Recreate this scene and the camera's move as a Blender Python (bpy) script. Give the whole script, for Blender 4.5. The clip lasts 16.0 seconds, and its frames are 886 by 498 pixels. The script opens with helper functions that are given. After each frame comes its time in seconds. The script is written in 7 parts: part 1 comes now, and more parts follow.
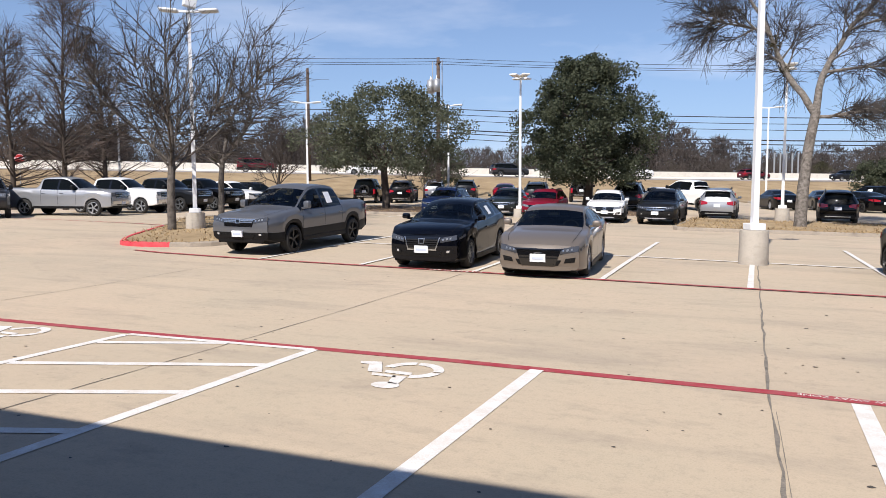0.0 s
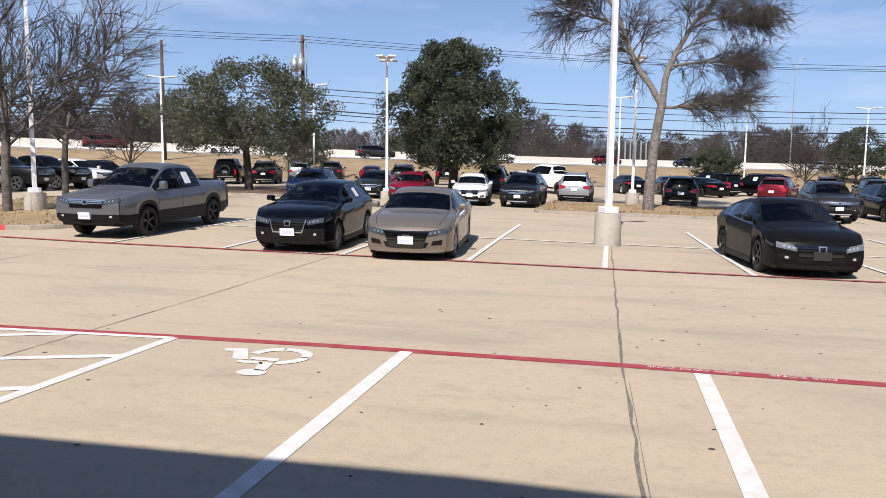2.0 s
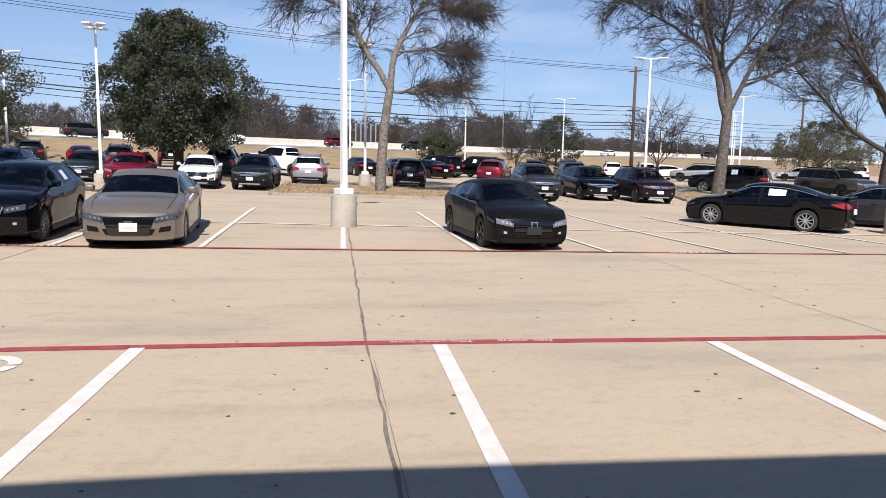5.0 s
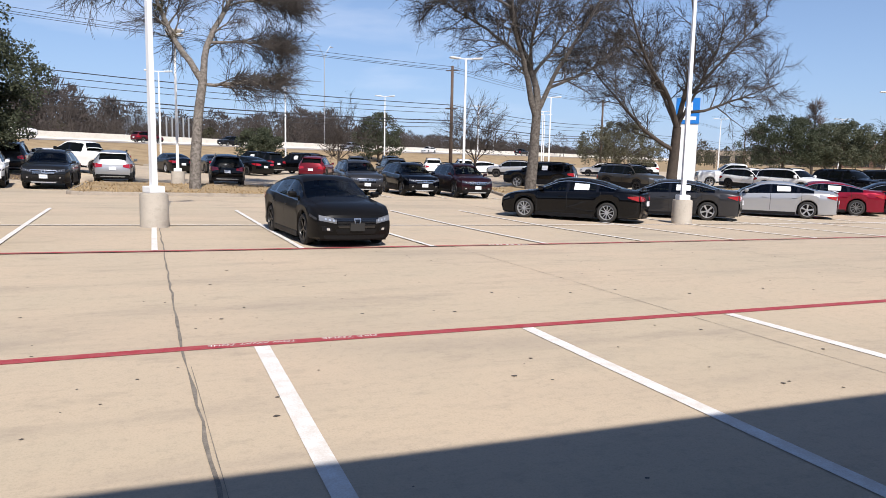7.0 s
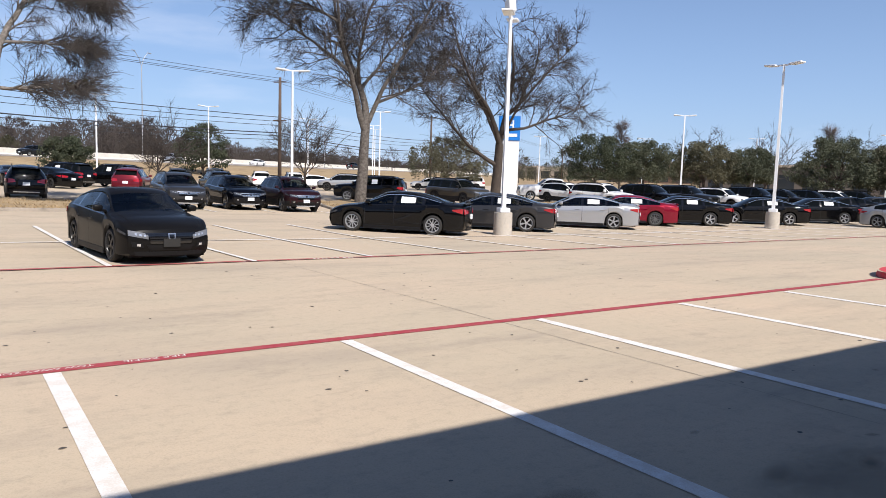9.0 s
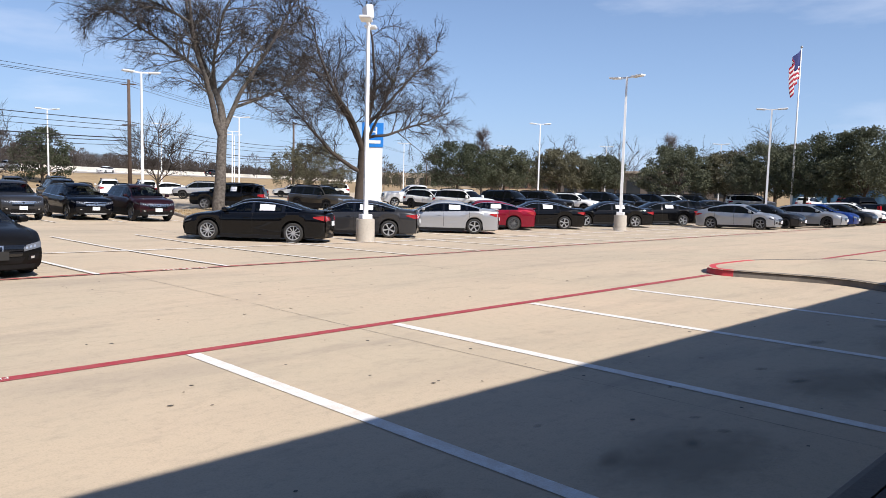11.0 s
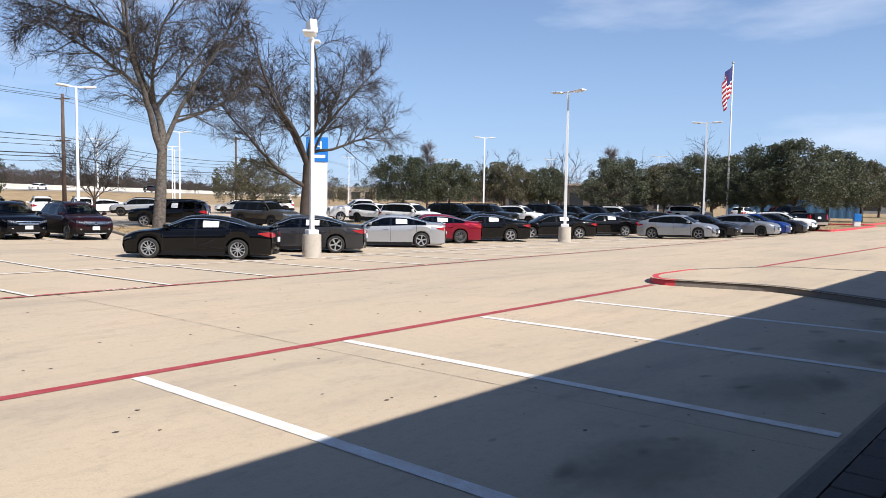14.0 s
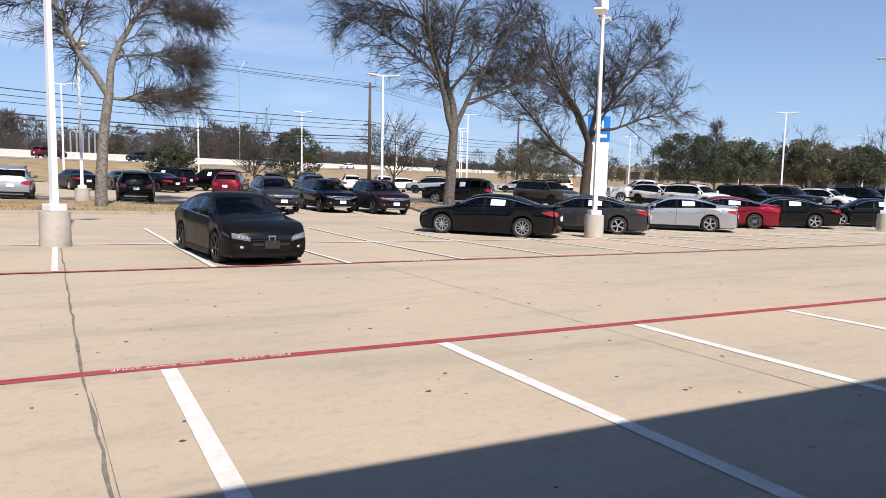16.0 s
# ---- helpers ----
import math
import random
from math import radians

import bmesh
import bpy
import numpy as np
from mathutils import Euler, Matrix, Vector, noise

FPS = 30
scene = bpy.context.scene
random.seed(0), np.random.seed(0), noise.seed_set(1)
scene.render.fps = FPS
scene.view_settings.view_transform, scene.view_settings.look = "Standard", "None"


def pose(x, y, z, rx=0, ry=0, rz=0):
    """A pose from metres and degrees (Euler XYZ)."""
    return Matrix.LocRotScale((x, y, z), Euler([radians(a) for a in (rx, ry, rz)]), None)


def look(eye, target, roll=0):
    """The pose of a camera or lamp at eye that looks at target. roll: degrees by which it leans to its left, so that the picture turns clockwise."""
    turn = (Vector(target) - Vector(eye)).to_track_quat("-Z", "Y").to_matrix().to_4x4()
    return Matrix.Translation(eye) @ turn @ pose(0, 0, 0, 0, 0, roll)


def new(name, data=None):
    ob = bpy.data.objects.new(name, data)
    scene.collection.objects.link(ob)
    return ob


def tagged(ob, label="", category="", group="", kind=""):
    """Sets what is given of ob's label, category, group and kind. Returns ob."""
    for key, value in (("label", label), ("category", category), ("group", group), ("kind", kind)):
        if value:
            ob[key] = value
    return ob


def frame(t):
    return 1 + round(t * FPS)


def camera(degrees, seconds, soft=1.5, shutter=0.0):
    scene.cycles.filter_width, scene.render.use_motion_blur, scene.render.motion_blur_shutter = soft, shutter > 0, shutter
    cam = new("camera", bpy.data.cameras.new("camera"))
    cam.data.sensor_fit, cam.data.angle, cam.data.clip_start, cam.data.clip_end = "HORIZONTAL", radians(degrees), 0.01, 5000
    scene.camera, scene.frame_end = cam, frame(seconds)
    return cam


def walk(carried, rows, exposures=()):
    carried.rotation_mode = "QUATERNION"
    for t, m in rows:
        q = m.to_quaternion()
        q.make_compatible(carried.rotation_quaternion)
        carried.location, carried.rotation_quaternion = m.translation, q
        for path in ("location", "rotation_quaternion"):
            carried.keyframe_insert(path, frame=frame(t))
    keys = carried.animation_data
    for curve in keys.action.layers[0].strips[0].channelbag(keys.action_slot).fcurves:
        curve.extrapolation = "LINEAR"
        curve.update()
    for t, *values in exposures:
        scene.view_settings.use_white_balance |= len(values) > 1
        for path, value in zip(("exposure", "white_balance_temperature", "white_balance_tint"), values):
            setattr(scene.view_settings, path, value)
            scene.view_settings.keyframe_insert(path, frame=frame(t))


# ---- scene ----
cam = camera(62.62, 16.0, soft=0.75)
PATH = [
    (0.000, -0.045, 0.158, 1.903, 85.036, 0.197, 24.883),
    (0.500, -0.000, 0.168, 1.898, 84.713, 0.018, 22.766),
    (1.000, 0.025, 0.170, 1.893, 84.330, -0.203, 20.454),
    (1.500, -0.012, 0.151, 1.899, 83.966, -0.397, 17.732),
    (2.000, -0.077, 0.170, 1.906, 83.676, -0.578, 14.446),
    (2.500, -0.121, 0.169, 1.914, 83.459, -0.774, 10.652),
    (3.000, -0.146, 0.176, 1.911, 83.273, -0.914, 6.768),
    (3.500, -0.148, 0.169, 1.909, 83.088, -0.981, 3.363),
    (4.000, -0.145, 0.190, 1.902, 82.841, -1.069, 0.082),
    (6.500, -0.123, 0.169, 1.905, 82.295, -0.997, -16.278),
    (7.000, -0.112, 0.184, 1.898, 82.549, -1.179, -20.043),
    (7.500, -0.111, 0.173, 1.899, 82.951, -1.414, -23.796),
    (8.000, -0.088, 0.193, 1.896, 83.379, -1.756, -27.342),
    (8.500, -0.005, 0.126, 1.896, 83.709, -1.726, -30.383),
    (9.000, 0.055, 0.090, 1.889, 83.949, -1.679, -33.068),
    (9.500, 0.114, 0.089, 1.886, 84.164, -1.619, -35.559),
    (10.000, 0.155, 0.053, 1.881, 84.394, -1.602, -38.046),
    (12.500, 0.206, -0.055, 1.877, 85.623, -0.927, -50.223),
    (13.000, 0.232, -0.064, 1.870, 85.938, -0.807, -51.003),
    (13.500, 0.176, -0.050, 1.889, 86.028, -0.774, -50.372),
    (14.000, 0.138, 0.010, 1.902, 85.900, -0.865, -47.814),
    (14.500, 0.065, 0.016, 1.902, 85.525, -1.009, -43.654),
    (15.000, 0.023, 0.057, 1.902, 85.098, -0.940, -38.340),
    (15.500, -0.020, 0.098, 1.904, 84.552, -1.120, -32.419),
    (16.000, -0.059, 0.138, 1.904, 83.942, -1.204, -26.342),
]
walk(cam, [(t, pose(*row)) for t, *row in PATH], [(0, 0.36, 6350, 13), (10, 0.39, 6350, 13), (13, 0.52, 6350, 11), (16, 0.39, 6350, 13)])

# ---- light ----
SUN_ELEVATION = radians(46)
SHADOW_WAY = Vector((0.028, 1.0, 0)).normalized()
world = bpy.data.worlds.new("world")
scene.world = world
world.use_nodes = True
wnt = world.node_tree
sky = wnt.nodes.new("ShaderNodeTexSky")
sky.sky_type = "NISHITA"
sky.sun_disc = False
sky.sun_elevation = SUN_ELEVATION
sky.sun_rotation = math.atan2(-SHADOW_WAY.x, -SHADOW_WAY.y)
sky.air_density, sky.dust_density, sky.ozone_density = 1.0, 0.3, 3.0
sky.altitude = 600
sky_tint = wnt.nodes.new("ShaderNodeMix")
sky_tint.data_type, sky_tint.blend_type = "RGBA", "MULTIPLY"
sky_tint.inputs["Factor"].default_value = 1.0
sky_tint.inputs["B"].default_value = (0.93, 1.0, 1.14, 1)
wnt.links.new(sky.outputs[0], sky_tint.inputs["A"])
# winter haze, thinning upwards
haze = wnt.nodes.new("ShaderNodeMix")
haze.data_type = "RGBA"
sky_dir = wnt.nodes.new("ShaderNodeTexCoord")
sky_up = wnt.nodes.new("ShaderNodeSeparateXYZ")
low = wnt.nodes.new("ShaderNodeMath")
low.operation, low.use_clamp = "SUBTRACT", True
low.inputs[0].default_value = 1.0
fall = wnt.nodes.new("ShaderNodeMath")
fall.operation = "POWER"
fall.inputs[1].default_value = 3.0
thick = wnt.nodes.new("ShaderNodeMath")
thick.operation = "MULTIPLY"
thick.inputs[1].default_value = 0.7
wnt.links.new(sky_dir.outputs["Generated"], sky_up.inputs[0])
wnt.links.new(sky_up.outputs["Z"], low.inputs[1])
wnt.links.new(low.outputs[0], fall.inputs[0])
wnt.links.new(fall.outputs[0], thick.inputs[0])
wnt.links.new(thick.outputs[0], haze.inputs["Factor"])
haze.inputs["B"].default_value = (5.0, 7.15, 10.6, 1)
wnt.links.new(sky_tint.outputs["Result"], haze.inputs["A"])
# thin streaks of high cloud
sky_co = wnt.nodes.new("ShaderNodeTexCoord")
sky_map = wnt.nodes.new("ShaderNodeMapping")
sky_map.inputs["Scale"].default_value = (1.6, 1.6, 7.0)
cloud = wnt.nodes.new("ShaderNodeTexNoise")
cloud.inputs["Scale"].default_value, cloud.inputs["Detail"].default_value, cloud.inputs["Roughness"].default_value = 1.5, 7, 0.55
cloud_range = wnt.nodes.new("ShaderNodeMapRange")
cloud_range.inputs[1].default_value, cloud_range.inputs[2].default_value, cloud_range.inputs[4].default_value = 0.52, 0.8, 0.45
cloud_mix = wnt.nodes.new("ShaderNodeMix")
cloud_mix.data_type = "RGBA"
cloud_mix.inputs["B"].default_value = (11.5, 12.0, 13.0, 1)
wnt.links.new(sky_co.outputs["Generated"], sky_map.inputs[0])
wnt.links.new(sky_map.outputs[0], cloud.inputs["Vector"])
wnt.links.new(cloud.outputs[0], cloud_range.inputs[0])
wnt.links.new(cloud_range.outputs[0], cloud_mix.inputs["Factor"])
wnt.links.new(haze.outputs["Result"], cloud_mix.inputs["A"])
wnt.links.new(cloud_mix.outputs["Result"], wnt.nodes["Background"].inputs[0])
wnt.nodes["Background"].inputs[1].default_value = 0.069
sun_data = bpy.data.lights.new("sun", "SUN")
sun_data.energy, sun_data.angle, sun_data.color = 4.8, radians(0.53), (1.0, 0.94, 0.85)
sun = new("sun", sun_data)
sun_way = Vector((SHADOW_WAY.x * math.cos(SUN_ELEVATION), SHADOW_WAY.y * math.cos(SUN_ELEVATION), -math.sin(SUN_ELEVATION)))
sun.matrix_world = look((0, -30, 40), Vector((0, -30, 40)) + sun_way)


# ---- materials ----
def mat(name, color, rough=0.6, metal=0.0, coat=0.0, var=0.0, scale=3.0, bump=0.0, bump_scale=60.0, color2=None, per_object=0.0, spec=0.5):
    """A surface: base colour mottled at two scales towards color2, with fine relief."""
    m = bpy.data.materials.new(name)
    m.use_nodes = True
    nt = m.node_tree
    b = nt.nodes["Principled BSDF"]
    b.inputs["Roughness"].default_value = rough
    b.inputs["Metallic"].default_value = metal
    b.inputs["Coat Weight"].default_value = coat
    b.inputs["Coat Roughness"].default_value = 0.03
    b.inputs["Specular IOR Level"].default_value = spec
    b.inputs["Base Color"].default_value = (*color, 1)
    co = nt.nodes.new("ShaderNodeTexCoord")
    out = None
    if var > 0:
        c2 = color2 or tuple(c * 0.6 for c in color)
        n1 = nt.nodes.new("ShaderNodeTexNoise")
        n1.inputs["Scale"].default_value, n1.inputs["Detail"].default_value = scale, 6
        n2 = nt.nodes.new("ShaderNodeTexNoise")
        n2.inputs["Scale"].default_value, n2.inputs["Detail"].default_value = scale * 14, 4
        add = nt.nodes.new("ShaderNodeMath")
        add.operation = "MULTIPLY_ADD"
        add.inputs[1].default_value, add.inputs[2].default_value = 0.6, 0.2
        mul = nt.nodes.new("ShaderNodeMath")
        mul.operation = "MULTIPLY_ADD"
        mul.inputs[1].default_value = 0.4
        ramp = nt.nodes.new("ShaderNodeMapRange")
        ramp.inputs[1].default_value, ramp.inputs[2].default_value = 0.42, 0.85
        ramp.inputs[3].default_value, ramp.inputs[4].default_value = 0.0, var
        mix = nt.nodes.new("ShaderNodeMix")
        mix.data_type = "RGBA"
        mix.inputs["A"].default_value, mix.inputs["B"].default_value = (*color, 1), (*c2, 1)
        for n in (n1, n2):
            nt.links.new(co.outputs["Object"], n.inputs["Vector"])
        nt.links.new(n1.outputs[0], add.inputs[0])
        nt.links.new(n2.outputs[0], mul.inputs[0])
        nt.links.new(add.outputs[0], mul.inputs[2])
        nt.links.new(mul.outputs[0], ramp.inputs[0])
        nt.links.new(ramp.outputs[0], mix.inputs["Factor"])
        out = mix.outputs["Result"]
    if per_object > 0:
        info = nt.nodes.new("ShaderNodeObjectInfo")
        mr = nt.nodes.new("ShaderNodeMapRange")
        mr.inputs[3].default_value, mr.inputs[4].default_value = 1 - per_object, 1 + per_object
        hsv = nt.nodes.new("ShaderNodeHueSaturation")
        hsv.inputs["Color"].default_value = (*color, 1)
        nt.links.new(info.outputs["Random"], mr.inputs[0])
        nt.links.new(mr.outputs[0], hsv.inputs["Value"])
        if out:
            nt.links.new(out, hsv.inputs["Color"])
        out = hsv.outputs[0]
    if out:
        nt.links.new(out, b.inputs["Base Color"])
    if bump > 0:
        nb = nt.nodes.new("ShaderNodeTexNoise")
        nb.inputs["Scale"].default_value, nb.inputs["Detail"].default_value = bump_scale, 5
        bp = nt.nodes.new("ShaderNodeBump")
        bp.inputs["Strength"].default_value, bp.inputs["Distance"].default_value = bump, 0.02
        nt.links.new(co.outputs["Object"], nb.inputs["Vector"])
        nt.links.new(nb.outputs[0], bp.inputs["Height"])
        nt.links.new(bp.outputs[0], b.inputs["Normal"])
    return m


def concrete_mat(name, color, dark, light):
    """Worn concrete: broad cloudy stains, long scuffs, speckle."""
    m = bpy.data.materials.new(name)
    m.use_nodes = True
    nt = m.node_tree
    b = nt.nodes["Principled BSDF"]
    b.inputs["Roughness"].default_value = 0.85
    b.inputs["Specular IOR Level"].default_value = 0.25
    co = nt.nodes.new("ShaderNodeTexCoord")

    def layer(scale, detail, lo, hi, top, stretch=(1, 1, 1), rough=0.6):
        mp = nt.nodes.new("ShaderNodeMapping")
        mp.inputs["Scale"].default_value = stretch
        n = nt.nodes.new("ShaderNodeTexNoise")
        n.inputs["Scale"].default_value, n.inputs["Detail"].default_value, n.inputs["Roughness"].default_value = scale, detail, rough
        r = nt.nodes.new("ShaderNodeMapRange")
        r.inputs[1].default_value, r.inputs[2].default_value, r.inputs[4].default_value = lo, hi, top
        nt.links.new(co.outputs["Object"], mp.inputs[0])
        nt.links.new(mp.outputs[0], n.inputs["Vector"])
        nt.links.new(n.outputs[0], r.inputs[0])
        return r.outputs[0], n.outputs[0]

    def blend(a, fac, col):
        mx = nt.nodes.new("ShaderNodeMix")
        mx.data_type = "RGBA"
        mx.inputs["A"].default_value = (*color, 1)
        if a:
            nt.links.new(a, mx.inputs["A"])
        mx.inputs["B"].default_value = (*col, 1)
        nt.links.new(fac, mx.inputs["Factor"])
        return mx.outputs["Result"]

    c = blend(None, layer(0.22, 5, 0.38, 0.7, 0.7)[0], light)
    c = blend(c, layer(0.16, 6, 0.5, 0.72, 0.5, (0.5, 1.3, 1))[0], dark)
    c = blend(c, layer(0.5, 8, 0.51, 0.74, 0.75, (0.4, 1.7, 1), 0.66)[0], dark)
    c = blend(c, layer(1.7, 8, 0.54, 0.76, 0.6, (0.6, 1.3, 1), rough=0.72)[0], tuple(v * 0.85 for v in dark))
    c = blend(c, layer(9, 8, 0.5, 0.8, 0.55, rough=0.8)[0], tuple(v * 0.75 for v in dark))
    fac, fine = layer(55, 5, 0.48, 0.75, 0.6, rough=0.7)
    c = blend(c, fac, tuple(v * 0.7 for v in color))
    nt.links.new(c, b.inputs["Base Color"])
    bp = nt.nodes.new("ShaderNodeBump")
    bp.inputs["Strength"].default_value, bp.inputs["Distance"].default_value = 0.25, 0.01
    nt.links.new(fine, bp.inputs["Height"])
    nt.links.new(bp.outputs[0], b.inputs["Normal"])
    return m


def worn_paint(name, color, under, amount=0.35):
    """Road paint, worn through to the concrete in speckles and streaks."""
    m = mat(name, color, 0.7, var=1.0, scale=6.0, bump=0.15, bump_scale=90)
    nt = m.node_tree
    mix = [n for n in nt.nodes if n.type == "MIX"][0]
    mix.inputs["B"].default_value = (*under, 1)
    rng = [n for n in nt.nodes if n.type == "MAP_RANGE"][0]
    rng.inputs[1].default_value, rng.inputs[2].default_value, rng.inputs[4].default_value = 0.64 - amount * 0.3, 0.8, min(1, amount * 2)
    return m


CONCRETE = (0.49, 0.41, 0.30)
M_CONC = concrete_mat("lot_concrete", CONCRETE, (0.33, 0.278, 0.22), (0.58, 0.45, 0.325))
M_KERB = concrete_mat("kerb_concrete", (0.33, 0.285, 0.23), (0.1, 0.09, 0.08), (0.42, 0.36, 0.29))
# darker copy of the kerb concrete: grime, plus shade put into the colour
M_KERBDIRTSHADE = concrete_mat("grimy_shaded_kerb_concrete", (0.17, 0.15, 0.13), (0.06, 0.055, 0.05), (0.22, 0.195, 0.165))
M_POLEBASE = concrete_mat("pole_base_concrete", (0.46, 0.42, 0.36), (0.24, 0.21, 0.18), (0.55, 0.5, 0.44))
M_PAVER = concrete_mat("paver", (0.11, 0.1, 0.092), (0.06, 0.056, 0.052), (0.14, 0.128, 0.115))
M_ROAD = concrete_mat("road_surface", (0.34, 0.31, 0.28), (0.24, 0.22, 0.2), (0.38, 0.35, 0.31))
M_BARRIER = concrete_mat("barrier_concrete", (0.72, 0.68, 0.60), (0.55, 0.5, 0.44), (0.78, 0.74, 0.66))
M_WHITE = worn_paint("white_line_paint", (0.80, 0.80, 0.78), (0.55, 0.47, 0.38), 0.3)
M_RED = worn_paint("red_line_paint", (0.34, 0.028, 0.042), (0.40, 0.16, 0.14), 0.2)
M_REDCURB = worn_paint("red_kerb_paint", (0.58, 0.03, 0.05), (0.42, 0.1, 0.09), 0.25)
M_OLDRED = worn_paint("faded_red_paint", (0.36, 0.022, 0.035), (0.44, 0.27, 0.22), 0.2)
M_SEAL = mat("joint_sealant", (0.05, 0.045, 0.04), 0.8, var=0.9, scale=9, color2=(0.3, 0.26, 0.21), bump=0.5, bump_scale=40)
M_GRASS = mat("dry_grass", (0.47, 0.36, 0.215), 0.95, var=1.0, scale=0.5, color2=(0.25, 0.18, 0.105), bump=0.9, bump_scale=8, spec=0.1)
M_GRASSBLADE = mat("dry_grass_blade", (0.47, 0.36, 0.21), 0.9, var=0.8, scale=1.5, color2=(0.25, 0.17, 0.09), spec=0.1)
M_MULCH = mat("mulch", (0.2, 0.13, 0.075), 0.95, var=0.9, scale=4, color2=(0.09, 0.06, 0.04), bump=0.9, bump_scale=40)
M_POLE = mat("white_painted_steel", (0.78, 0.79, 0.80), 0.4, var=0.3, scale=2, color2=(0.6, 0.6, 0.6))
M_GALV = mat("galvanised_steel", (0.5, 0.51, 0.52), 0.45, metal=0.6, var=0.4, scale=5)
M_LENS = mat("lamp_lens", (0.75, 0.76, 0.74), 0.25)
M_WOOD = mat("weathered_pole_wood", (0.13, 0.085, 0.06), 0.85, var=0.8, scale=2, color2=(0.07, 0.05, 0.04), bump=0.6, bump_scale=30)
M_WIRE = mat("cable", (0.03, 0.03, 0.035), 0.6)
M_BARK = mat("grey_bark", (0.115, 0.094, 0.078), 0.95, var=0.9, scale=2.5, color2=(0.05, 0.04, 0.034), bump=1.0, bump_scale=22, spec=0.15)
M_BARKPALE = mat("pale_bark", (0.37, 0.335, 0.3), 0.95, var=1.0, scale=9.0, color2=(0.07, 0.06, 0.05), bump=1.0, bump_scale=16, spec=0.15)
M_BARKMID = mat("weathered_grey_bark", (0.24, 0.215, 0.19), 0.95, var=1.0, scale=7.0, color2=(0.05, 0.042, 0.036), bump=1.0, bump_scale=16, spec=0.15)
# for unseen parts: kept dark so little light bounces into the shade
M_UNSEENDARK = mat("dark_unseen_cladding", (0.07, 0.062, 0.055), 0.6, var=0.4, scale=1.5, bump=0.1)


def stain_shade_mat(name, color):
    """Oil soaked into concrete, and shade painted over it: thin, ragged, fading outwards."""
    m = mat(name, color, 0.6, var=0.4, scale=4)
    nt = m.node_tree
    co = nt.nodes.new("ShaderNodeTexCoord")
    ln = nt.nodes.new("ShaderNodeVectorMath")
    ln.operation = "LENGTH"
    nz = nt.nodes.new("ShaderNodeTexNoise")
    nz.inputs["Scale"].default_value, nz.inputs["Detail"].default_value, nz.inputs["Roughness"].default_value = 2.6, 9, 0.72
    sub = nt.nodes.new("ShaderNodeMath")
    sub.operation = "SUBTRACT"
    mr = nt.nodes.new("ShaderNodeMapRange")
    mr.inputs[1].default_value, mr.inputs[2].default_value, mr.inputs[3].default_value, mr.inputs[4].default_value = -0.25, 0.25, 0.0, 0.24
    nt.links.new(co.outputs["Object"], ln.inputs[0])
    nt.links.new(co.outputs["Object"], nz.inputs["Vector"])
    nt.links.new(nz.outputs[0], sub.inputs[0])
    nt.links.new(ln.outputs["Value"], sub.inputs[1])
    nt.links.new(sub.outputs[0], mr.inputs[0])
    nt.links.new(mr.outputs[0], nt.nodes["Principled BSDF"].inputs["Alpha"])
    return m


M_STAINSHADE = stain_shade_mat("oil_and_shade_patch", (0.05, 0.045, 0.04))
M_TWIG = mat("twig", (0.05, 0.045, 0.042), 0.95, var=0.6, scale=0.8, color2=(0.085, 0.072, 0.064), spec=0.1)


def leaf_mat(name, dark, light):
    """Leaves: each one its own shade between dark and light, a little see-through to the sun."""
    m = bpy.data.materials.new(name)
    m.use_nodes = True
    nt = m.node_tree
    b = nt.nodes["Principled BSDF"]
    b.inputs["Roughness"].default_value = 0.7
    b.inputs["Specular IOR Level"].default_value = 0.15
    geo = nt.nodes.new("ShaderNodeNewGeometry")
    co = nt.nodes.new("ShaderNodeTexCoord")
    nz = nt.nodes.new("ShaderNodeTexNoise")
    nz.inputs["Scale"].default_value, nz.inputs["Detail"].default_value = 0.7, 4
    half = nt.nodes.new("ShaderNodeMath")
    half.operation = "MULTIPLY_ADD"
    half.inputs[1].default_value = 0.55
    mix = nt.nodes.new("ShaderNodeMix")
    mix.data_type = "RGBA"
    mix.inputs["A"].default_value, mix.inputs["B"].default_value = (*dark, 1), (*light, 1)
    low_ = nt.nodes.new("ShaderNodeMath")
    low_.operation = "MULTIPLY_ADD"
    low_.inputs[1].default_value, low_.inputs[2].default_value = 1.1, -0.35
    nt.links.new(co.outputs["Object"], nz.inputs["Vector"])
    nt.links.new(nz.outputs[0], low_.inputs[0])
    nt.links.new(geo.outputs["Random Per Island"], half.inputs[0])
    nt.links.new(low_.outputs[0], half.inputs[2])
    half.use_clamp = True
    nt.links.new(half.outputs[0], mix.inputs["Factor"])
    nt.links.new(mix.outputs["Result"], b.inputs["Base Color"])
    tr = nt.nodes.new("ShaderNodeBsdfTranslucent")
    nt.links.new(mix.outputs["Result"], tr.inputs[0])
    ms = nt.nodes.new("ShaderNodeMixShader")
    ms.inputs[0].default_value = 0.22
    nt.links.new(b.outputs[0], ms.inputs[1])
    nt.links.new(tr.outputs[0], ms.inputs[2])
    nt.links.new(ms.outputs[0], nt.nodes["Material Output"].inputs["Surface"])
    return m


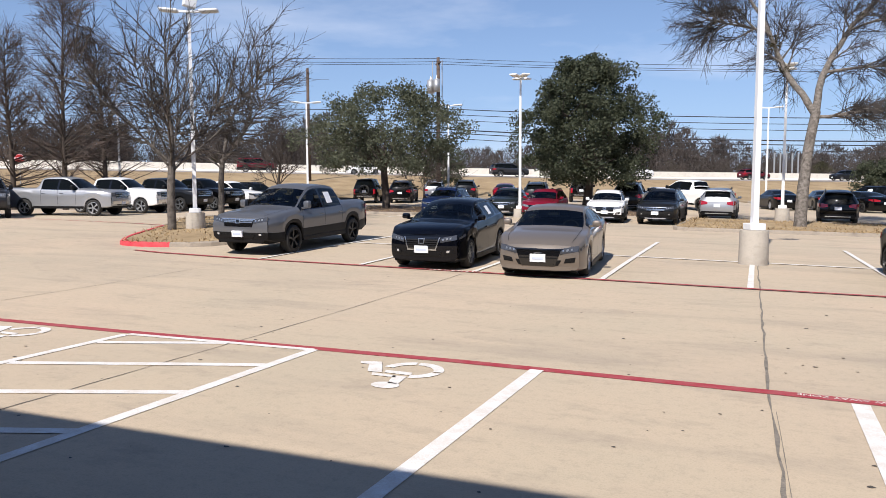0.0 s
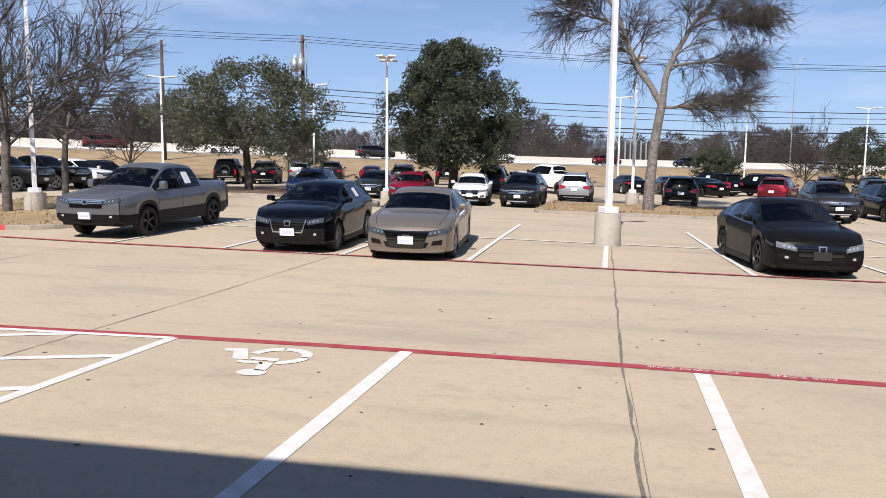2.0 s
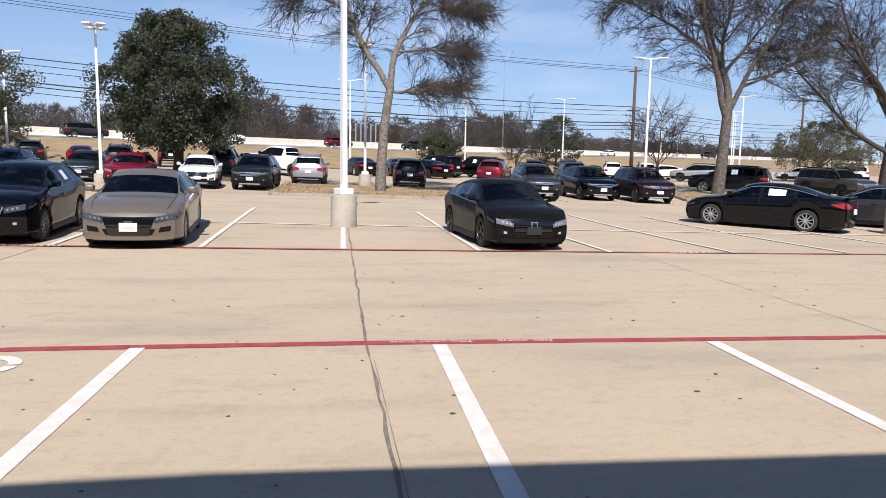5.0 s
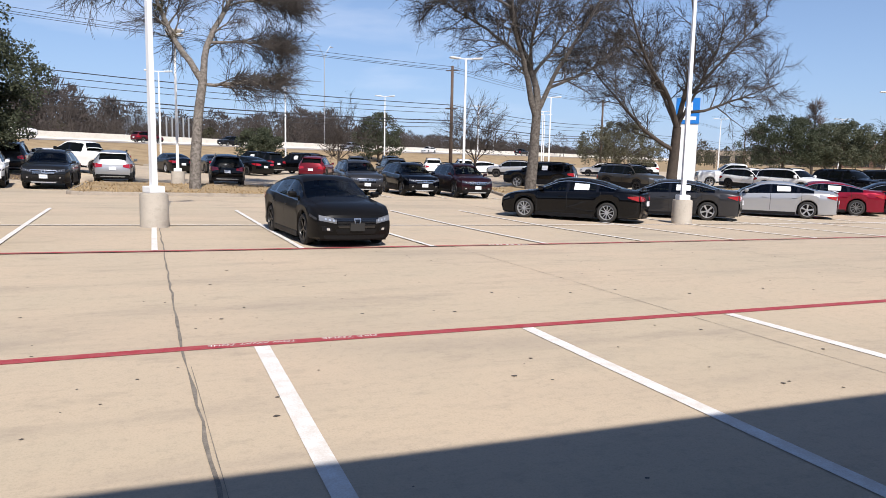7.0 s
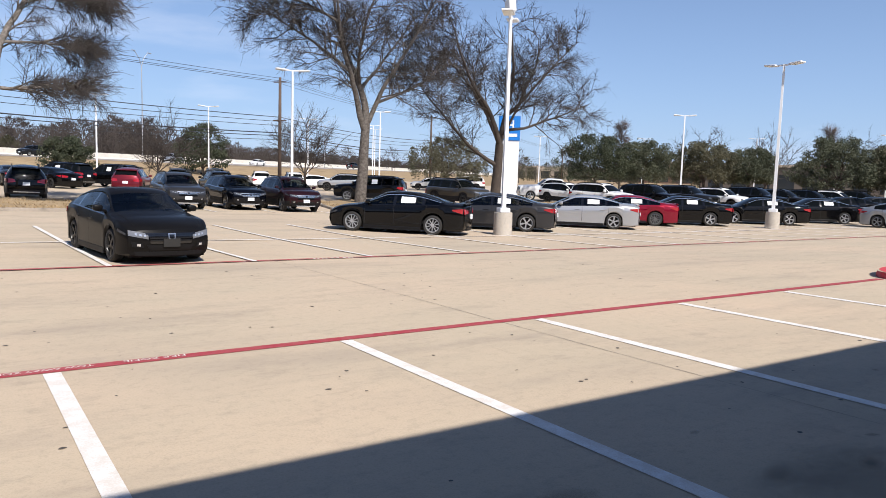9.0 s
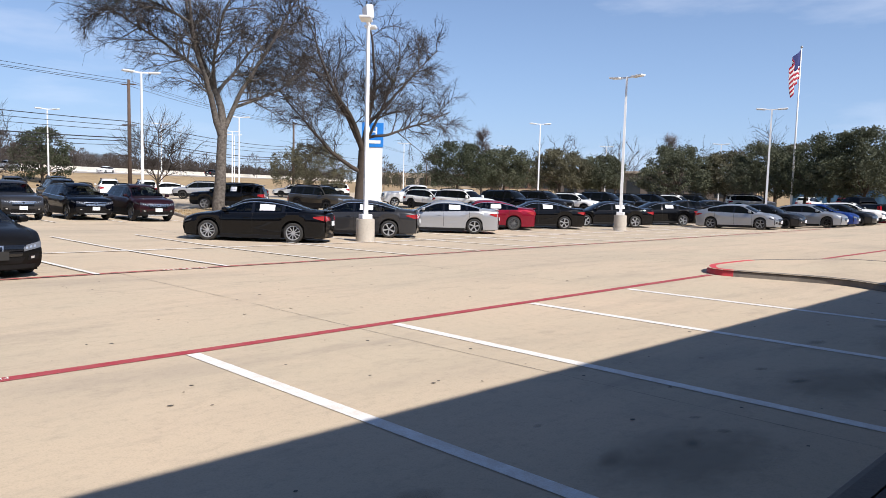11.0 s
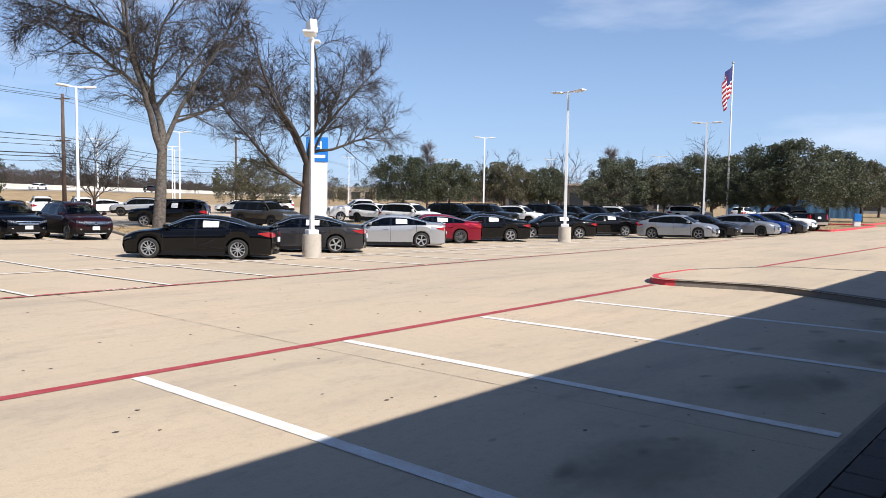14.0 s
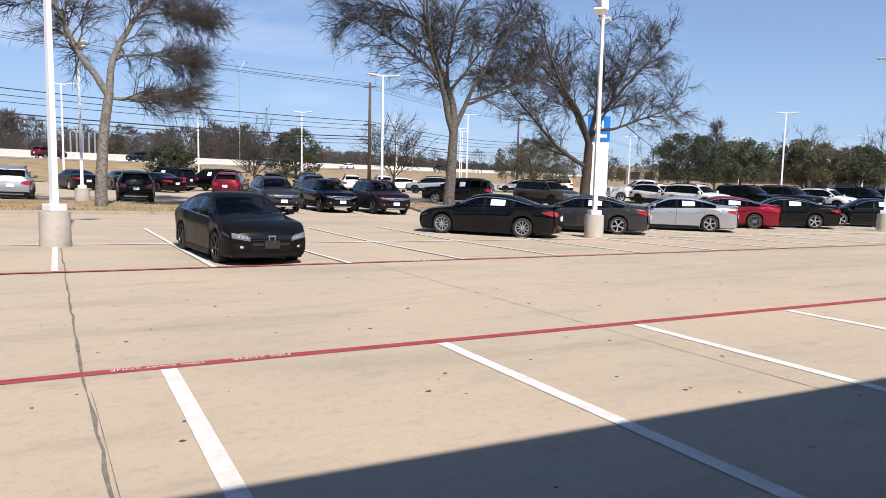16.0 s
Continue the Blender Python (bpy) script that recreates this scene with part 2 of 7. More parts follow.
M_LEAF = leaf_mat("oak_leaf", (0.05, 0.06, 0.037), (0.15, 0.158, 0.105))
M_LEAFDK = leaf_mat("dark_leaf", (0.034, 0.044, 0.027), (0.105, 0.116, 0.073))
M_LEAFOL = leaf_mat("olive_leaf", (0.066, 0.066, 0.042), (0.185, 0.172, 0.112))
M_TWIGRED = mat("reddish_twig", (0.11, 0.083, 0.07), 0.95, var=0.6, scale=0.8, color2=(0.16, 0.125, 0.105), spec=0.1)
M_MOSS = mat("ball_moss", (0.085, 0.075, 0.042), 0.95, var=0.7, scale=3, spec=0.1)
M_WOODS = mat("bare_woods", (0.058, 0.05, 0.047), 0.95, var=0.9, scale=0.08, color2=(0.1, 0.085, 0.077), spec=0.1)
M_WOODSGR = mat("green_woods", (0.05, 0.056, 0.034), 0.95, var=0.9, scale=0.1, color2=(0.085, 0.078, 0.048), spec=0.1)
M_STUCCO = mat("tan_stucco", (0.5, 0.42, 0.33), 0.9, var=0.5, scale=0.6, bump=0.3)
M_BRICKRED = mat("red_brown_cladding", (0.17, 0.1, 0.075), 0.9, var=0.5, scale=0.5)
M_DARKGLASS = mat("building_glass", (0.03, 0.035, 0.04), 0.08, spec=0.6)
M_SIGNBLUE = mat("sign_blue", (0.02, 0.2, 0.62), 0.35, var=0.2, scale=1)
M_SIGNWHITE = mat("sign_white", (0.82, 0.82, 0.82), 0.4, var=0.2, scale=1)
M_STOPRED = mat("stop_sign_red", (0.55, 0.03, 0.03), 0.4, var=0.2, scale=2)
M_CONTAINER = mat("blue_container_steel", (0.06, 0.15, 0.26), 0.55, var=0.6, scale=0.8)
M_FLAGRED = mat("flag_red", (0.45, 0.02, 0.04), 0.8, var=0.2, scale=2)
M_FLAGWHITE = mat("flag_white", (0.8, 0.8, 0.8), 0.8, var=0.2, scale=2)
M_FLAGBLUE = mat("flag_blue", (0.03, 0.04, 0.16), 0.8, var=0.2, scale=2)
M_PAPER = mat("white_paper", (0.85, 0.86, 0.88), 0.7, var=0.1, scale=3)
M_SPOT = mat("old_gum_and_oil", (0.10, 0.085, 0.07), 0.8, var=0.7, scale=8)


# ---- small builders ----
def part(name, bm, material, parent=None, label="", smooth=False):
    me = bpy.data.meshes.new(name)
    if smooth:
        for f in bm.faces:
            f.smooth = True
    bm.to_mesh(me)
    bm.free()
    for m in material if isinstance(material, (list, tuple)) else (material,):
        me.materials.append(m)
    ob = new(name, me)
    if parent:
        ob.parent = parent
    if label:
        ob["label"] = label
    return ob


def raw(name, verts, faces, material, parent=None, label="", smooth=False):
    me = bpy.data.meshes.new(name)
    me.from_pydata(verts, [], faces)
    me.materials.append(material)
    if smooth:
        me.polygons.foreach_set("use_smooth", [True] * len(me.polygons))
    ob = new(name, me)
    if parent:
        ob.parent = parent
    if label:
        ob["label"] = label
    return ob


def thing(name, m, label, category, group="", kind=""):
    ob = new(name)
    ob.empty_display_size = 0.2
    ob.matrix_world = m
    return tagged(ob, label, category, group, kind)


def box(bm, x0, x1, y0, y1, z0, z1, bevel=0.0, m=None):
    r = bmesh.ops.create_cube(bm, size=1)
    bmesh.ops.transform(bm, matrix=Matrix.LocRotScale(((x0 + x1) / 2, (y0 + y1) / 2, (z0 + z1) / 2), None, (abs(x1 - x0), abs(y1 - y0), abs(z1 - z0))), verts=r["verts"])
    vs = r["verts"]
    if bevel > 0:
        es = list({e for v in vs for e in v.link_edges})
        g = bmesh.ops.bevel(bm, geom=es, offset=bevel, segments=2, affect="EDGES", profile=0.5)
        vs = list({v for f in g["faces"] for v in f.verts} | {v for v in vs if v.is_valid})
    if m is not None:
        bmesh.ops.transform(bm, matrix=m, verts=vs)
    return vs


def cyl(bm, r1, r2, depth, seg=16, m=None):
    r = bmesh.ops.create_cone(bm, cap_ends=True, segments=seg, radius1=r1, radius2=r2, depth=depth)
    if m is not None:
        bmesh.ops.transform(bm, matrix=m, verts=r["verts"])
    return r["verts"]


# ---- terrain ----
HW_A = (-82.8, 62.4)
HW_D = (0.783, 0.622)


def ease(a, b, v):
    q = min(1.0, max(0.0, (v - a) / (b - a)))
    return q * q * (3 - 2 * q)


def hw_coords(x, y):
    """Distance along the highway and out from its wall towards the car park."""
    dx, dy = x - HW_A[0], y - HW_A[1]
    return dx * HW_D[0] + dy * HW_D[1], dx * HW_D[1] - dy * HW_D[0]


def hw_point(s, q):
    return HW_A[0] + s * HW_D[0] + q * HW_D[1], HW_A[1] + s * HW_D[1] - q * HW_D[0]


def road_z(s):
    return float(np.interp(s, (-240, 0, 38, 77, 125, 247, 500, 1000), (4.2, 4.06, 3.46, 2.8, 2.32, 1.8, 0.2, -1.0)))


LOT_EDGE = 40.0


def terrain(x, y):
    k = ease(7, 22, y)
    z = (-0.42 * math.tanh(x / 20) if x > 0 else -0.6 * math.tanh(x / 30)) * k + (0.12 + 0.2 * ease(2, 8, -x)) * ease(40, 56, y)
    s, q = hw_coords(x, y)
    if q < LOT_EDGE:
        zr = road_z(s)
        if q > 15:
            z = z + (zr - 0.3 - z) * (1 - ease(15, LOT_EDGE + 2, q))
        elif q > -1:
            z = zr - 0.3 + (15 - q) * 0.03
        else:
            z = zr + 0.15 - 1.0 * ease(0, 8, -1 - q)
    return z


def strip(pts, width, lift, name, material, parent=None, label="", step=0.8, ragged=0.0):
    """A thin painted or sealed band that lies on the ground along a line of points."""
    path = []
    for (ax, ay), (bx, by) in zip(pts, pts[1:]):
        n = max(1, int(math.hypot(bx - ax, by - ay) / step))
        path += [(ax + (bx - ax) * i / n, ay + (by - ay) * i / n) for i in range(n)]
    path.append(pts[-1])
    verts, faces = [], []
    for i, (x, y) in enumerate(path):
        ax, ay = path[max(0, i - 1)]
        bx, by = path[min(len(path) - 1, i + 1)]
        d = math.hypot(bx - ax, by - ay)
        nx, ny = -(by - ay) / d, (bx - ax) / d
        for sgn in (-1, 1):
            w = width / 2 * (1 + ragged * random.uniform(-1, 1))
            px, py = x + nx * w * sgn, y + ny * w * sgn
            verts.append((px, py, terrain(px, py) + lift))
        if i:
            k = 2 * i
            faces.append((k - 1, k - 2, k, k + 1))
    ob = raw(name, verts, faces, material, parent, label)
    if ob.data.polygons[0].normal.z < 0:
        ob.data.flip_normals()
    return ob


def axis(breaks):
    out = []
    for a, b, stp in breaks:
        n = max(1, round((b - a) / stp))
        out += [a + (b - a) * i / n for i in range(n)]
    return out + [breaks[-1][1]]


# ---- ground ----
gx = axis([(-900, -300, 100), (-300, -90, 15), (-90, -45, 3), (-45, 70, 1.0), (70, 130, 3), (130, 400, 15), (400, 1400, 100)])
gy = axis([(-300, -20, 40), (-20, 5, 2.5), (5, 62, 1.0), (62, 140, 2.5), (140, 300, 10), (300, 1400, 100)])
verts = [(x, y, terrain(x, y)) for y in gy for x in gx]
nx_ = len(gx)
faces, kinds = [], []
for j in range(len(gy) - 1):
    for i in range(nx_ - 1):
        faces.append((j * nx_ + i, j * nx_ + i + 1, (j + 1) * nx_ + i + 1, (j + 1) * nx_ + i))
        s_, q_ = hw_coords((gx[i] + gx[i + 1]) / 2, (gy[j] + gy[j + 1]) / 2)
        kinds.append(1 if q_ < LOT_EDGE - 1 or gx[i] > 75 or gx[i] < -90 or gy[j] > 140 else 0)
ground = raw("ground", verts, faces, M_CONC, None, "", True)
ground.data.materials.append(M_GRASS)
ground.data.polygons.foreach_set("material_index", kinds)
tagged(ground, "tan concrete car park running into dry winter grass", "ground", kind="structure")


# ---- painted lines ----
def paint(name, label, category="line"):
    return tagged(new(name), label, category, kind="structure")


RED1_Y, RED2_Y = 7.36, 14.42
red_near = paint("red_line", "red fire lane line painted on tan concrete", "painted line")
strip([(-26, 5.9), (-10.2, 6.87), (-8, 6.97), (-5.8, 7.12), (-3.2, 7.28), (0, 7.37), (5, RED1_Y + 0.01), (15.4, RED1_Y + 0.06)], 0.15, 0.005, "line", M_RED, red_near, ragged=0.03)
strip([(19.3, 7.42), (27, 7.25), (38.2, 6.95)], 0.14, 0.005, "line", M_RED, red_near)
red_far = paint("red_line", "faded red fire lane line along the parking row", "painted line")
strip([(-16.2, 14.75), (-15.0, 14.55), (-12, 14.4), (0, RED2_Y), (10.5, 14.75), (20, 15.05), (33, 15.05), (45, 14.9)], 0.12, 0.018, "line", M_OLDRED, red_far, ragged=0.06)
strip([(-21.8, 21.6), (-24.2, 21.95), (-29.0, 22.2), (-60, 22.6)], 0.11, 0.018, "line", M_OLDRED, red_far, ragged=0.06)
stalls_near = paint("stall_line", "white parking stall lines on tan concrete", "painted line")
for x, lean in ((-2.28, 0.02), (0.635, 0.09), (3.51, 0.28), (6.29, 0.37), (9.11, 0.45), (11.86, 0.62)):
    strip([(x, 7.27), (x + lean + (0.06 if 0.5 < x < 3 else 0.0), 1.5)], 0.145, 0.006, "stall_line", M_WHITE, stalls_near, ragged=0.02)
hatch = paint("hatched_aisle", "white hatched access aisle beside the accessible stall", "painted line")
strip([(-4.94, 7.12), (-4.97, 2.2)], 0.13, 0.006, "edge_line", M_WHITE, hatch, ragged=0.02)
strip([(-7.67, 6.84), (-7.7, 2.2)], 0.13, 0.006, "edge_line", M_WHITE, hatch, ragged=0.02)
strip([(-7.66, 6.88), (-4.95, 7.1)], 0.10, 0.0065, "edge_line", M_WHITE, hatch, ragged=0.02)
for xb, ya, yb in ((-6.1, 6.36, 6.98), (-5.0, 5.23, 6.28), (-5.0, 4.03, 5.15), (-5.0, 2.9, 3.97), (-5.0, 1.7, 2.8)):
    strip([(-7.6, ya), (xb, yb)], 0.12, 0.0068, "hatch_line", M_WHITE, hatch, ragged=0.02)
strip([(-10.45, 6.75), (-10.45, 2.0)], 0.13, 0.006, "stall_line", M_WHITE, stalls_near)
stalls_far = paint("stall_line", "thin white parking stall lines on the far row", "painted line")
for x0, x1, y1 in ((-11.7, -11.75, 24.3), (-8.8, -9.1, 24.3), (-5.97, -6.3, 24.2), (-3.23, -3.58, 24.1), (-0.51, -0.62, 18.6), (2.2, 1.66, 24.2), (4.94, 4.3, 24.4), (7.72, 7.0, 24.9), (10.5, 9.75, 25.3),
                   (13.26, 12.8, 25), (16.05, 15.7, 25), (18.8, 18.5, 25), (21.6, 21.3, 25), (24.3, 24.1, 25), (27.0, 26.9, 25), (29.8, 29.7, 25), (32.6, 32.5, 25), (35.3, 35.3, 25), (38.1, 38.1, 24), (40.9, 40.9, 24), (43.6, 43.6, 24)):
    strip([(x0, 14.5 if x0 < 5 else 14.7 if x0 < 10 else 15.0), (x1, y1)], 0.11, 0.02, "stall_line", M_WHITE, stalls_far)
strip([(-11.8, 18.9), (-4, 19.1), (-0.9, 19.2)], 0.12, 0.019, "cross_line", M_WHITE, stalls_far)
strip([(-0.3, 19.25), (6.4, 19.5), (14, 19.9), (30, 20.2), (44, 20)], 0.12, 0.019, "cross_line", M_WHITE, stalls_far)
stalls_mid = paint("stall_line", "thin white stall lines beside parked cars", "painted line")
for i in range(-8, 8):
    x = -1.7 + 2.75 * i
    if not (-4.5 < x < 5.5):
        strip([(x, 32.6), (x - 0.2, 38)], 0.1, 0.02, "stall_line", M_WHITE, stalls_mid)
        strip([(x, 42.5), (x - 0.2, 47.5)], 0.1, 0.02, "stall_line", M_WHITE, stalls_mid)
joints = paint("slab_joint", "dark sealed joints between the concrete slabs", "joint")
for x, w, y0, y1, lean in ((-0.095, 0.024, 1.5, 19, 0.036), (-0.06, 0.005, 1.5, 7, 0.036), (-6.07, 0.014, 1.5, 14.3, 0.0), (5.72, 0.007, 1.5, 14.8, 0.05), (11.9, 0.007, 1.5, 14.8, 0.1), (-11.9, 0.011, 1.5, 14.3, 0.0), (17.6, 0.010, 8, 15, 0.1), (23.5, 0.010, 8, 15, 0.1)):
    wob = [(x + random.uniform(-1, 1) * w * 0.4 - lean * (y - 7.4) * (1.5 if y < 7.4 else 1.0), y) for y in np.arange(y0, y1, 0.35)]
    strip(wob, w, 0.0048, "joint", M_SEAL, joints, ragged=0.85, step=0.4)
for x, y0, y1 in ((-0.45, 19, 31), (-12, 24.5, 33), (11.5, 25, 32)):
    strip([(x, y0), (x - 0.1, y1)], 0.02, 0.0048, "joint", M_SEAL, joints, ragged=0.4)


# oil stains in the stalls, over broad patches of grime and painted-in shade
stains = paint("oil_and_shade_patch", "dark oil stains and broad grime-and-shade patches on the stalls", "stain")
srng = random.Random(17)
laid = []
# one wide ellipse a bay: kerbside grime, plus colour that deepens the shade
for k, bay in enumerate((4.9, 7.9, 10.7, 13.3)):
    bm = bmesh.new()
    bmesh.ops.create_circle(bm, cap_ends=True, segments=24, radius=1.0)
    ob = part("stain", bm, M_STAINSHADE, stains)
    ob.matrix_local = pose(bay, 2.35, terrain(bay, 2.3) + 0.0028, 0, 0, 4 * k - 6) @ Matrix.Diagonal((1.35, 0.8, 1, 1))
for k in range(120):
    bay = srng.choice((2.1, 5.1, 7.9, 10.7, 13.4))
    x, y = bay + srng.gauss(0, 0.55), 1.7 + abs(srng.gauss(0, 0.9))
    r = srng.choice((0.05, 0.08, 0.13, 0.2, 0.3))
    if any(math.hypot(x - px, y - py) < 2.5 * (r + pr) for px, py, pr in laid):
        continue
    laid.append((x, y, r))
    bm = bmesh.new()
    bmesh.ops.create_circle(bm, cap_ends=True, segments=16, radius=1.0)
    ob = part("stain", bm, M_STAINSHADE, stains)
    ob.matrix_local = pose(x, y, terrain(x, y) + 0.004, 0, 0, srng.uniform(-25, 25)) @ Matrix.Diagonal((r * srng.uniform(1.0, 2.4), r, 1, 1))


# ---- vehicles ----
def paint_mat(name, color, metal=0.0, rough=0.4, coat=0.6):
    return mat(name, color, rough, metal=metal, coat=coat, var=0.25, scale=1.2, color2=tuple(c * 0.8 for c in color), spec=0.05)


PAINTS = {
    "black": paint_mat("black_car_paint", (0.002, 0.002, 0.0025)),
    "matte": mat("matte_black_car_paint", (0.004, 0.004, 0.004), 0.38, coat=0.12, var=0.5, scale=2, color2=(0.009, 0.008, 0.008), spec=0.12),
    "navy": paint_mat("dark_navy_car_paint", (0.0015, 0.002, 0.0045), 0.1),
    "blue": paint_mat("deep_blue_car_paint", (0.008, 0.018, 0.065), 0.2),
    "brightblue": paint_mat("bright_blue_car_paint", (0.008, 0.032, 0.17), 0.3),
    "white": paint_mat("white_car_paint", (0.78, 0.78, 0.77), 0.0, 0.35),
    "silver": paint_mat("silver_car_paint", (0.4, 0.41, 0.43), 0.5, 0.33),
    "lunar": paint_mat("pale_silver_car_paint", (0.33, 0.35, 0.38), 0.6, 0.35),
    "gray": paint_mat("dark_grey_car_paint", (0.04, 0.04, 0.043), 0.4, 0.35),
    "steel": paint_mat("steel_grey_car_paint", (0.155, 0.162, 0.178), 0.5, 0.35),
    "charcoal": paint_mat("charcoal_car_paint", (0.016, 0.017, 0.019), 0.3, 0.35),
    "champagne": paint_mat("champagne_car_paint", (0.22, 0.19, 0.163), 0.5, 0.35),
    "red": paint_mat("red_car_paint", (0.2, 0.007, 0.022), 0.25),
    "darkred": paint_mat("deep_red_car_paint", (0.13, 0.012, 0.02), 0.3),
    "maroon": paint_mat("maroon_car_paint", (0.022, 0.006, 0.009), 0.3),
    "green": paint_mat("dark_green_grey_car_paint", (0.02, 0.026, 0.026), 0.3),
    "bronze": paint_mat("bronze_grey_car_paint", (0.07, 0.064, 0.055), 0.5, 0.35),
}
M_GLASS = mat("tinted_car_glass", (0.004, 0.005, 0.005), 0.03, spec=0.16)


def clear_glass(name, tint):
    """See-through car glass: tinted, mirror-like at a slant."""
    m = bpy.data.materials.new(name)
    m.use_nodes = True
    nt = m.node_tree
    nt.nodes.remove(nt.nodes["Principled BSDF"])
    clear = nt.nodes.new("ShaderNodeBsdfTransparent")
    clear.inputs[0].default_value = (*tint, 1)
    gloss = nt.nodes.new("ShaderNodeBsdfGlossy")
    gloss.inputs["Roughness"].default_value = 0.02
    lw = nt.nodes.new("ShaderNodeLayerWeight")
    lw.inputs[0].default_value = 0.5
    pw = nt.nodes.new("ShaderNodeMath")
    pw.operation = "POWER"
    pw.inputs[1].default_value = 4.0
    sc = nt.nodes.new("ShaderNodeMath")
    sc.operation = "MULTIPLY_ADD"
    sc.inputs[1].default_value, sc.inputs[2].default_value = 0.7, 0.05
    mix = nt.nodes.new("ShaderNodeMixShader")
    nt.links.new(lw.outputs["Facing"], pw.inputs[0])
    nt.links.new(pw.outputs[0], sc.inputs[0])
    nt.links.new(sc.outputs[0], mix.inputs[0])
    nt.links.new(clear.outputs[0], mix.inputs[1])
    nt.links.new(gloss.outputs[0], mix.inputs[2])
    nt.links.new(mix.outputs[0], nt.nodes["Material Output"].inputs["Surface"])
    return m


M_CLEAR = clear_glass("windscreen_glass", (0.4, 0.45, 0.43))
M_PRIVACY = clear_glass("side_window_glass", (0.16, 0.18, 0.175))
M_CABIN = mat("black_cabin_trim", (0.016, 0.016, 0.017), 0.8, var=0.4, scale=6)
M_SEAT = mat("dark_seat_cloth", (0.035, 0.033, 0.032), 0.95, var=0.5, scale=8)
M_TYRE = mat("tyre_rubber", (0.018, 0.018, 0.018), 0.85, var=0.5, scale=8, color2=(0.035, 0.033, 0.03))
M_RIM = mat("alloy_rim", (0.5, 0.51, 0.53), 0.35, metal=0.6)
M_RIMBLACK = mat("black_rim", (0.012, 0.012, 0.013), 0.35)
M_RIMDARK = mat("machined_grey_rim", (0.28, 0.29, 0.3), 0.3, metal=0.7)
M_TRIM = mat("black_trim_plastic", (0.008, 0.008, 0.009), 0.5, var=0.3, scale=5, spec=0.2)
M_GLOSSTRIM = mat("gloss_black_grille", (0.006, 0.006, 0.007), 0.12, coat=0.6)
M_CHROME = mat("chrome", (0.55, 0.56, 0.57), 0.22, metal=0.9)
M_LAMP = mat("headlamp_lens", (0.2, 0.205, 0.215), 0.15, metal=0.4, coat=0.5)
M_LAMPLIT = mat("lamp_reflector", (0.7, 0.72, 0.75), 0.12, metal=0.7, coat=1.0)
M_LAMPDK = mat("smoked_headlamp_lens", (0.05, 0.052, 0.058), 0.06, coat=1.0)
M_TAIL = mat("tail_lamp_lens", (0.32, 0.008, 0.016), 0.12, coat=1.0)
M_PLATE = mat("white_dealer_plate", (0.78, 0.8, 0.84), 0.5, var=0.2, scale=12)
M_PLATEDK = mat("black_plate_frame", (0.02, 0.02, 0.02), 0.5)
M_INK = mat("plate_ink", (0.5, 0.56, 0.68), 0.6)
M_UNDER = mat("underbody", (0.008, 0.008, 0.008), 0.9)
M_BODYBED = mat("pickup_bed_liner", (0.015, 0.015, 0.016), 0.8)


SLOPES = {}


def curve(keys, x):
    """A smooth monotone cubic line through (x, value) keys."""
    if x <= keys[0][0]:
        return keys[0][1]
    if x >= keys[-1][0]:
        return keys[-1][1]
    tag_ = tuple(keys)
    if tag_ not in SLOPES:
        d = [(y1 - y0) / (x1 - x0) for (x0, y0), (x1, y1) in zip(keys, keys[1:])]
        m = [d[0]] + [0.0 if p * q <= 0 else 2 * p * q / (p + q) for p, q in zip(d, d[1:])] + [d[-1]]
        SLOPES[tag_] = m
    m = SLOPES[tag_]
    for i in range(len(keys) - 1):
        (x0, y0), (x1, y1) = keys[i], keys[i + 1]
        if x <= x1:
            w = x1 - x0
            t = (x - x0) / w
            return y0 * (1 + 2 * t) * (1 - t) ** 2 + m[i] * w * t * (1 - t) ** 2 + y1 * t * t * (3 - 2 * t) + m[i + 1] * w * t * t * (t - 1)


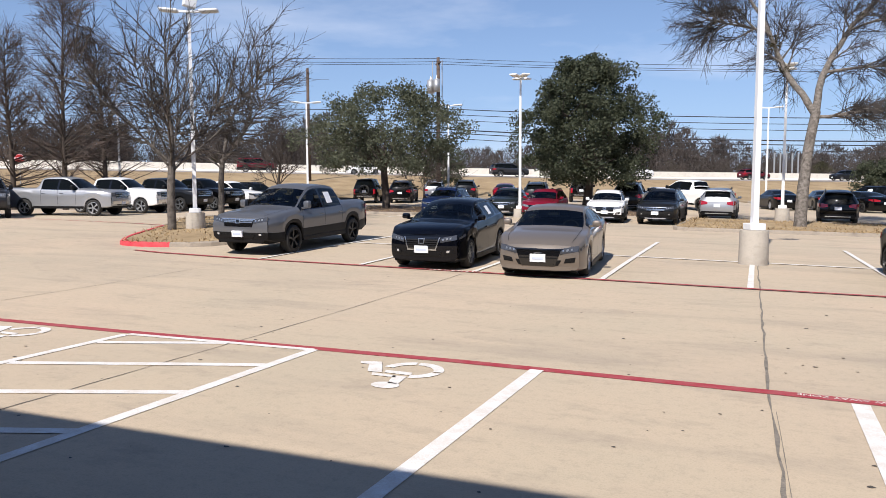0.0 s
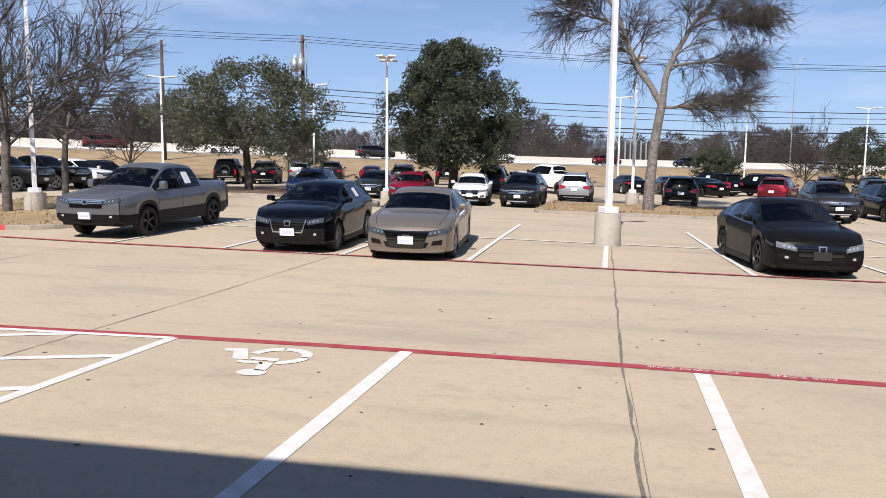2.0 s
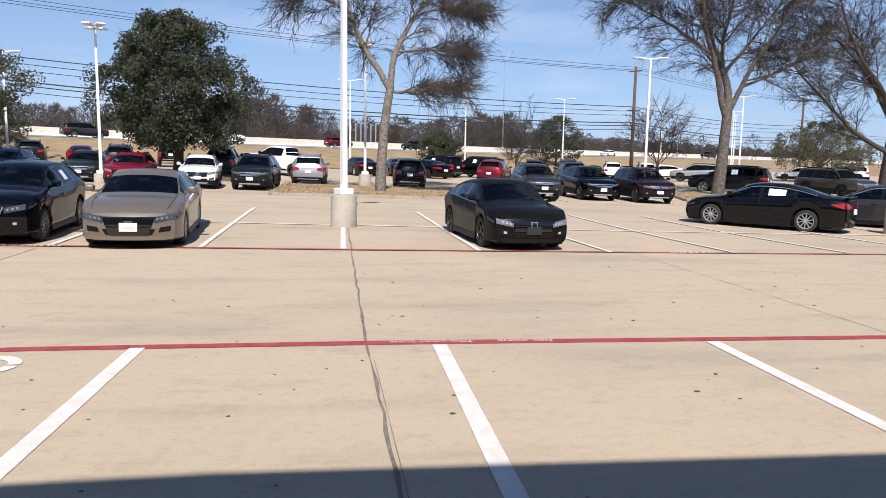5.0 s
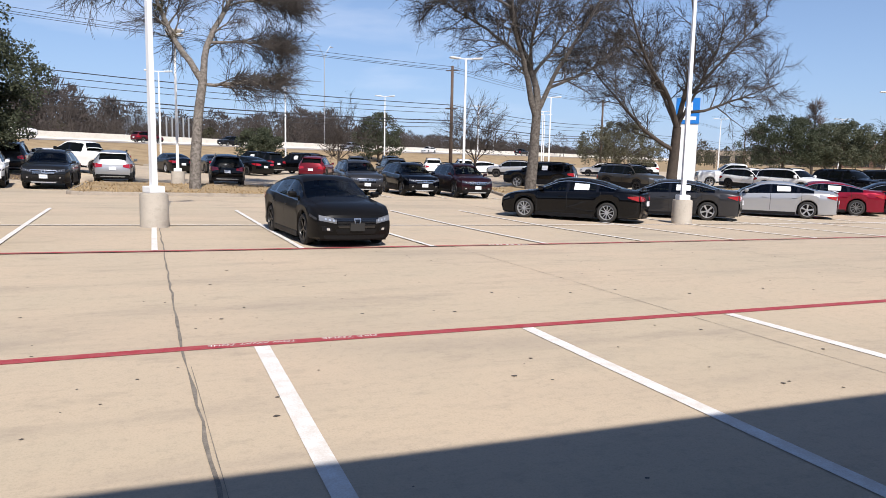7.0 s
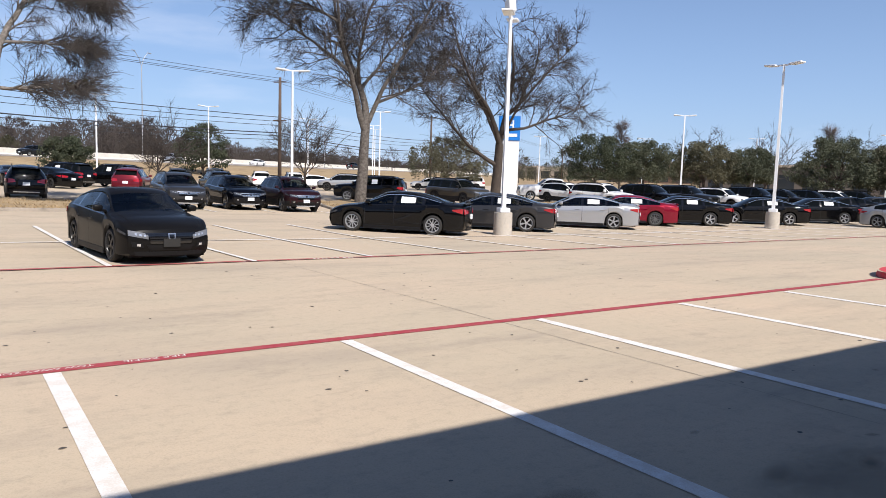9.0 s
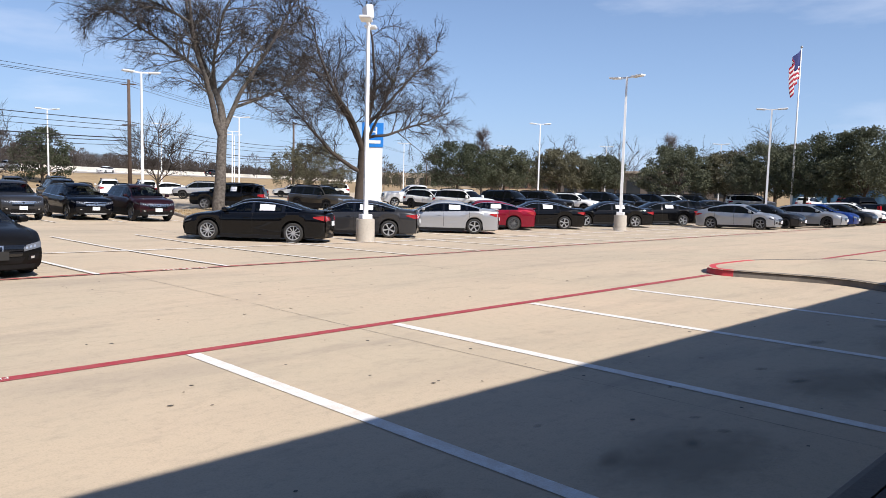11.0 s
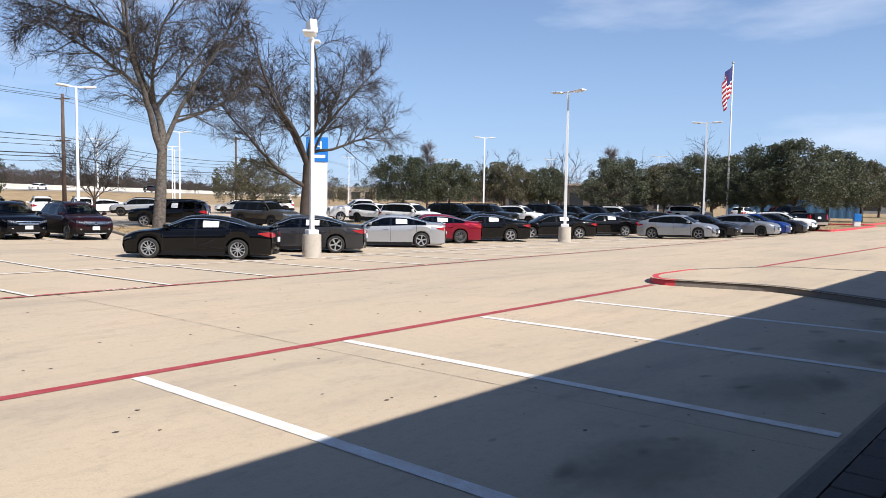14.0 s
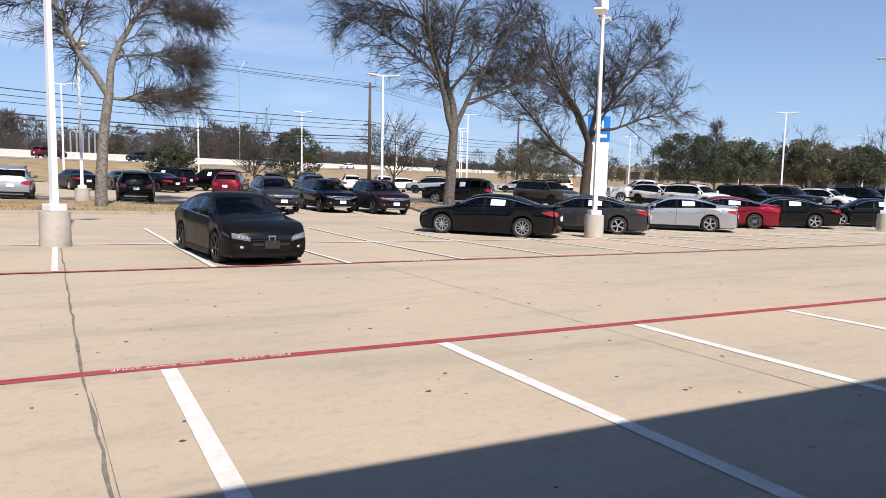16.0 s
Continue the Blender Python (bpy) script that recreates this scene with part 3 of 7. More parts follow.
# Shapes: length, width, wheel radius, axle places, top line (x, z), belt line (x, z), side window stretch, pillars, sill height.
SHAPES = {
    "sedan": dict(L=4.88, W=1.86, R=0.335, axles=(1.50, -1.33), sill=0.165, nose=0.68,
                  top=[(-2.44, 0.98), (-2.3, 1.07), (-1.75, 1.12), (-0.95, 1.345), (-0.5, 1.41), (0.0, 1.425), (0.35, 1.395), (0.85, 1.19), (1.32, 0.98), (1.9, 0.90), (2.3, 0.79), (2.44, 0.70)],
                  belt=[(-2.44, 0.92), (-1.7, 1.0), (0, 0.95), (1.2, 0.9), (1.9, 0.84), (2.44, 0.66)], glass=(-1.62, 1.12), pillars=(0.02, -0.98), shield=(0.6, 1.24), back=(-1.68, -0.86)),
    "hatch": dict(L=4.52, W=1.80, R=0.325, axles=(1.40, -1.30), sill=0.16, nose=0.66,
                  top=[(-2.26, 0.92), (-2.12, 1.05), (-1.8, 1.14), (-1.05, 1.34), (-0.45, 1.41), (0.0, 1.42), (0.3, 1.4), (0.8, 1.18), (1.25, 0.96), (1.8, 0.88), (2.12, 0.78), (2.26, 0.68)],
                  belt=[(-2.26, 0.9), (-1.6, 0.98), (0, 0.92), (1.15, 0.87), (1.8, 0.82), (2.26, 0.64)], glass=(-1.5, 1.05), pillars=(-0.02, -0.95), shield=(0.55, 1.18), back=(-1.85, -0.95)),
    "crossover": dict(L=4.30, W=1.77, R=0.33, axles=(1.30, -1.27), sill=0.25, nose=0.78,
                  top=[(-2.16, 0.95), (-2.08, 1.15), (-1.65, 1.42), (-1.3, 1.52), (-0.6, 1.53), (-0.1, 1.52), (0.15, 1.48), (0.62, 1.27), (1.0, 1.06), (1.65, 1.0), (2.02, 0.91), (2.16, 0.82)],
                  belt=[(-2.16, 0.95), (-1.5, 1.08), (0, 1.0), (1.1, 0.96), (1.7, 0.92), (2.16, 0.78)], glass=(-1.6, 0.9), pillars=(-0.1, -0.92), shield=(0.4, 0.97), back=(-2.05, -1.6)),
    "crossover_low": dict(L=4.28, W=1.79, R=0.335, axles=(1.32, -1.25), sill=0.2, nose=0.78, tuck=0.05,
                  top=[(-2.14, 0.95), (-2.05, 1.14), (-1.65, 1.38), (-1.25, 1.48), (-0.6, 1.515), (-0.15, 1.5), (0.12, 1.46), (0.6, 1.26), (1.02, 1.06), (1.6, 0.99), (2.0, 0.9), (2.14, 0.8)],
                  belt=[(-2.14, 0.95), (-1.5, 1.08), (0, 1.0), (1.1, 0.96), (1.7, 0.92), (2.14, 0.76)], glass=(-1.5, 0.92), pillars=(-0.1, -0.92), shield=(0.34, 0.99), back=(-2.02, -1.55)),
    "suv": dict(L=4.60, W=1.86, R=0.355, axles=(1.36, -1.30), sill=0.27, nose=0.85,
                  top=[(-2.30, 0.98), (-2.22, 1.2), (-1.95, 1.5), (-1.7, 1.6), (-0.8, 1.68), (0.0, 1.68), (0.35, 1.63), (0.85, 1.38), (1.22, 1.14), (1.85, 1.06), (2.18, 0.98), (2.30, 0.89)],
                  belt=[(-2.30, 1.0), (-1.7, 1.14), (0, 1.06), (1.2, 1.02), (1.85, 0.98), (2.30, 0.85)], glass=(-1.95, 1.1), pillars=(0.02, -0.95), shield=(0.56, 1.18), back=(-2.2, -1.9)),
    "wagon": dict(L=4.82, W=1.86, R=0.35, axles=(1.42, -1.33), sill=0.27, nose=0.85,
                  top=[(-2.41, 0.95), (-2.34, 1.15), (-1.95, 1.46), (-1.6, 1.58), (-0.8, 1.64), (0.0, 1.64), (0.4, 1.59), (0.95, 1.32), (1.32, 1.1), (1.9, 1.04), (2.28, 0.97), (2.41, 0.88)],
                  belt=[(-2.41, 1.0), (-1.7, 1.1), (0, 1.03), (1.3, 1.0), (1.9, 0.96), (2.41, 0.84)], glass=(-1.95, 1.2), pillars=(0.08, -0.95), shield=(0.62, 1.27), back=(-2.32, -1.9)),
    "big_suv": dict(L=4.98, W=1.99, R=0.38, axles=(1.45, -1.42), sill=0.3, nose=0.95,
                  top=[(-2.49, 1.02), (-2.44, 1.25), (-2.25, 1.58), (-2.05, 1.72), (-1.0, 1.79), (0.0, 1.79), (0.45, 1.74), (0.95, 1.46), (1.3, 1.22), (1.95, 1.15), (2.38, 1.08), (2.49, 0.99)],
                  belt=[(-2.49, 1.08), (-1.9, 1.17), (0, 1.12), (1.3, 1.1), (1.95, 1.06), (2.49, 0.95)], glass=(-2.2, 1.2), pillars=(0.1, -0.95, -1.75), shield=(0.64, 1.26), back=(-2.42, -2.15)),
    "boxy_suv": dict(L=4.85, W=1.95, R=0.375, axles=(1.42, -1.38), sill=0.3, nose=0.98,
                  top=[(-2.42, 1.05), (-2.38, 1.3), (-2.28, 1.65), (-2.15, 1.76), (-1.0, 1.81), (0.2, 1.8), (0.6, 1.74), (0.95, 1.48), (1.2, 1.27), (1.95, 1.2), (2.34, 1.14), (2.42, 1.05)],
                  belt=[(-2.42, 1.1), (-1.9, 1.17), (0, 1.15), (1.2, 1.14), (1.95, 1.1), (2.42, 1.0)], glass=(-2.25, 1.12), pillars=(0.1, -0.9, -1.65), shield=(0.64, 1.18), back=(-2.37, -2.22)),
    "jeep": dict(L=4.55, W=1.86, R=0.41, axles=(1.45, -1.45), sill=0.46, nose=1.0,
                  top=[(-2.1, 1.1), (-2.06, 1.4), (-2.0, 1.8), (-1.85, 1.85), (0.0, 1.85), (0.4, 1.83), (0.52, 1.75), (0.62, 1.5), (0.78, 1.2), (1.7, 1.14), (2.02, 1.1), (2.1, 1.0)],
                  belt=[(-2.1, 1.14), (0, 1.14), (0.75, 1.14), (1.7, 1.1), (2.1, 0.98)], glass=(-1.95, 0.6), pillars=(-0.15, -1.0), shield=(0.42, 0.72), back=(-2.06, -1.98)),
    "pickup": dict(L=5.88, W=2.03, R=0.405, axles=(1.98, -1.70), sill=0.4, nose=1.1, bed=(-2.86, -0.98),
                  top=[(-2.94, 1.34), (-2.9, 1.42), (-1.06, 1.42), (-0.98, 1.55), (-0.86, 1.86), (-0.6, 1.93), (0.2, 1.95), (0.5, 1.9), (0.95, 1.62), (1.28, 1.38), (2.0, 1.34), (2.72, 1.3), (2.88, 1.25), (2.94, 1.18)],
                  belt=[(-2.94, 1.3), (-1.0, 1.3), (0.2, 1.27), (1.28, 1.26), (2.2, 1.24), (2.94, 1.13)], glass=(-0.78, 1.16), pillars=(0.12,), shield=(0.64, 1.24), back=(-0.96, -0.84)),
    "small_pickup": dict(L=5.33, W=1.98, R=0.375, axles=(1.62, -1.56), sill=0.33, nose=0.98, bed=(-2.58, -1.1),
                  top=[(-2.66, 1.2), (-2.62, 1.3), (-1.2, 1.33), (-1.1, 1.42), (-0.95, 1.68), (-0.7, 1.77), (0.1, 1.8), (0.4, 1.76), (0.95, 1.48), (1.36, 1.22), (2.0, 1.14), (2.5, 1.08), (2.66, 1.0)],
                  belt=[(-2.66, 1.18), (-1.1, 1.16), (0.1, 1.12), (1.36, 1.1), (2.0, 1.05), (2.66, 0.95)], glass=(-0.92, 1.26), pillars=(0.05,), shield=(0.62, 1.31), back=(-1.08, -0.92)),
}


def body_half_width(S, x):
    a = abs(x) / (S["L"] / 2)
    front = 1 - 0.13 * max(0.0, (a - 0.72) / 0.28) ** 2.4
    return S["W"] / 2 * front * (1 - 0.02 * a * a)


def end_bow(S, x, y):
    """How far the ends curve back towards the corners in plan."""
    h = S["L"] / 2
    a = max(0.0, (abs(x) - h * 0.62) / (h * 0.38))
    k = 0.11 if S.get("bed") or S["nose"] > 0.92 else 0.2
    if x < 0:
        k *= 0.55
    return -math.copysign(k * a * a * min(1.0, abs(y) / (S["W"] / 2)) ** 2.2, x)


def sill_height(S, x):
    z = S["sill"] + (0.03 if S["sill"] < 0.24 else 0.08) * max(0.0, (abs(x) / (S["L"] / 2) - 0.8) / 0.2) ** 2
    for ax in S["axles"]:
        r = S["R"] + 0.055
        d = abs(x - ax)
        if d < r:
            z = max(z, S["R"] + math.sqrt(r * r - d * d) * 0.98)
    return z


def car_section(S, x):
    zt, zb, hw = curve(S["top"], x), curve(S["belt"], x), body_half_width(S, x)
    zb = min(zb, zt - 0.03)
    zs = min(sill_height(S, x), zb - 0.06)
    rise = zt - zb
    cabin = min(1.0, max(0.0, (rise - 0.1) / 0.25))
    if S.get("bed") and S["bed"][0] < x < S["bed"][1]:
        cabin = 0.0
    wr = hw * (0.80 + 0.015 * cabin) - (0.16 + S.get("tuck", 0.0)) * cabin * min(1.0, rise / 0.6)
    zr = zt - 0.045 - 0.045 * cabin
    zr = max(zr, zb + 0.012)
    hh = zb - zs
    # rocker, hollow lower door, shoulder crease, belt
    flare = max([0.018 * max(0.0, 1 - ((x - ax) / (S["R"] + 0.17)) ** 2) for ax in S["axles"]])
    pts = [(hw * 0.9 + flare, zs), (hw * 0.965 + flare, zs + min(0.03, hh * 0.1)), (hw * 0.977 + flare, zs + hh * 0.17), (hw * 0.972 + flare, zs + hh * 0.38), (hw * 0.988 + flare * 0.6, zs + hh * 0.62),
           (hw * 1.0, zs + hh * 0.765), (hw * 0.985, zs + hh * 0.82), (hw * 0.968, zs + hh * 0.93), (hw * 0.945, zb), (hw * 0.925, zb + min(0.022, (zr - zb) * 0.5))]
    wb, zw = pts[-1]
    for f in (0.5, 0.93):
        pts.append((wb + (wr - wb) * (f ** 1.25), zw + (zr - zw) * f))
    drop = 0.02 * cabin + 0.012
    pts += [(wr * 0.965, zt - 0.024 - drop), (wr * 0.8, zt - 0.012 - drop * 0.6), (wr * 0.43, zt - 0.003 - drop * 0.12), (0.0, zt)]
    # the windscreen and its pillars bow back towards the sides
    s0, s1 = S["shield"]
    up, down = min(1.0, max(0.0, (x - s0 + 0.7) / 0.7)), min(1.0, max(0.0, (s1 + 0.6 - x) / 0.6))
    k = (0.07 if S["nose"] > 0.97 else 0.1) * up * up * (3 - 2 * up) * down * down * (3 - 2 * down)
    out = []
    for i, (y, z) in enumerate(pts):
        lean = 0.0 if i < 10 else 0.55 if i == 10 else 1.0
        out.append((x + end_bow(S, x, y) - k * lean * (y / hw) ** 2, y, z))
    return out


CAR_CACHE = {}


def mesh_of(name, verts, faces, material, smooth=True):
    used = sorted({i for f in faces for i in f})
    idx = {v: i for i, v in enumerate(used)}
    me = bpy.data.meshes.new(name)
    me.from_pydata([verts[i] for i in used], [], [[idx[i] for i in f] for f in faces])
    me.materials.append(material)
    if smooth:
        me.polygons.foreach_set("use_smooth", [True] * len(me.polygons))
        try:
            me.set_sharp_from_angle(angle=radians(38))
        except AttributeError:
            pass
    return me


def bm_mesh(name, bm, material, smooth=False):
    me = bpy.data.meshes.new(name)
    bm.to_mesh(me)
    bm.free()
    me.materials.append(material)
    if smooth:
        me.polygons.foreach_set("use_smooth", [True] * len(me.polygons))
        me.set_sharp_from_angle(angle=radians(40))
    return me


def end_surface(S, sgn, y, z):
    """The x of the front (sgn 1) or the tail (sgn -1) at a height and a side place."""
    h = S["L"] / 2
    top = curve(S["top"], sgn * h)
    low = S["sill"] + 0.1
    t = (z - low) / max(0.05, top - low)
    belly = 0.045 * (1 - (2 * min(1.0, max(0.0, t)) - 0.9) ** 2)
    return sgn * (h + belly - 0.05 * max(0.0, 0.12 - t)) + end_bow(S, sgn * h, y)


def end_patch(S, sgn, quad, lift, name, material, n=8, m=4):
    """A panel that follows the end of the car; quad: (y, z) of its four corners."""
    (ya, za), (yb, zb), (yc, zc), (yd, zd) = quad
    verts, faces = [], []
    for j in range(m + 1):
        v = j / m
        for i in range(n + 1):
            u = i / n
            y = (ya * (1 - u) + yb * u) * (1 - v) + (yd * (1 - u) + yc * u) * v
            z = (za * (1 - u) + zb * u) * (1 - v) + (zd * (1 - u) + zc * u) * v
            verts.append((end_surface(S, sgn, y, z) + sgn * lift, y, z))
    for j in range(m):
        for i in range(n):
            a = j * (n + 1) + i
            faces.append((a, a + 1, a + n + 2, a + n + 1))
    # a rim back into the body gives the panel its thickness
    ring = [i for i in range(n + 1)] + [(j + 1) * (n + 1) - 1 for j in range(1, m + 1)] + [m * (n + 1) + i for i in range(n - 1, -1, -1)] + [j * (n + 1) for j in range(m - 1, 0, -1)]
    k = len(verts)
    verts += [(verts[i][0] - sgn * (lift + 0.025), verts[i][1], verts[i][2]) for i in ring]
    for i in range(len(ring)):
        j = (i + 1) % len(ring)
        faces.append((ring[i], ring[j], k + j, k + i))
    return mesh_of(name, verts, faces, material)


def both_ends(y0, y1, z0, z1, z2, z3):
    return [(y0, z0), (y1, z1), (y1, z2), (y0, z3)]


def mirrored(quad):
    return [(-y, z) for y, z in quad]


def wheel_meshes(R, rim_mat, spokes, n=28):
    key = ("wheel", round(R, 3), rim_mat.name, spokes, n)
    if key in CAR_CACHE:
        return CAR_CACHE[key]
    w = 0.215 if R < 0.37 else 0.25
    ri = R * 0.72
    prof = [(ri, -w / 2), (R * 0.9, -w / 2), (R * 0.985, -w * 0.36), (R, -w * 0.2), (R, w * 0.2), (R * 0.985, w * 0.36), (R * 0.9, w / 2), (ri, w / 2), (ri, w * 0.1)]
    verts, faces = [], []
    for i in range(n):
        a = 2 * math.pi * i / n
        for r, y in prof:
            verts.append((r * math.cos(a), y, r * math.sin(a)))
    k = len(prof)
    for i in range(n):
        for j in range(k - 1):
            a, b = i * k + j, ((i + 1) % n) * k + j
            faces.append((a, b, b + 1, a + 1))
    tyre = mesh_of("tyre", verts, faces, M_TYRE)
    bm = bmesh.new()
    # disc behind, lip and spokes
    cyl(bm, ri * 0.98, ri * 0.98, 0.02, 24, pose(0, 0, 0, 90))
    backing = bm_mesh("brake_disc", bm, M_UNDER)
    verts, faces = [], []
    for i in range(n):
        a = 2 * math.pi * i / n
        for r, y in ((ri * 1.0, w * 0.46), (ri * 0.93, w * 0.47), (ri * 0.9, w * 0.3), (ri * 0.88, w * 0.1)):
            verts.append((r * math.cos(a), y, r * math.sin(a)))
    for i in range(n):
        for j in range(3):
            a, b = i * 4 + j, ((i + 1) % n) * 4 + j
            faces.append((a, b, b + 1, a + 1))
    for s in range(spokes):
        a = 2 * math.pi * s / spokes
        for da, in ((0.085,), (-0.085,)) if spokes <= 6 else ((0.0,),):
            c, d = math.cos(a + da), math.sin(a + da)
            ci, di = math.cos(a), math.sin(a)
            hw_ = 0.015 if spokes <= 6 else 0.0115
            k = len(verts)
            for r, cc, dd, y in ((ri * 0.1, ci, di, w * 0.36), (ri * 0.94, c, d, w * 0.42)):
                for sg in (-1, 1):
                    verts.append((r * cc - sg * hw_ * dd, y, r * dd + sg * hw_ * cc))
                    verts.append((r * cc - sg * hw_ * 1.2 * dd, y - 0.035, r * dd + sg * hw_ * 1.2 * cc))
            faces += [(k, k + 2, k + 6, k + 4), (k, k + 4, k + 5, k + 1), (k + 2, k + 3, k + 7, k + 6)]
    k = len(verts)
    for y, r in ((w * 0.4, 0.045), (w * 0.3, 0.06)):
        verts += [(r * math.cos(2 * math.pi * i / 12), y, r * math.sin(2 * math.pi * i / 12)) for i in range(12)]
    faces += [tuple(k + i for i in range(12))] + [(k + i, k + (i + 1) % 12, k + 12 + (i + 1) % 12, k + 12 + i) for i in range(12)]
    rim = mesh_of("rim", verts, faces, rim_mat)
    CAR_CACHE[key] = (tyre, rim, backing)
    return CAR_CACHE[key]


def car_meshes(shape, paint, style, far=False, near=False):
    key = (shape, paint, style, far, near)
    if key in CAR_CACHE:
        return CAR_CACHE[key]
    S = SHAPES[shape]
    h = S["L"] / 2
    P = PAINTS[paint]
    out = []
    xs = set(np.round(np.linspace(-h, h, 26 if far else 44), 3))
    for ax in S["axles"]:
        for d in np.linspace(-1, 1, 9 if far else 13):
            xs.add(round(ax + d * (S["R"] + 0.056), 3))
    marks = [S["glass"][0], S["glass"][1], *S["shield"], *S["back"], *(S.get("bed") or ())]
    for p in S["pillars"]:
        marks += [p - 0.05, p + 0.05]
    marks += [h - 0.02, -h + 0.02, h - 0.06, -h + 0.06]
    xs = sorted(x for x in xs if all(abs(x - m) > 0.03 for m in marks) and abs(x) < h - 0.08) + marks + [-h, h]
    xs = sorted(set(xs))
    verts, groups = [], {}
    n = 16
    for x in xs:
        half = car_section(S, x)
        verts += [(px, -py, pz) for px, py, pz in half] + [(px, py, pz) for px, py, pz in reversed(half[:-1])]
    row = 2 * n - 1
    face_bright = style in ("chrome", "truck") and paint not in ("matte", "black")
    clad_low = S["sill"] > 0.24 and shape not in ("pickup", "jeep")

    def tag(i, j):
        xm = (xs[i] + xs[i + 1]) / 2
        jj = j if j < n - 1 else row - 2 - j
        bed = S.get("bed")
        if bed and bed[0] < xm < bed[1]:
            return "bed_liner" if jj >= 12 else "cladding" if clad_low and jj < 3 else "body"
        if S["shield"][0] <= xm <= S["shield"][1] and jj >= 12:
            return "windscreen"
        if S["back"][0] <= xm <= S["back"][1] and jj >= 12:
            return "rear_window"
        if S["glass"][0] <= xm <= S["glass"][1] and jj in (9, 10):
            for p in S["pillars"]:
                if abs(xm - p) < 0.045:
                    return "pillar/%d%d" % (j < n - 1, S["pillars"].index(p))
            if curve(S["top"], xm) - curve(S["belt"], xm) > 0.16:
                return "side_window/%d%d" % (j < n - 1, sum(xm < p for p in S["pillars"]))
        if S["glass"][0] <= xm <= S["glass"][1] and jj == 8 and curve(S["top"], xm) - curve(S["belt"], xm) > 0.16:
            return "window_trim/%d" % (j < n - 1)
        if clad_low and jj < 3:
            return "cladding"
        return "body"

    for i in range(len(xs) - 1):
        for j in range(row - 1):
            a = i * row + j
            groups.setdefault(tag(i, j), []).append((a, a + row, a + row + 1, a + 1))
    # closed ends
    for sgn, i in ((-1, 0), (1, len(xs) - 1)):
        ring = [i * row + j for j in range(row)]
        zs = [verts[k][2] for k in ring]
        # columns across the end, top to bottom
        cols = 9 if far else 17
        base = len(verts)
        hw = body_half_width(S, sgn * h)
        lo, hi = min(zs), max(zs)
        rows_ = 6 if far else 12
        for r in range(rows_ + 1):
            z = lo + (hi - lo) * r / rows_
            for c in range(cols):
                y = (c / (cols - 1) * 2 - 1)
                wz = hw * float(np.interp(r / rows_, (0, 0.12, 0.7, 0.86, 1), (0.93, 1.0, 1.0, 0.96, 0.8)))
                verts.append((end_surface(S, sgn, y * wz, z) if 0 < r < rows_ else sgn * h + end_bow(S, sgn * h, y * wz), y * wz, z - (0.03 * y * y if r == rows_ else 0)))
        for r in range(rows_):
            for c in range(cols - 1):
                a = base + r * cols + c
                low_row = clad_low and r / rows_ < (0.33 if S.get("bed") else 0.16)
                groups.setdefault("cladding" if low_row else "body", []).append((a, a + 1, a + cols + 1, a + cols) if sgn > 0 else (a, a + cols, a + cols + 1, a + 1))
    mats = {"body": P, "windscreen": M_GLASS, "rear_window": M_GLASS, "side_window": M_GLASS, "pillar": M_GLOSSTRIM, "bed_liner": M_BODYBED, "cladding": M_TRIM, "window_trim": M_CHROME if face_bright else M_GLOSSTRIM}
    if near:
        mats.update(windscreen=M_CLEAR, side_window=M_PRIVACY)
    for g, fs in groups.items():
        g = g.split("/")[0]
        me = mesh_of(g, verts, fs, mats[g])
        if g == "bed_liner":
            for v in me.vertices:
                if abs(v.co.y) < S["W"] * 0.385:
                    v.co.z -= 0.12
        out.append((g, me, None))
    W = S["W"]
    if near:
        zc = curve(S["belt"], 0.5)
        roof = curve(S["top"], 0)
        xd = S["shield"][1]
        bm = bmesh.new()
        box(bm, xd - 0.62, xd - 0.06, -W * 0.4, W * 0.4, zc - 0.3, zc - 0.05, 0.06)
        out.append(("dashboard", bm_mesh("dashboard", bm, M_CABIN, True), None))
        vs, fs = [], []
        for i in range(20):
            a = 2 * math.pi * i / 20
            for q in range(5):
                b = 2 * math.pi * q / 5
                rr = 0.175 + 0.017 * math.cos(b)
                vs.append((xd - 0.72 - 0.07 * math.sin(a) + 0.017 * math.sin(b), 0.36 + rr * math.cos(a), zc - 0.02 + rr * math.sin(a) * 0.92))
        for i in range(20):
            for q in range(5):
                fs.append((i * 5 + q, (i + 1) % 20 * 5 + q, (i + 1) % 20 * 5 + (q + 1) % 5, i * 5 + (q + 1) % 5))
        out.append(("steering_wheel", mesh_of("steering_wheel", vs, fs, M_CABIN), None))
        rows = [(S["pillars"][0] - 0.12, (-0.36, 0.36))]
        if not S.get("bed"):
            rows.append((S["pillars"][0] - 0.98, (-0.38, 0.0, 0.38)))
        for xs_, ys_ in rows:
            for yy in ys_:
                bm = bmesh.new()
                wd = 0.25 if len(ys_) == 2 else 0.2
                box(bm, xs_ - 0.05, xs_ + 0.5, yy - wd, yy + wd, S["sill"] + 0.2, zc - 0.42, 0.05)
                box(bm, xs_ - 0.1, xs_ + 0.04, yy - wd, yy + wd, zc - 0.5, min(zc + 0.14, roof - 0.28), 0.05)
                box(bm, xs_ - 0.12, xs_ - 0.02, yy - 0.13, yy + 0.13, min(zc + 0.17, roof - 0.26), min(zc + 0.35, roof - 0.1), 0.04)
                out.append(("seat", bm_mesh("seat", bm, M_SEAT, True), None))
        bm = bmesh.new()
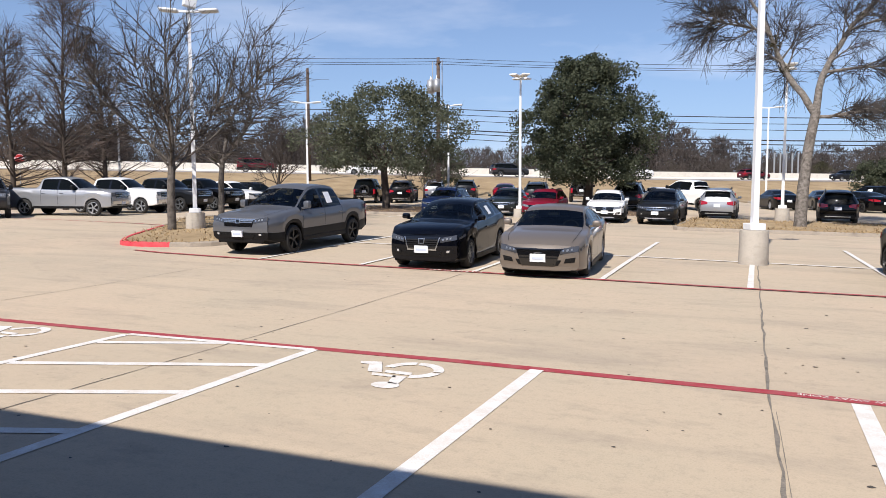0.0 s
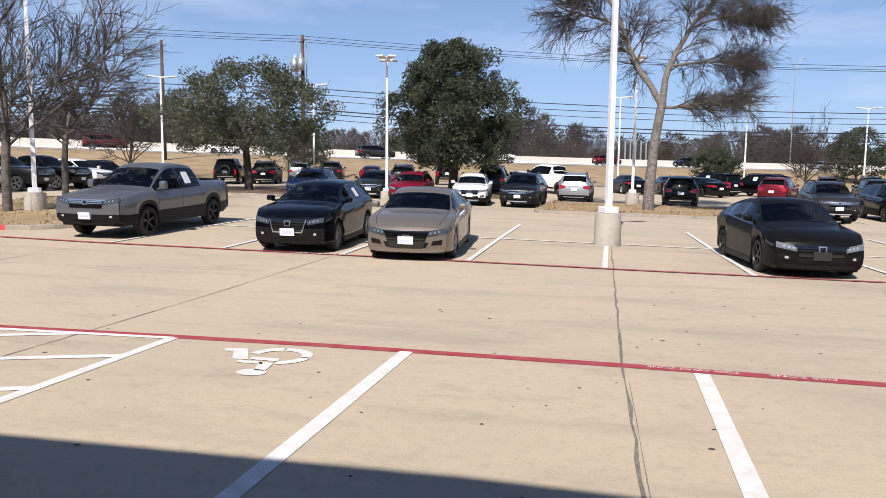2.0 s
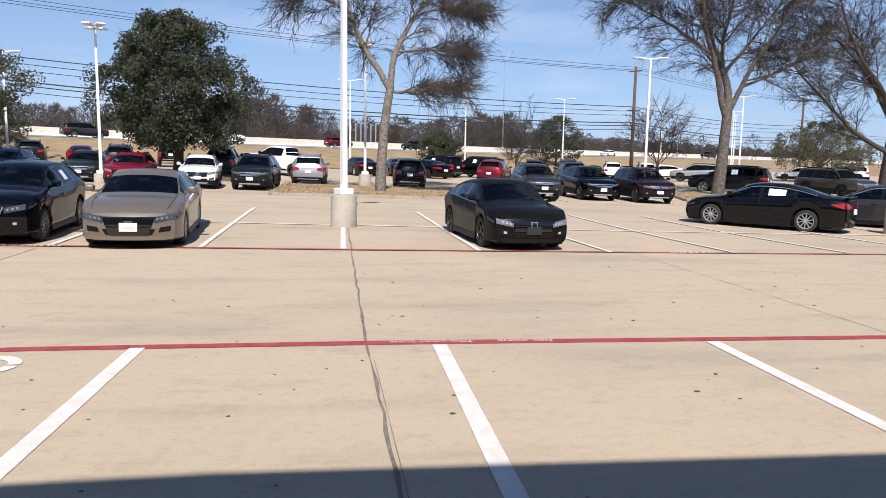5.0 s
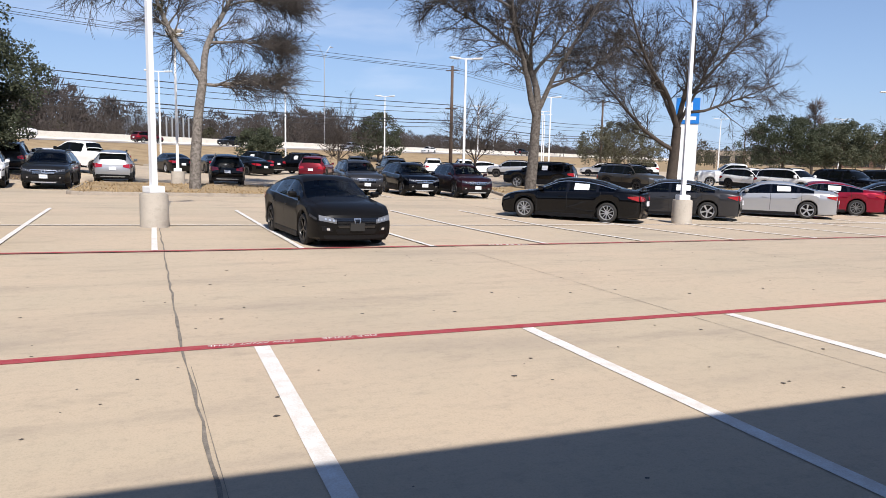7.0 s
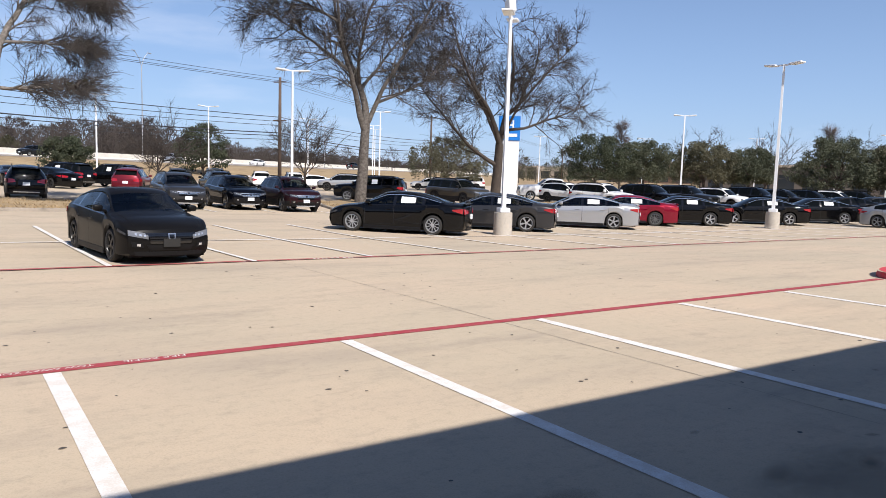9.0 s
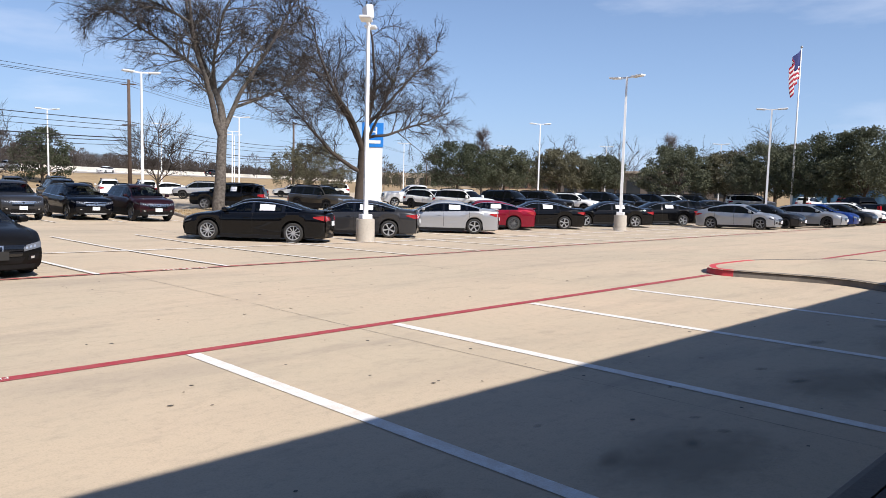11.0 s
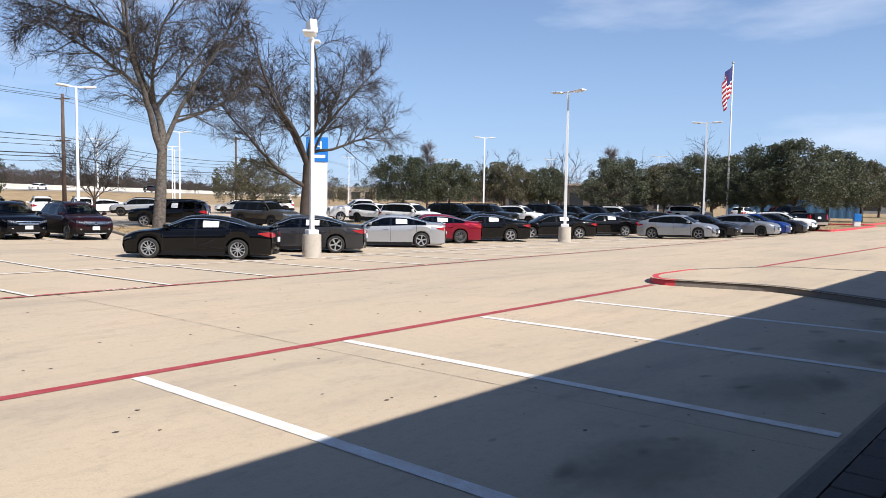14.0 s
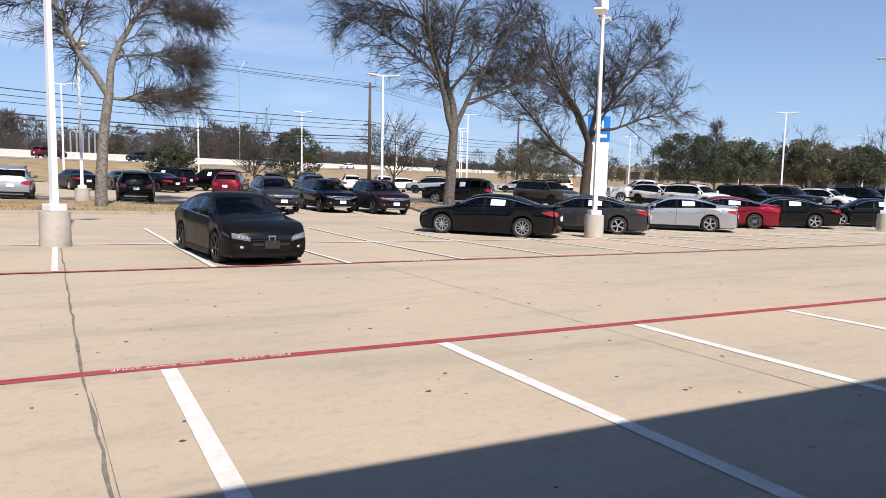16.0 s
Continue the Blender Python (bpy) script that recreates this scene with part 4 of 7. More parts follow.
        box(bm, S["shield"][0] + 0.02, S["shield"][0] + 0.06, -0.12, 0.12, curve(S["top"], S["shield"][0]) - 0.13, curve(S["top"], S["shield"][0]) - 0.065, 0.015)
        out.append(("rear_view_mirror", bm_mesh("rear_view_mirror", bm, M_CABIN), None))
    # underbody and wheel wells
    bm = bmesh.new()
    box(bm, -h + 0.18, h - 0.18, -W * 0.40, W * 0.40, S["sill"] - 0.02, S["sill"] + 0.42)
    for ax in S["axles"]:
        box(bm, ax - S["R"] - 0.04, ax + S["R"] + 0.04, -W * 0.36, W * 0.36, S["sill"] + 0.05, S["R"] * 2 + 0.05)
    out.append(("underbody", bm_mesh("underbody", bm, M_UNDER), None))
    # rocker cladding along the sills, and wheel arch lips on the tall shapes
    clad = M_TRIM if style != "plain" or S["sill"] > 0.24 else P
    for sg in (-1, 1):
        bm = bmesh.new()
        box(bm, S["axles"][1] + S["R"] + 0.08, S["axles"][0] - S["R"] - 0.08, sg * W * 0.455, sg * W * 0.492, S["sill"] - 0.035, S["sill"] + 0.085, 0.012)
        out.append(("rocker_panel", bm_mesh("rocker_panel", bm, clad), None))
        if S["sill"] > 0.24 and not S.get("bed"):
            for ax in S["axles"]:
                vs, fs = [], []
                r0 = S["R"] + 0.05
                for k in range(15):
                    a = math.pi * (k / 14)
                    for rr, dy in ((r0, -0.03), (r0, 0.012), (r0 + 0.065, 0.008), (r0 + 0.07, -0.02)):
                        x = ax + rr * math.cos(a)
                        vs.append((x + end_bow(S, x, W / 2), sg * (body_half_width(S, x) + dy), max(S["sill"], S["R"] + rr * math.sin(a) - 0.03)))
                for k in range(14):
                    for q in range(3):
                        a = k * 4 + q
                        fs.append((a, a + 4, a + 5, a + 1) if sg < 0 else (a, a + 1, a + 5, a + 4))
                out.append(("wheel_arch", mesh_of("wheel_arch", vs, fs, M_TRIM), None))
    # door seams and handles
    zb = curve(S["belt"], 0)
    seams = [S["pillars"][0], S["glass"][1] - 0.08] + ([S["pillars"][1] - 0.12] if len(S["pillars"]) > 1 else [S["glass"][0] + 0.0])
    for sg in (-1, 1):
        for x in seams if not far else ():
            vs = []
            for dx in (-0.006, 0.006):
                vs += [(px, sg * (py + 0.003), pz) for px, py, pz in car_section(S, x + dx)[2:9]]
            out.append(("door_seam", mesh_of("door_seam", vs, [(k, k + 1, k + 8, k + 7) for k in range(6)], M_UNDER), None))
        if not far:
            # shut line of the bonnet along each wing, and a bright strip over the side windows
            vs = []
            xl = np.linspace(S["shield"][1] + 0.03, h - 0.1, 12)
            for x in xl:
                px, py, pz = car_section(S, float(x))[12]
                vs += [(px, sg * (py - 0.004), pz + 0.009), (px, sg * (py + 0.004), pz + 0.008)]
            out.append(("bonnet_seam", mesh_of("bonnet_seam", vs, [(2 * k, 2 * k + 1, 2 * k + 3, 2 * k + 2) for k in range(11)], M_UNDER), None))
            vs = []
            xl = np.linspace(S["glass"][0] + 0.05, S["glass"][1] - 0.05, 16)
            for x in xl:
                sec = car_section(S, float(x))
                for q in (0, 1):
                    px, py, pz = sec[11]
                    vs.append((px, sg * (py + 0.006 - 0.004 * q), pz - 0.012 + 0.026 * q))
            out.append(("roof_strip", mesh_of("roof_strip", vs, [(2 * k, 2 * k + 1, 2 * k + 3, 2 * k + 2) for k in range(15)], M_CHROME if style == "wide" else M_GLOSSTRIM), None))
            if not S.get("bed") and shape != "jeep":
                # the lamp runs on round the corner
                zl = curve(S["top"], h) - 0.07
                vs, ks = [], 6
                for k in range(ks):
                    x = h - 0.03 - 0.3 * k / (ks - 1)
                    yy = body_half_width(S, x) + 0.004
                    z0, z1 = zl - 0.05 + 0.07 * k / (ks - 1), zl - 0.005 + 0.085 * k / (ks - 1)
                    vs += [(x + end_bow(S, x, yy), sg * yy, z0), (x + end_bow(S, x, yy), sg * (yy - 0.004), z1)]
                out.append(("headlight_side", mesh_of("headlight_side", vs, [(2 * k, 2 * k + 1, 2 * k + 3, 2 * k + 2) for k in range(ks - 1)], M_LAMPDK), None))
        for x in () if far else (S["pillars"][0] + 0.2, (S["pillars"][1] if len(S["pillars"]) > 1 else S["glass"][0]) + 0.12):
            bm = bmesh.new()
            y = body_half_width(S, x)
            box(bm, x - 0.1, x + 0.1, sg * (y - 0.012), sg * (y + 0.022), zb - 0.16, zb - 0.13, 0.01)
            out.append(("door_handle", bm_mesh("door_handle", bm, P), None))
        # mirrors
        xm = S["glass"][1] - 0.22
        bm = bmesh.new()
        box(bm, xm - 0.03, xm + 0.07, sg * (W / 2 * 0.88), sg * (W / 2 - 0.0), zb + 0.02, zb + 0.06)
        box(bm, xm - 0.06, xm + 0.1, sg * (W / 2 - 0.05), sg * (W / 2 + 0.13), zb + 0.03, zb + (0.16 if S["nose"] < 0.9 else 0.24), 0.045)
        out.append(("wing_mirror", bm_mesh("wing_mirror", bm, P if style not in ("black_mirror", "truck") else M_TRIM, True), None))
    tz = curve(S["top"], h) - (0.045 if S.get("bed") or shape == "jeep" else 0.07)
    half = body_half_width(S, h) * 1.0
    face = style
    # lamps at the front
    lampm = M_LAMP if face in ("truck", "winged") and paint != "charcoal" else M_LAMPDK
    if S.get("bed") and face != "crossbar":
        lq = both_ends(half * 0.66, half * 0.95, tz - 0.17, tz - 0.17, tz + 0.03, tz + 0.03)
    elif shape == "jeep":
        lq = both_ends(half * 0.42, half * 0.62, tz - 0.17, tz - 0.17, tz + 0.0, tz + 0.0)
    else:
        lq = both_ends(half * 0.55, half * 0.985, tz - 0.115, tz - 0.05, tz + 0.055, tz - 0.01)
    for q in (lq, mirrored(lq)):
        out.append(("headlight", end_patch(S, 1, q, 0.012, "headlight", lampm), None))
        for u0, u1, mm in ((0.12, 0.22, M_CHROME), (0.34, 0.46, M_RIMDARK), (0.58, 0.68, M_RIMDARK)):
            # small reflectors side by side behind the lens
            zz = [(q[0][1] * (1 - u) + q[1][1] * u, q[3][1] * (1 - u) + q[2][1] * u) for u in (u0, u1)]
            yy = [q[0][0] * (1 - u) + q[1][0] * u for u in (u0, u1)]
            iq = [(yy[0], zz[0][0] * 0.68 + zz[0][1] * 0.32), (yy[1], zz[1][0] * 0.68 + zz[1][1] * 0.32), (yy[1], zz[1][0] * 0.3 + zz[1][1] * 0.7), (yy[0], zz[0][0] * 0.3 + zz[0][1] * 0.7)]
            if not far:
                out.append(("headlight_lens", end_patch(S, 1, iq, 0.015, "headlight_lens", mm if lampm is M_LAMPDK else M_LAMPLIT, 2, 2), None))
    # grille
    gm = M_GLOSSTRIM
    if S.get("bed") and face == "truck":
        gq = [(-half * 0.64, tz - 0.26), (half * 0.64, tz - 0.26), (half * 0.64, tz + 0.04), (-half * 0.64, tz + 0.04)]
    elif shape == "jeep":
        gq = [(-half * 0.4, tz - 0.25), (half * 0.4, tz - 0.25), (half * 0.4, tz + 0.03), (-half * 0.4, tz + 0.03)]
    elif face == "wide":
        gq = [(-half * 0.42, tz - 0.36), (half * 0.42, tz - 0.36), (half * 0.57, tz - 0.03), (-half * 0.57, tz - 0.03)]
    elif face == "shield":
        gq = [(-half * 0.42, tz - 0.25), (half * 0.42, tz - 0.25), (half * 0.5, tz - 0.01), (-half * 0.5, tz - 0.01)]
    else:
        gq = [(-half * 0.5, tz - 0.2), (half * 0.5, tz - 0.2), (half * 0.56, tz - 0.02), (-half * 0.56, tz - 0.02)]
    out.append(("grille", end_patch(S, 1, gq, 0.014, "grille", gm), None))
    bars = {"wide": (0.5,), "shield": (0.2, 0.4, 0.6, 0.8), "truck": (0.15, 0.5, 0.85), "crossbar": (0.62, 0.85)}.get(face, (0.35, 0.6))
    for f in bars:
        z0 = gq[0][1] + (gq[3][1] - gq[0][1]) * f
        w0 = gq[1][0] + (gq[2][0] - gq[1][0]) * f
        thick = 0.022 if face == "truck" else 0.012
        bq = [(-w0 * 0.97, z0 - thick), (w0 * 0.97, z0 - thick), (w0 * 0.97, z0 + thick), (-w0 * 0.97, z0 + thick)]
        bmat = M_CHROME if face in ("crossbar", "chrome", "truck") else M_TRIM
        out.append(("grille_bar", end_patch(S, 1, bq, 0.026, "grille_bar", bmat, 8, 1), None))
    if face in ("wide", "winged", "chrome", "crossbar", "shield"):
        # bright brow over the grille running into the lamps
        z0 = gq[2][1]
        bq = [(-half * 0.6, z0 - 0.004), (half * 0.6, z0 - 0.004), (half * 0.62, z0 + 0.024), (-half * 0.62, z0 + 0.024)]
        bq_m = M_CHROME if face in ("chrome", "crossbar") and paint != "matte" else M_GLOSSTRIM
        out.append(("grille_brow", end_patch(S, 1, bq, 0.022, "grille_brow", bq_m, 8, 1), None))
    if face == "shield":
        for sg in (-1, 1):
            sq = [(sg * half * 0.4, tz - 0.27), (sg * half * 0.425, tz - 0.27), (sg * half * 0.54, tz + 0.0), (sg * half * 0.51, tz + 0.0)]
            out.append(("grille_wing", end_patch(S, 1, sq, 0.026, "grille_wing", M_CHROME, 3, 4), None))
        sq = [(-half * 0.44, tz - 0.28), (half * 0.44, tz - 0.28), (half * 0.42, tz - 0.255), (-half * 0.42, tz - 0.255)]
        out.append(("grille_wing", end_patch(S, 1, sq, 0.026, "grille_wing", M_CHROME, 8, 1), None))
    # plain badge
    zc = (gq[0][1] + gq[2][1]) / 2 + (0.05 if face != "truck" else 0)
    for q0, mm in (((0.075, 0.06), M_CHROME), ((0.05, 0.037), gm)):
        out.append(("badge", end_patch(S, 1, [(-q0[0] * 0.85, zc - q0[1]), (q0[0] * 0.85, zc - q0[1]), (q0[0], zc + q0[1]), (-q0[0], zc + q0[1])], 0.032 if mm is M_CHROME else 0.036, "badge", mm, 3, 2), None))
    # lower intake, fog lamps, lip
    lz = S["sill"] + 0.12
    out.append(("lower_intake", end_patch(S, 1, [(-half * 0.5, lz), (half * 0.5, lz), (half * 0.58, lz + 0.11), (-half * 0.58, lz + 0.11)], 0.01, "lower_intake", M_TRIM), None))
    for sg in (-1, 1):
        fq = [(sg * half * 0.64, lz + 0.05), (sg * half * 0.9, lz + 0.07), (sg * half * 0.92, lz + 0.17), (sg * half * 0.68, lz + 0.14)]
        out.append(("fog_lamp_recess", end_patch(S, 1, fq, 0.008, "fog_lamp_recess", M_TRIM, 5, 3), None))
        fq = [(sg * half * 0.72, lz + 0.08), (sg * half * 0.8, lz + 0.085), (sg * half * 0.8, lz + 0.13), (sg * half * 0.72, lz + 0.125)]
        out.append(("fog_lamp", end_patch(S, 1, fq, 0.014, "fog_lamp", M_LAMPLIT if shape not in ("sedan",) else M_TRIM, 3, 2), None))
    lip = M_TRIM if S["sill"] > 0.24 or paint == "matte" else P
    out.append(("front_lip", end_patch(S, 1, [(-half * 0.8, S["sill"] + 0.02), (half * 0.8, S["sill"] + 0.02), (half * 0.86, S["sill"] + 0.1), (-half * 0.86, S["sill"] + 0.1)], 0.006, "front_lip", lip), None))
    if S["sill"] > 0.24 and not S.get("bed"):
        out.append(("skid_plate", end_patch(S, 1, [(-half * 0.55, S["sill"] + 0.01), (half * 0.55, S["sill"] + 0.01), (half * 0.6, S["sill"] + 0.055), (-half * 0.6, S["sill"] + 0.055)], 0.022, "skid_plate", M_RIM, 8, 1), None))
    if S.get("bed") and face == "truck":
        out.append(("front_bumper", end_patch(S, 1, [(-half * 0.95, S["sill"] + 0.18), (half * 0.95, S["sill"] + 0.18), (half * 0.95, S["sill"] + 0.36), (-half * 0.95, S["sill"] + 0.36)], 0.05, "front_bumper", M_CHROME if face == "truck" and paint in ("silver", "white") else M_TRIM if face == "crossbar" else P), None))
    pz = S["sill"] + (0.27 if S["sill"] < 0.3 else 0.24)
    pm = M_PLATEDK if paint == "matte" else M_PLATE
    out.append(("front_plate", end_patch(S, 1, [(-0.155, pz - 0.078), (0.155, pz - 0.078), (0.155, pz + 0.078), (-0.155, pz + 0.078)], 0.045 if not S.get("bed") else 0.07, "front_plate", pm, 3, 1), "white plate" if pm is M_PLATE else ""))
    if pm is M_PLATE:
        out.append(("plate_bar", end_patch(S, 1, [(-0.11, pz - 0.03), (0.11, pz - 0.03), (0.11, pz + 0.02), (-0.11, pz + 0.02)], 0.047 if not S.get("bed") else 0.072, "plate_bar", M_INK, 3, 1), None))
    # the tail
    zt = curve(S["belt"], -h)
    tall = S["nose"] > 0.75 and not S.get("bed")
    for sg in (-1, 1):
        if S.get("bed") or shape in ("jeep", "boxy_suv"):
            tq = [(sg * half * 0.84, zt - 0.42), (sg * half * 0.99, zt - 0.42), (sg * half * 0.99, zt - 0.05), (sg * half * 0.84, zt - 0.05)]
        elif tall:
            tq = [(sg * half * 0.58, zt - 0.14), (sg * half * 0.99, zt - 0.2), (sg * half * 0.97, zt + 0.03), (sg * half * 0.6, zt - 0.03)]
        else:
            tq = [(sg * half * 0.5, zt - 0.16), (sg * half * 0.99, zt - 0.17), (sg * half * 0.985, zt + 0.0), (sg * half * 0.52, zt - 0.05)]
        out.append(("tail_light", end_patch(S, -1, tq, 0.014, "tail_light", M_TAIL), None))
        # the part that wraps round the side
        x0, x1 = -h + 0.03, -h + (0.16 if S.get("bed") or shape in ("jeep", "boxy_suv") else 0.42)
        vs, fs = [], []
        for k in range(6):
            x = x0 + (x1 - x0) * k / 5
            f = k / 5
            zlo, zhi = tq[1][1] + 0.1 * f, tq[2][1] - 0.03 * f
            for z in (zlo, (zlo + zhi) / 2, zhi):
                yy = body_half_width(S, x) * 1.0 + 0.006
                vs.append((x + end_bow(S, x, yy), sg * yy, z))
        for k in range(5):
            for q in range(2):
                a = k * 3 + q
                fs.append((a, a + 1, a + 4, a + 3) if sg > 0 else (a, a + 3, a + 4, a + 1))
        out.append(("tail_light_side", mesh_of("tail_light_side", vs, fs, M_TAIL), None))
    if tall:
        out.append(("bumper", end_patch(S, -1, [(-half * 0.92, S["sill"] + 0.02), (half * 0.92, S["sill"] + 0.02), (half * 0.95, S["sill"] + 0.22), (-half * 0.95, S["sill"] + 0.22)], 0.03, "bumper", M_TRIM), None))
        out.append(("rear_trim_bar", end_patch(S, -1, [(-half * 0.7, S["sill"] + 0.09), (half * 0.7, S["sill"] + 0.09), (half * 0.72, S["sill"] + 0.13), (-half * 0.72, S["sill"] + 0.13)], 0.045, "rear_trim_bar", M_RIM, 8, 1), None))
        bm = bmesh.new()
        xr = S["back"][1]
        zr = curve(S["top"], xr)
        box(bm, xr - 0.16, xr + 0.1, -W * 0.33, W * 0.33, zr - 0.02, zr + 0.015, 0.012)
        out.append(("roof_spoiler", bm_mesh("roof_spoiler", bm, P), None))
        if face != "shield" and shape != "jeep":
            for sg in (-1, 1):
                x0, x1 = S["back"][1] + 0.3, S["shield"][0] - 0.15
                vs, fs = [], []
                for k in range(9):
                    a = x0 + (x1 - x0) * k / 8
                    za = curve(S["top"], a) - (0.03 if k in (0, 8) else 0)
                    yy = sg * W * 0.315
                    vs += [(a, yy - 0.018, za - 0.03), (a, yy - 0.015, za + 0.03), (a, yy + 0.015, za + 0.03), (a, yy + 0.018, za - 0.03)]
                for k in range(8):
                    for q in range(3):
                        i0 = k * 4 + q
                        fs.append((i0, i0 + 4, i0 + 5, i0 + 1))
                out.append(("roof_rail", mesh_of("roof_rail", vs, fs, M_TRIM), None))
    elif not S.get("bed"):
        out.append(("bumper_insert", end_patch(S, -1, [(-half * 0.6, S["sill"] + 0.02), (half * 0.6, S["sill"] + 0.02), (half * 0.66, S["sill"] + 0.13), (-half * 0.66, S["sill"] + 0.13)], 0.012, "bumper_insert", M_TRIM), None))
        bm = bmesh.new()
        zz = curve(S["top"], -h + 0.12)
        box(bm, -h + 0.04, -h + 0.16, -W * 0.36, W * 0.36, zz - 0.01, zz + 0.022, 0.01)
        out.append(("boot_lip", bm_mesh("boot_lip", bm, P), None))
    else:
        out.append(("rear_bumper", end_patch(S, -1, [(-half * 0.95, S["sill"] + 0.1), (half * 0.95, S["sill"] + 0.1), (half * 0.95, S["sill"] + 0.3), (-half * 0.95, S["sill"] + 0.3)], 0.09, "rear_bumper", M_CHROME if face == "truck" else M_TRIM), None))
    rz = zt - 0.22 if tall else zt - 0.26
    out.append(("rear_plate", end_patch(S, -1, [(-0.155, rz - 0.078), (0.155, rz - 0.078), (0.155, rz + 0.078), (-0.155, rz + 0.078)], 0.03, "rear_plate", M_PLATE, 3, 1), "white plate"))
    if shape == "jeep":
        t, r, b = wheel_meshes(0.39, M_RIMBLACK, 5)
        out.append(("spare_tyre", t, "SPARE"))
        out.append(("spare_rim", r, "SPARE"))
    CAR_CACHE[key] = out
    return out


FINE = {"fog_lamp", "fog_lamp_recess", "grille_brow", "grille_bar", "plate_bar", "badge", "headlight_lens", "front_lip", "skid_plate", "lower_intake", "wheel_arch", "boot_lip", "bumper_insert"}


def car(shape, paint, x, y, heading, label, category="car", style="chrome", rims=M_RIM, spokes=5, group="", papers=()):
    S = SHAPES[shape]
    far = y > 46 or x > 46 or x < -40
    z = terrain(x, y)
    c, s = math.cos(radians(heading)), math.sin(radians(heading))
    e = 0.7
    sl_f = (terrain(x + c * e, y + s * e) - terrain(x - c * e, y - s * e)) / (2 * e)
    sl_s = (terrain(x - s * e, y + c * e) - terrain(x + s * e, y - c * e)) / (2 * e)
    root = thing({"car": "parked_car", "suv": "parked_suv", "pickup": "pickup_truck", "truck": "flatbed_truck"}[category],
                 pose(x, y, z, 0, 0, heading) @ pose(0, 0, 0, math.degrees(math.atan(sl_s)), -math.degrees(math.atan(sl_f)), 0), label, {"suv": "SUV", "pickup": "pickup truck"}.get(category, category), group)
    spare = None
    body = None
    for name, me, lab in car_meshes(shape, paint, style, far, not far and x < 28 and x > -24):
        if far and name in FINE:
            continue
        ob = new(name, me)
        ob.parent = root
        if lab == "SPARE":
            ob.matrix_local = pose(-S["L"] / 2 + 0.06, 0, 1.02, 0, 0, 90)
            if spare:
                ob.parent = spare
                ob.matrix_local = Matrix()
            spare = spare or ob
        elif lab:
            ob["label"] = lab
    tyre, rim, disc = wheel_meshes(S["R"], rims, spokes, 16 if far else 28)
    hwid = S["W"] / 2 - 0.135
    for ax in S["axles"]:
        for sg in (-1, 1):
            wl = new("tyre", tyre)
            wl.parent = root
            wl.matrix_local = pose(ax, sg * hwid, S["R"], 0, random.uniform(0, 70), 0 if sg > 0 else 180)
            for nm, me in (("rim", rim),) if far else (("rim", rim), ("brake_disc", disc)):
                o = new(nm, me)
                o.parent = wl
    for side, px, w, hgt in papers:
        # a stock sheet in a side window
        vs = []
        for dx, f in ((-w / 2, 0.16), (w / 2, 0.16), (w / 2, 0.16 + hgt * 2.2), (-w / 2, 0.16 + hgt * 2.2)):
            sec = car_section(S, px + dx)
            g = min(0.92, f) / 0.93 * 2
            (xa, ya, za), (xb, yb, zb) = (sec[9], sec[10]) if g < 1.08 else (sec[10], sec[11])
            t = g / 1.08 if g < 1.08 else (g - 1.08) / 0.92
            vs.append((px + dx, side * (ya + (yb - ya) * t + 0.012), za + (zb - za) * t + 0.004))
        vs += [(a, b - side * 0.004, d) for a, b, d in vs]
        raw("window_sheet", vs, [(0, 1, 2, 3), (4, 7, 6, 5), (0, 4, 5, 1), (1, 5, 6, 2), (2, 6, 7, 3), (3, 7, 4, 0)], M_PAPER, root, "white paper sheet")
    return root


# ---- building behind and pavement ----
WALL_TOP = 5.74
# wall out of view; it casts the shadow, its dark colour limits bounce
bm = bmesh.new()
box(bm, -1.2, 62, -1.6, -1.12, 0, WALL_TOP)
box(bm, -48, 0, -0.48, 0, 0, WALL_TOP, 0, pose(-1.2, -1.121, 0, 0, 0, 3.3))
tagged(part("wall_south", bm, M_UNSEENDARK), "unseen building wall behind the pavement, dark to cut bounced light", "wall", kind="structure")
bm = bmesh.new()
box(bm, -45, 62, -14, -4.8, 0, 5.2)
box(bm, -1.2, 62, -5.0, -1.6, 0, 5.17)
box(bm, -48, 0, -3.9, -0.48, 0, 5.14, 0, pose(-1.2, -1.121, 0, 0, 0, 3.3))
tagged(part("building", bm, M_STUCCO), "tan stucco building mass behind the wall", "building", kind="structure")
# added canopy, out of view, that keeps sky light off the walk and stalls
bm = bmesh.new()
box(bm, -1.2, 44, -1.12, 0.72, 3.62, 3.76)
box(bm, -26, 0, 0, 1.83, 3.62, 3.76, 0, pose(-1.2, -1.121, 0, 0, 0, 3.3))
tagged(part("canopy", bm, M_UNSEENDARK), "unseen canopy added to darken the shaded walk", "canopy", kind="structure")
pavement = tagged(new("pavement"), "shaded paved walk with concrete kerb", "pavement", kind="structure")
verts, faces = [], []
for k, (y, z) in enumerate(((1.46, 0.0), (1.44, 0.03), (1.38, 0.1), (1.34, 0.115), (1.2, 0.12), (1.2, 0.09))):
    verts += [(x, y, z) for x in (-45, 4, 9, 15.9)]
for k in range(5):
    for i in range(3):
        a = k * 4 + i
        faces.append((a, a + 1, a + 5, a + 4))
kerb_south = raw("kerb", verts, faces, M_KERBDIRTSHADE, pavement)
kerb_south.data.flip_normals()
bm = bmesh.new()
box(bm, -45, 40, -1.11, 1.2, 0.0, 0.095)
part("paving_bed", bm, M_SEAL, pavement)

ISLAND_H = 0.14


